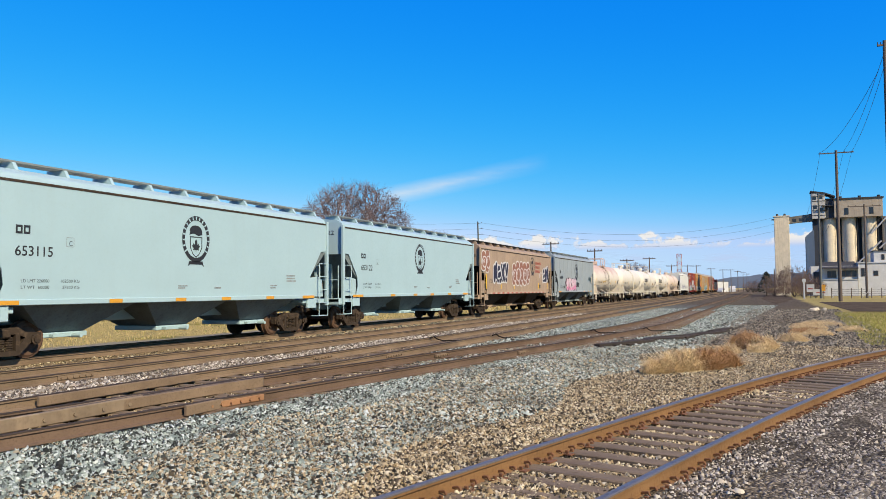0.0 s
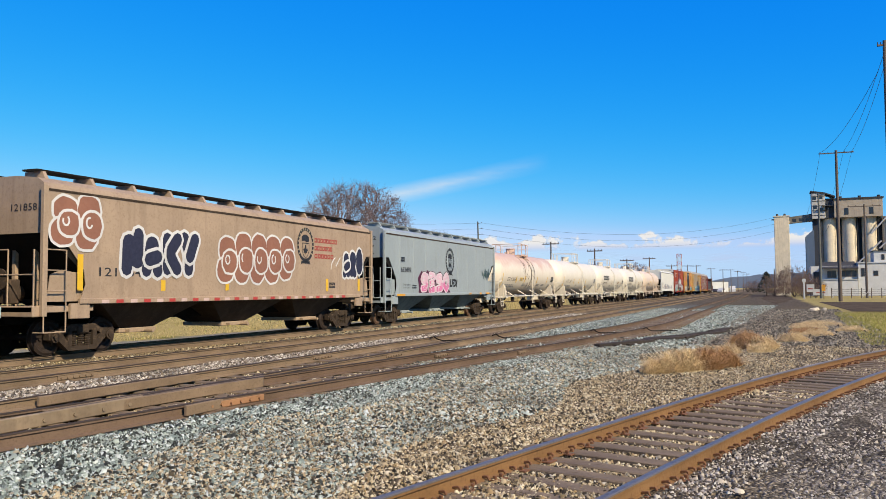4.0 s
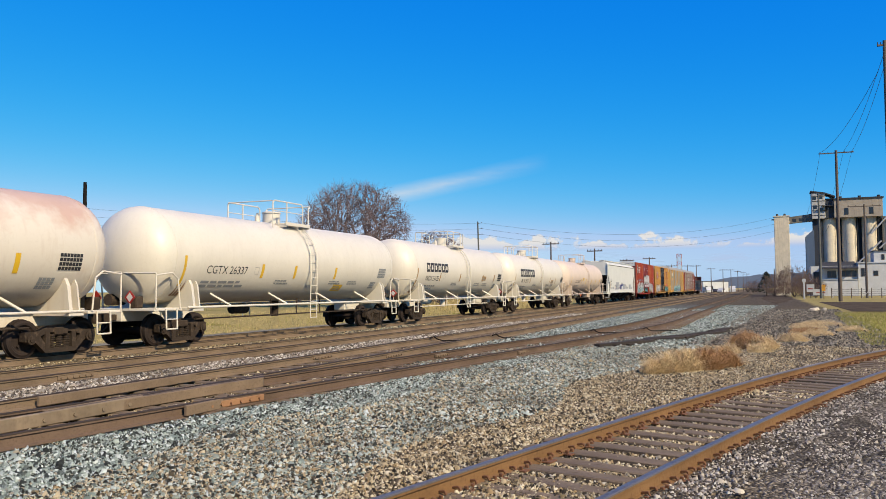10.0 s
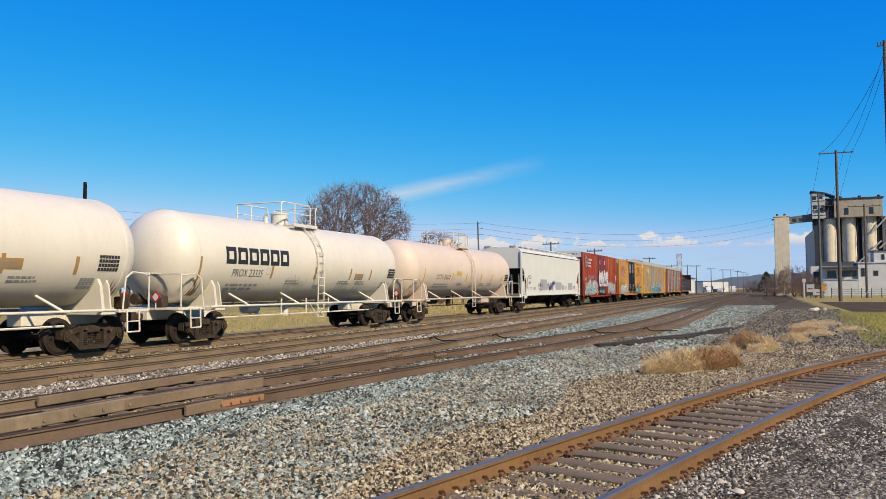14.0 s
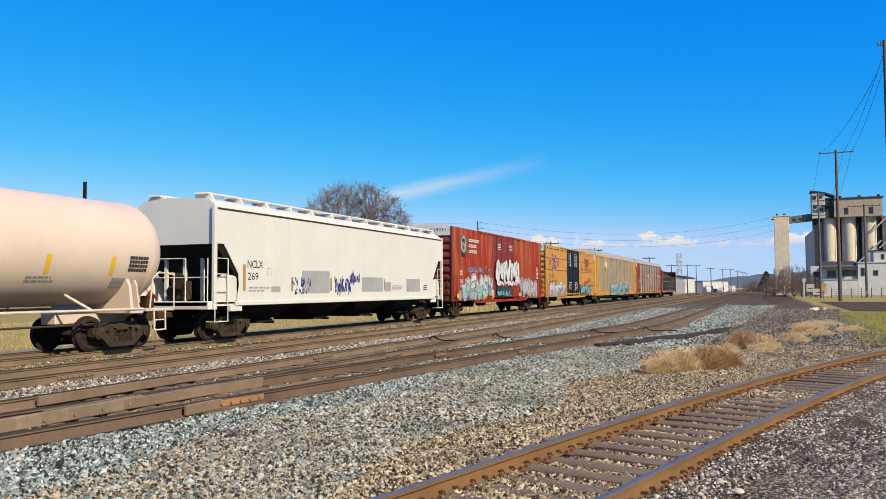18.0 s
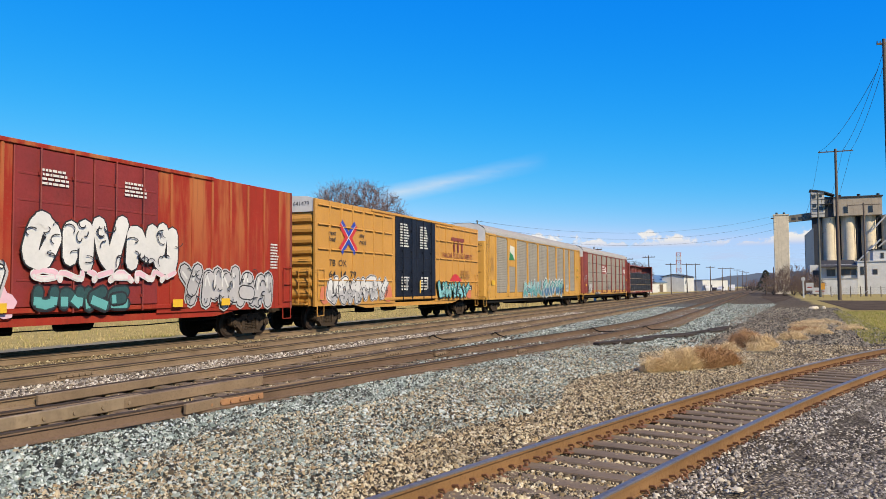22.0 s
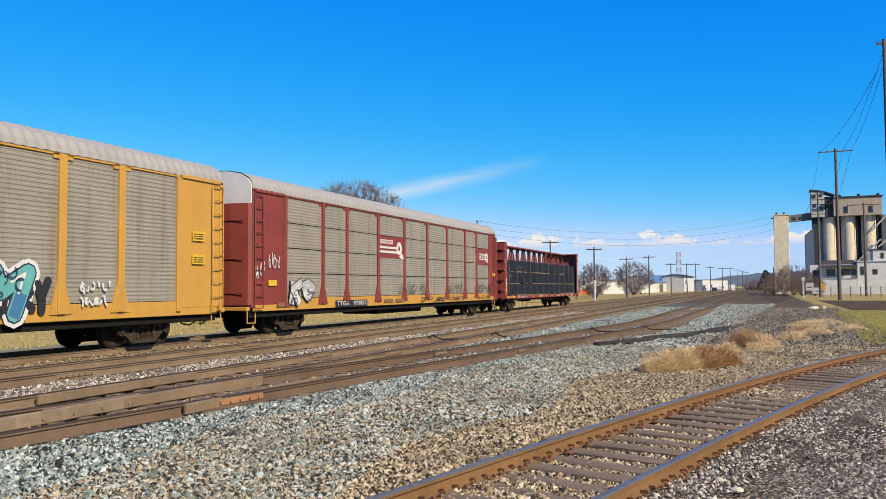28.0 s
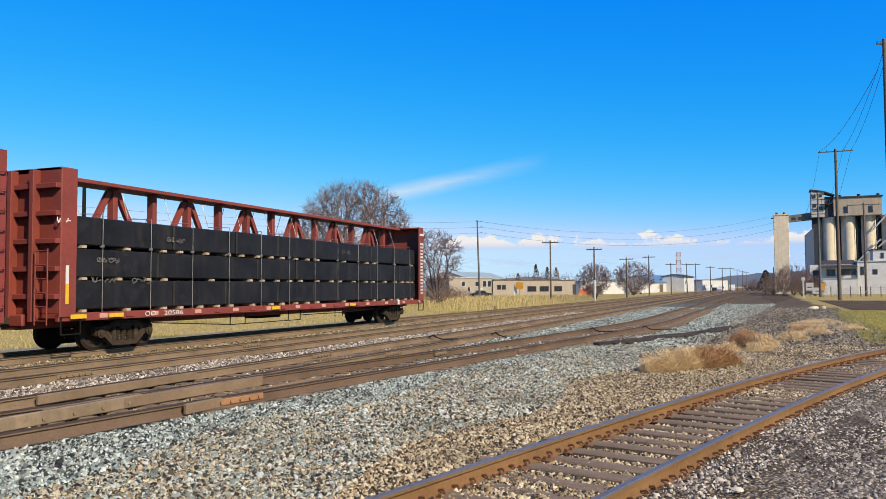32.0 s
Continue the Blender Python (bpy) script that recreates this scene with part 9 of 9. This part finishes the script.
stones("ballast_stones", "blue-grey ballast between siding and near track", 26000, fan(17, 70, lambda x: siding_y(x) - 0.6, lambda x: NEAR_Y - GAUGE / 2 - 0.1, 1.4), 0.048, blue_stone, 8)
stones("gravel_stones", "scattered dirt clods and pale stones beside the siding", 30000, fan(28, 75, lambda x: -3.4 - 0.03 * x, lambda x: 3.2 - 0.03 * x, 1.4), 0.075, stone_mat("dirt_clods", [(0.13, 0.115, 0.09), (0.34, 0.29, 0.22), (0.04, 0.036, 0.03), (0.44, 0.38, 0.28), (0.21, 0.195, 0.165), (0.40, 0.365, 0.295), (0.026, 0.023, 0.02), (0.15, 0.14, 0.115)]), 9)
stones("ballast_stones", "blue-grey ballast right of the far siding", 26000, fan(26, 90, lambda x: 3.3 - 0.05 * x, lambda x: siding_y(x) - GAUGE / 2 - 0.1, 1.4), 0.07, blue_stone, 10)
stones("ballast_stones", "dusty stones between the siding rails", 9000, fan(4, 24, lambda x: siding_y(x) - 0.66, lambda x: siding_y(x) + 0.66, 1.3), 0.04, tan_stone, 11)
# ---- motion ----
# the train rolls towards the camera and slowly gathers speed: metres gone at each even second
GONE = [0.0, 15.54, 31.18, 47.05, 63.09, 79.34, 95.87, 112.5, 129.23, 146.08, 163.26, 180.55, 197.85, 215.42, 233.2, 251.12, 269.12]


def gone(t):
    """Smooth distance along the track by t seconds."""
    k = min(15, int(t / 2))
    u = t / 2 - k
    p = [GONE[max(0, i)] if i <= 16 else 2 * GONE[16] - GONE[15] for i in (k - 1, k, k + 1, k + 2)]
    if k == 0:
        p[0] = -15.52
    return p[1] + 0.5 * u * (p[2] - p[0] + u * (2 * p[0] - 5 * p[1] + 4 * p[2] - p[3] + u * (3 * (p[1] - p[2]) + p[3] - p[0])))


def motions():
    for car, s0 in CARS:
        walk(car, [(t, pose(s0 - gone(t), TRAIN_Y, 0)) for t in range(33)])
    turns = [(k / 15, -math.degrees(gone(k / 15) / WHEEL_R)) for k in range(481)]
    for w in WHEELS:
        x, y, z = w.location
        walk(w, [(t, pose(x, y, z, 0, a, 0)) for t, a in turns])


motions()
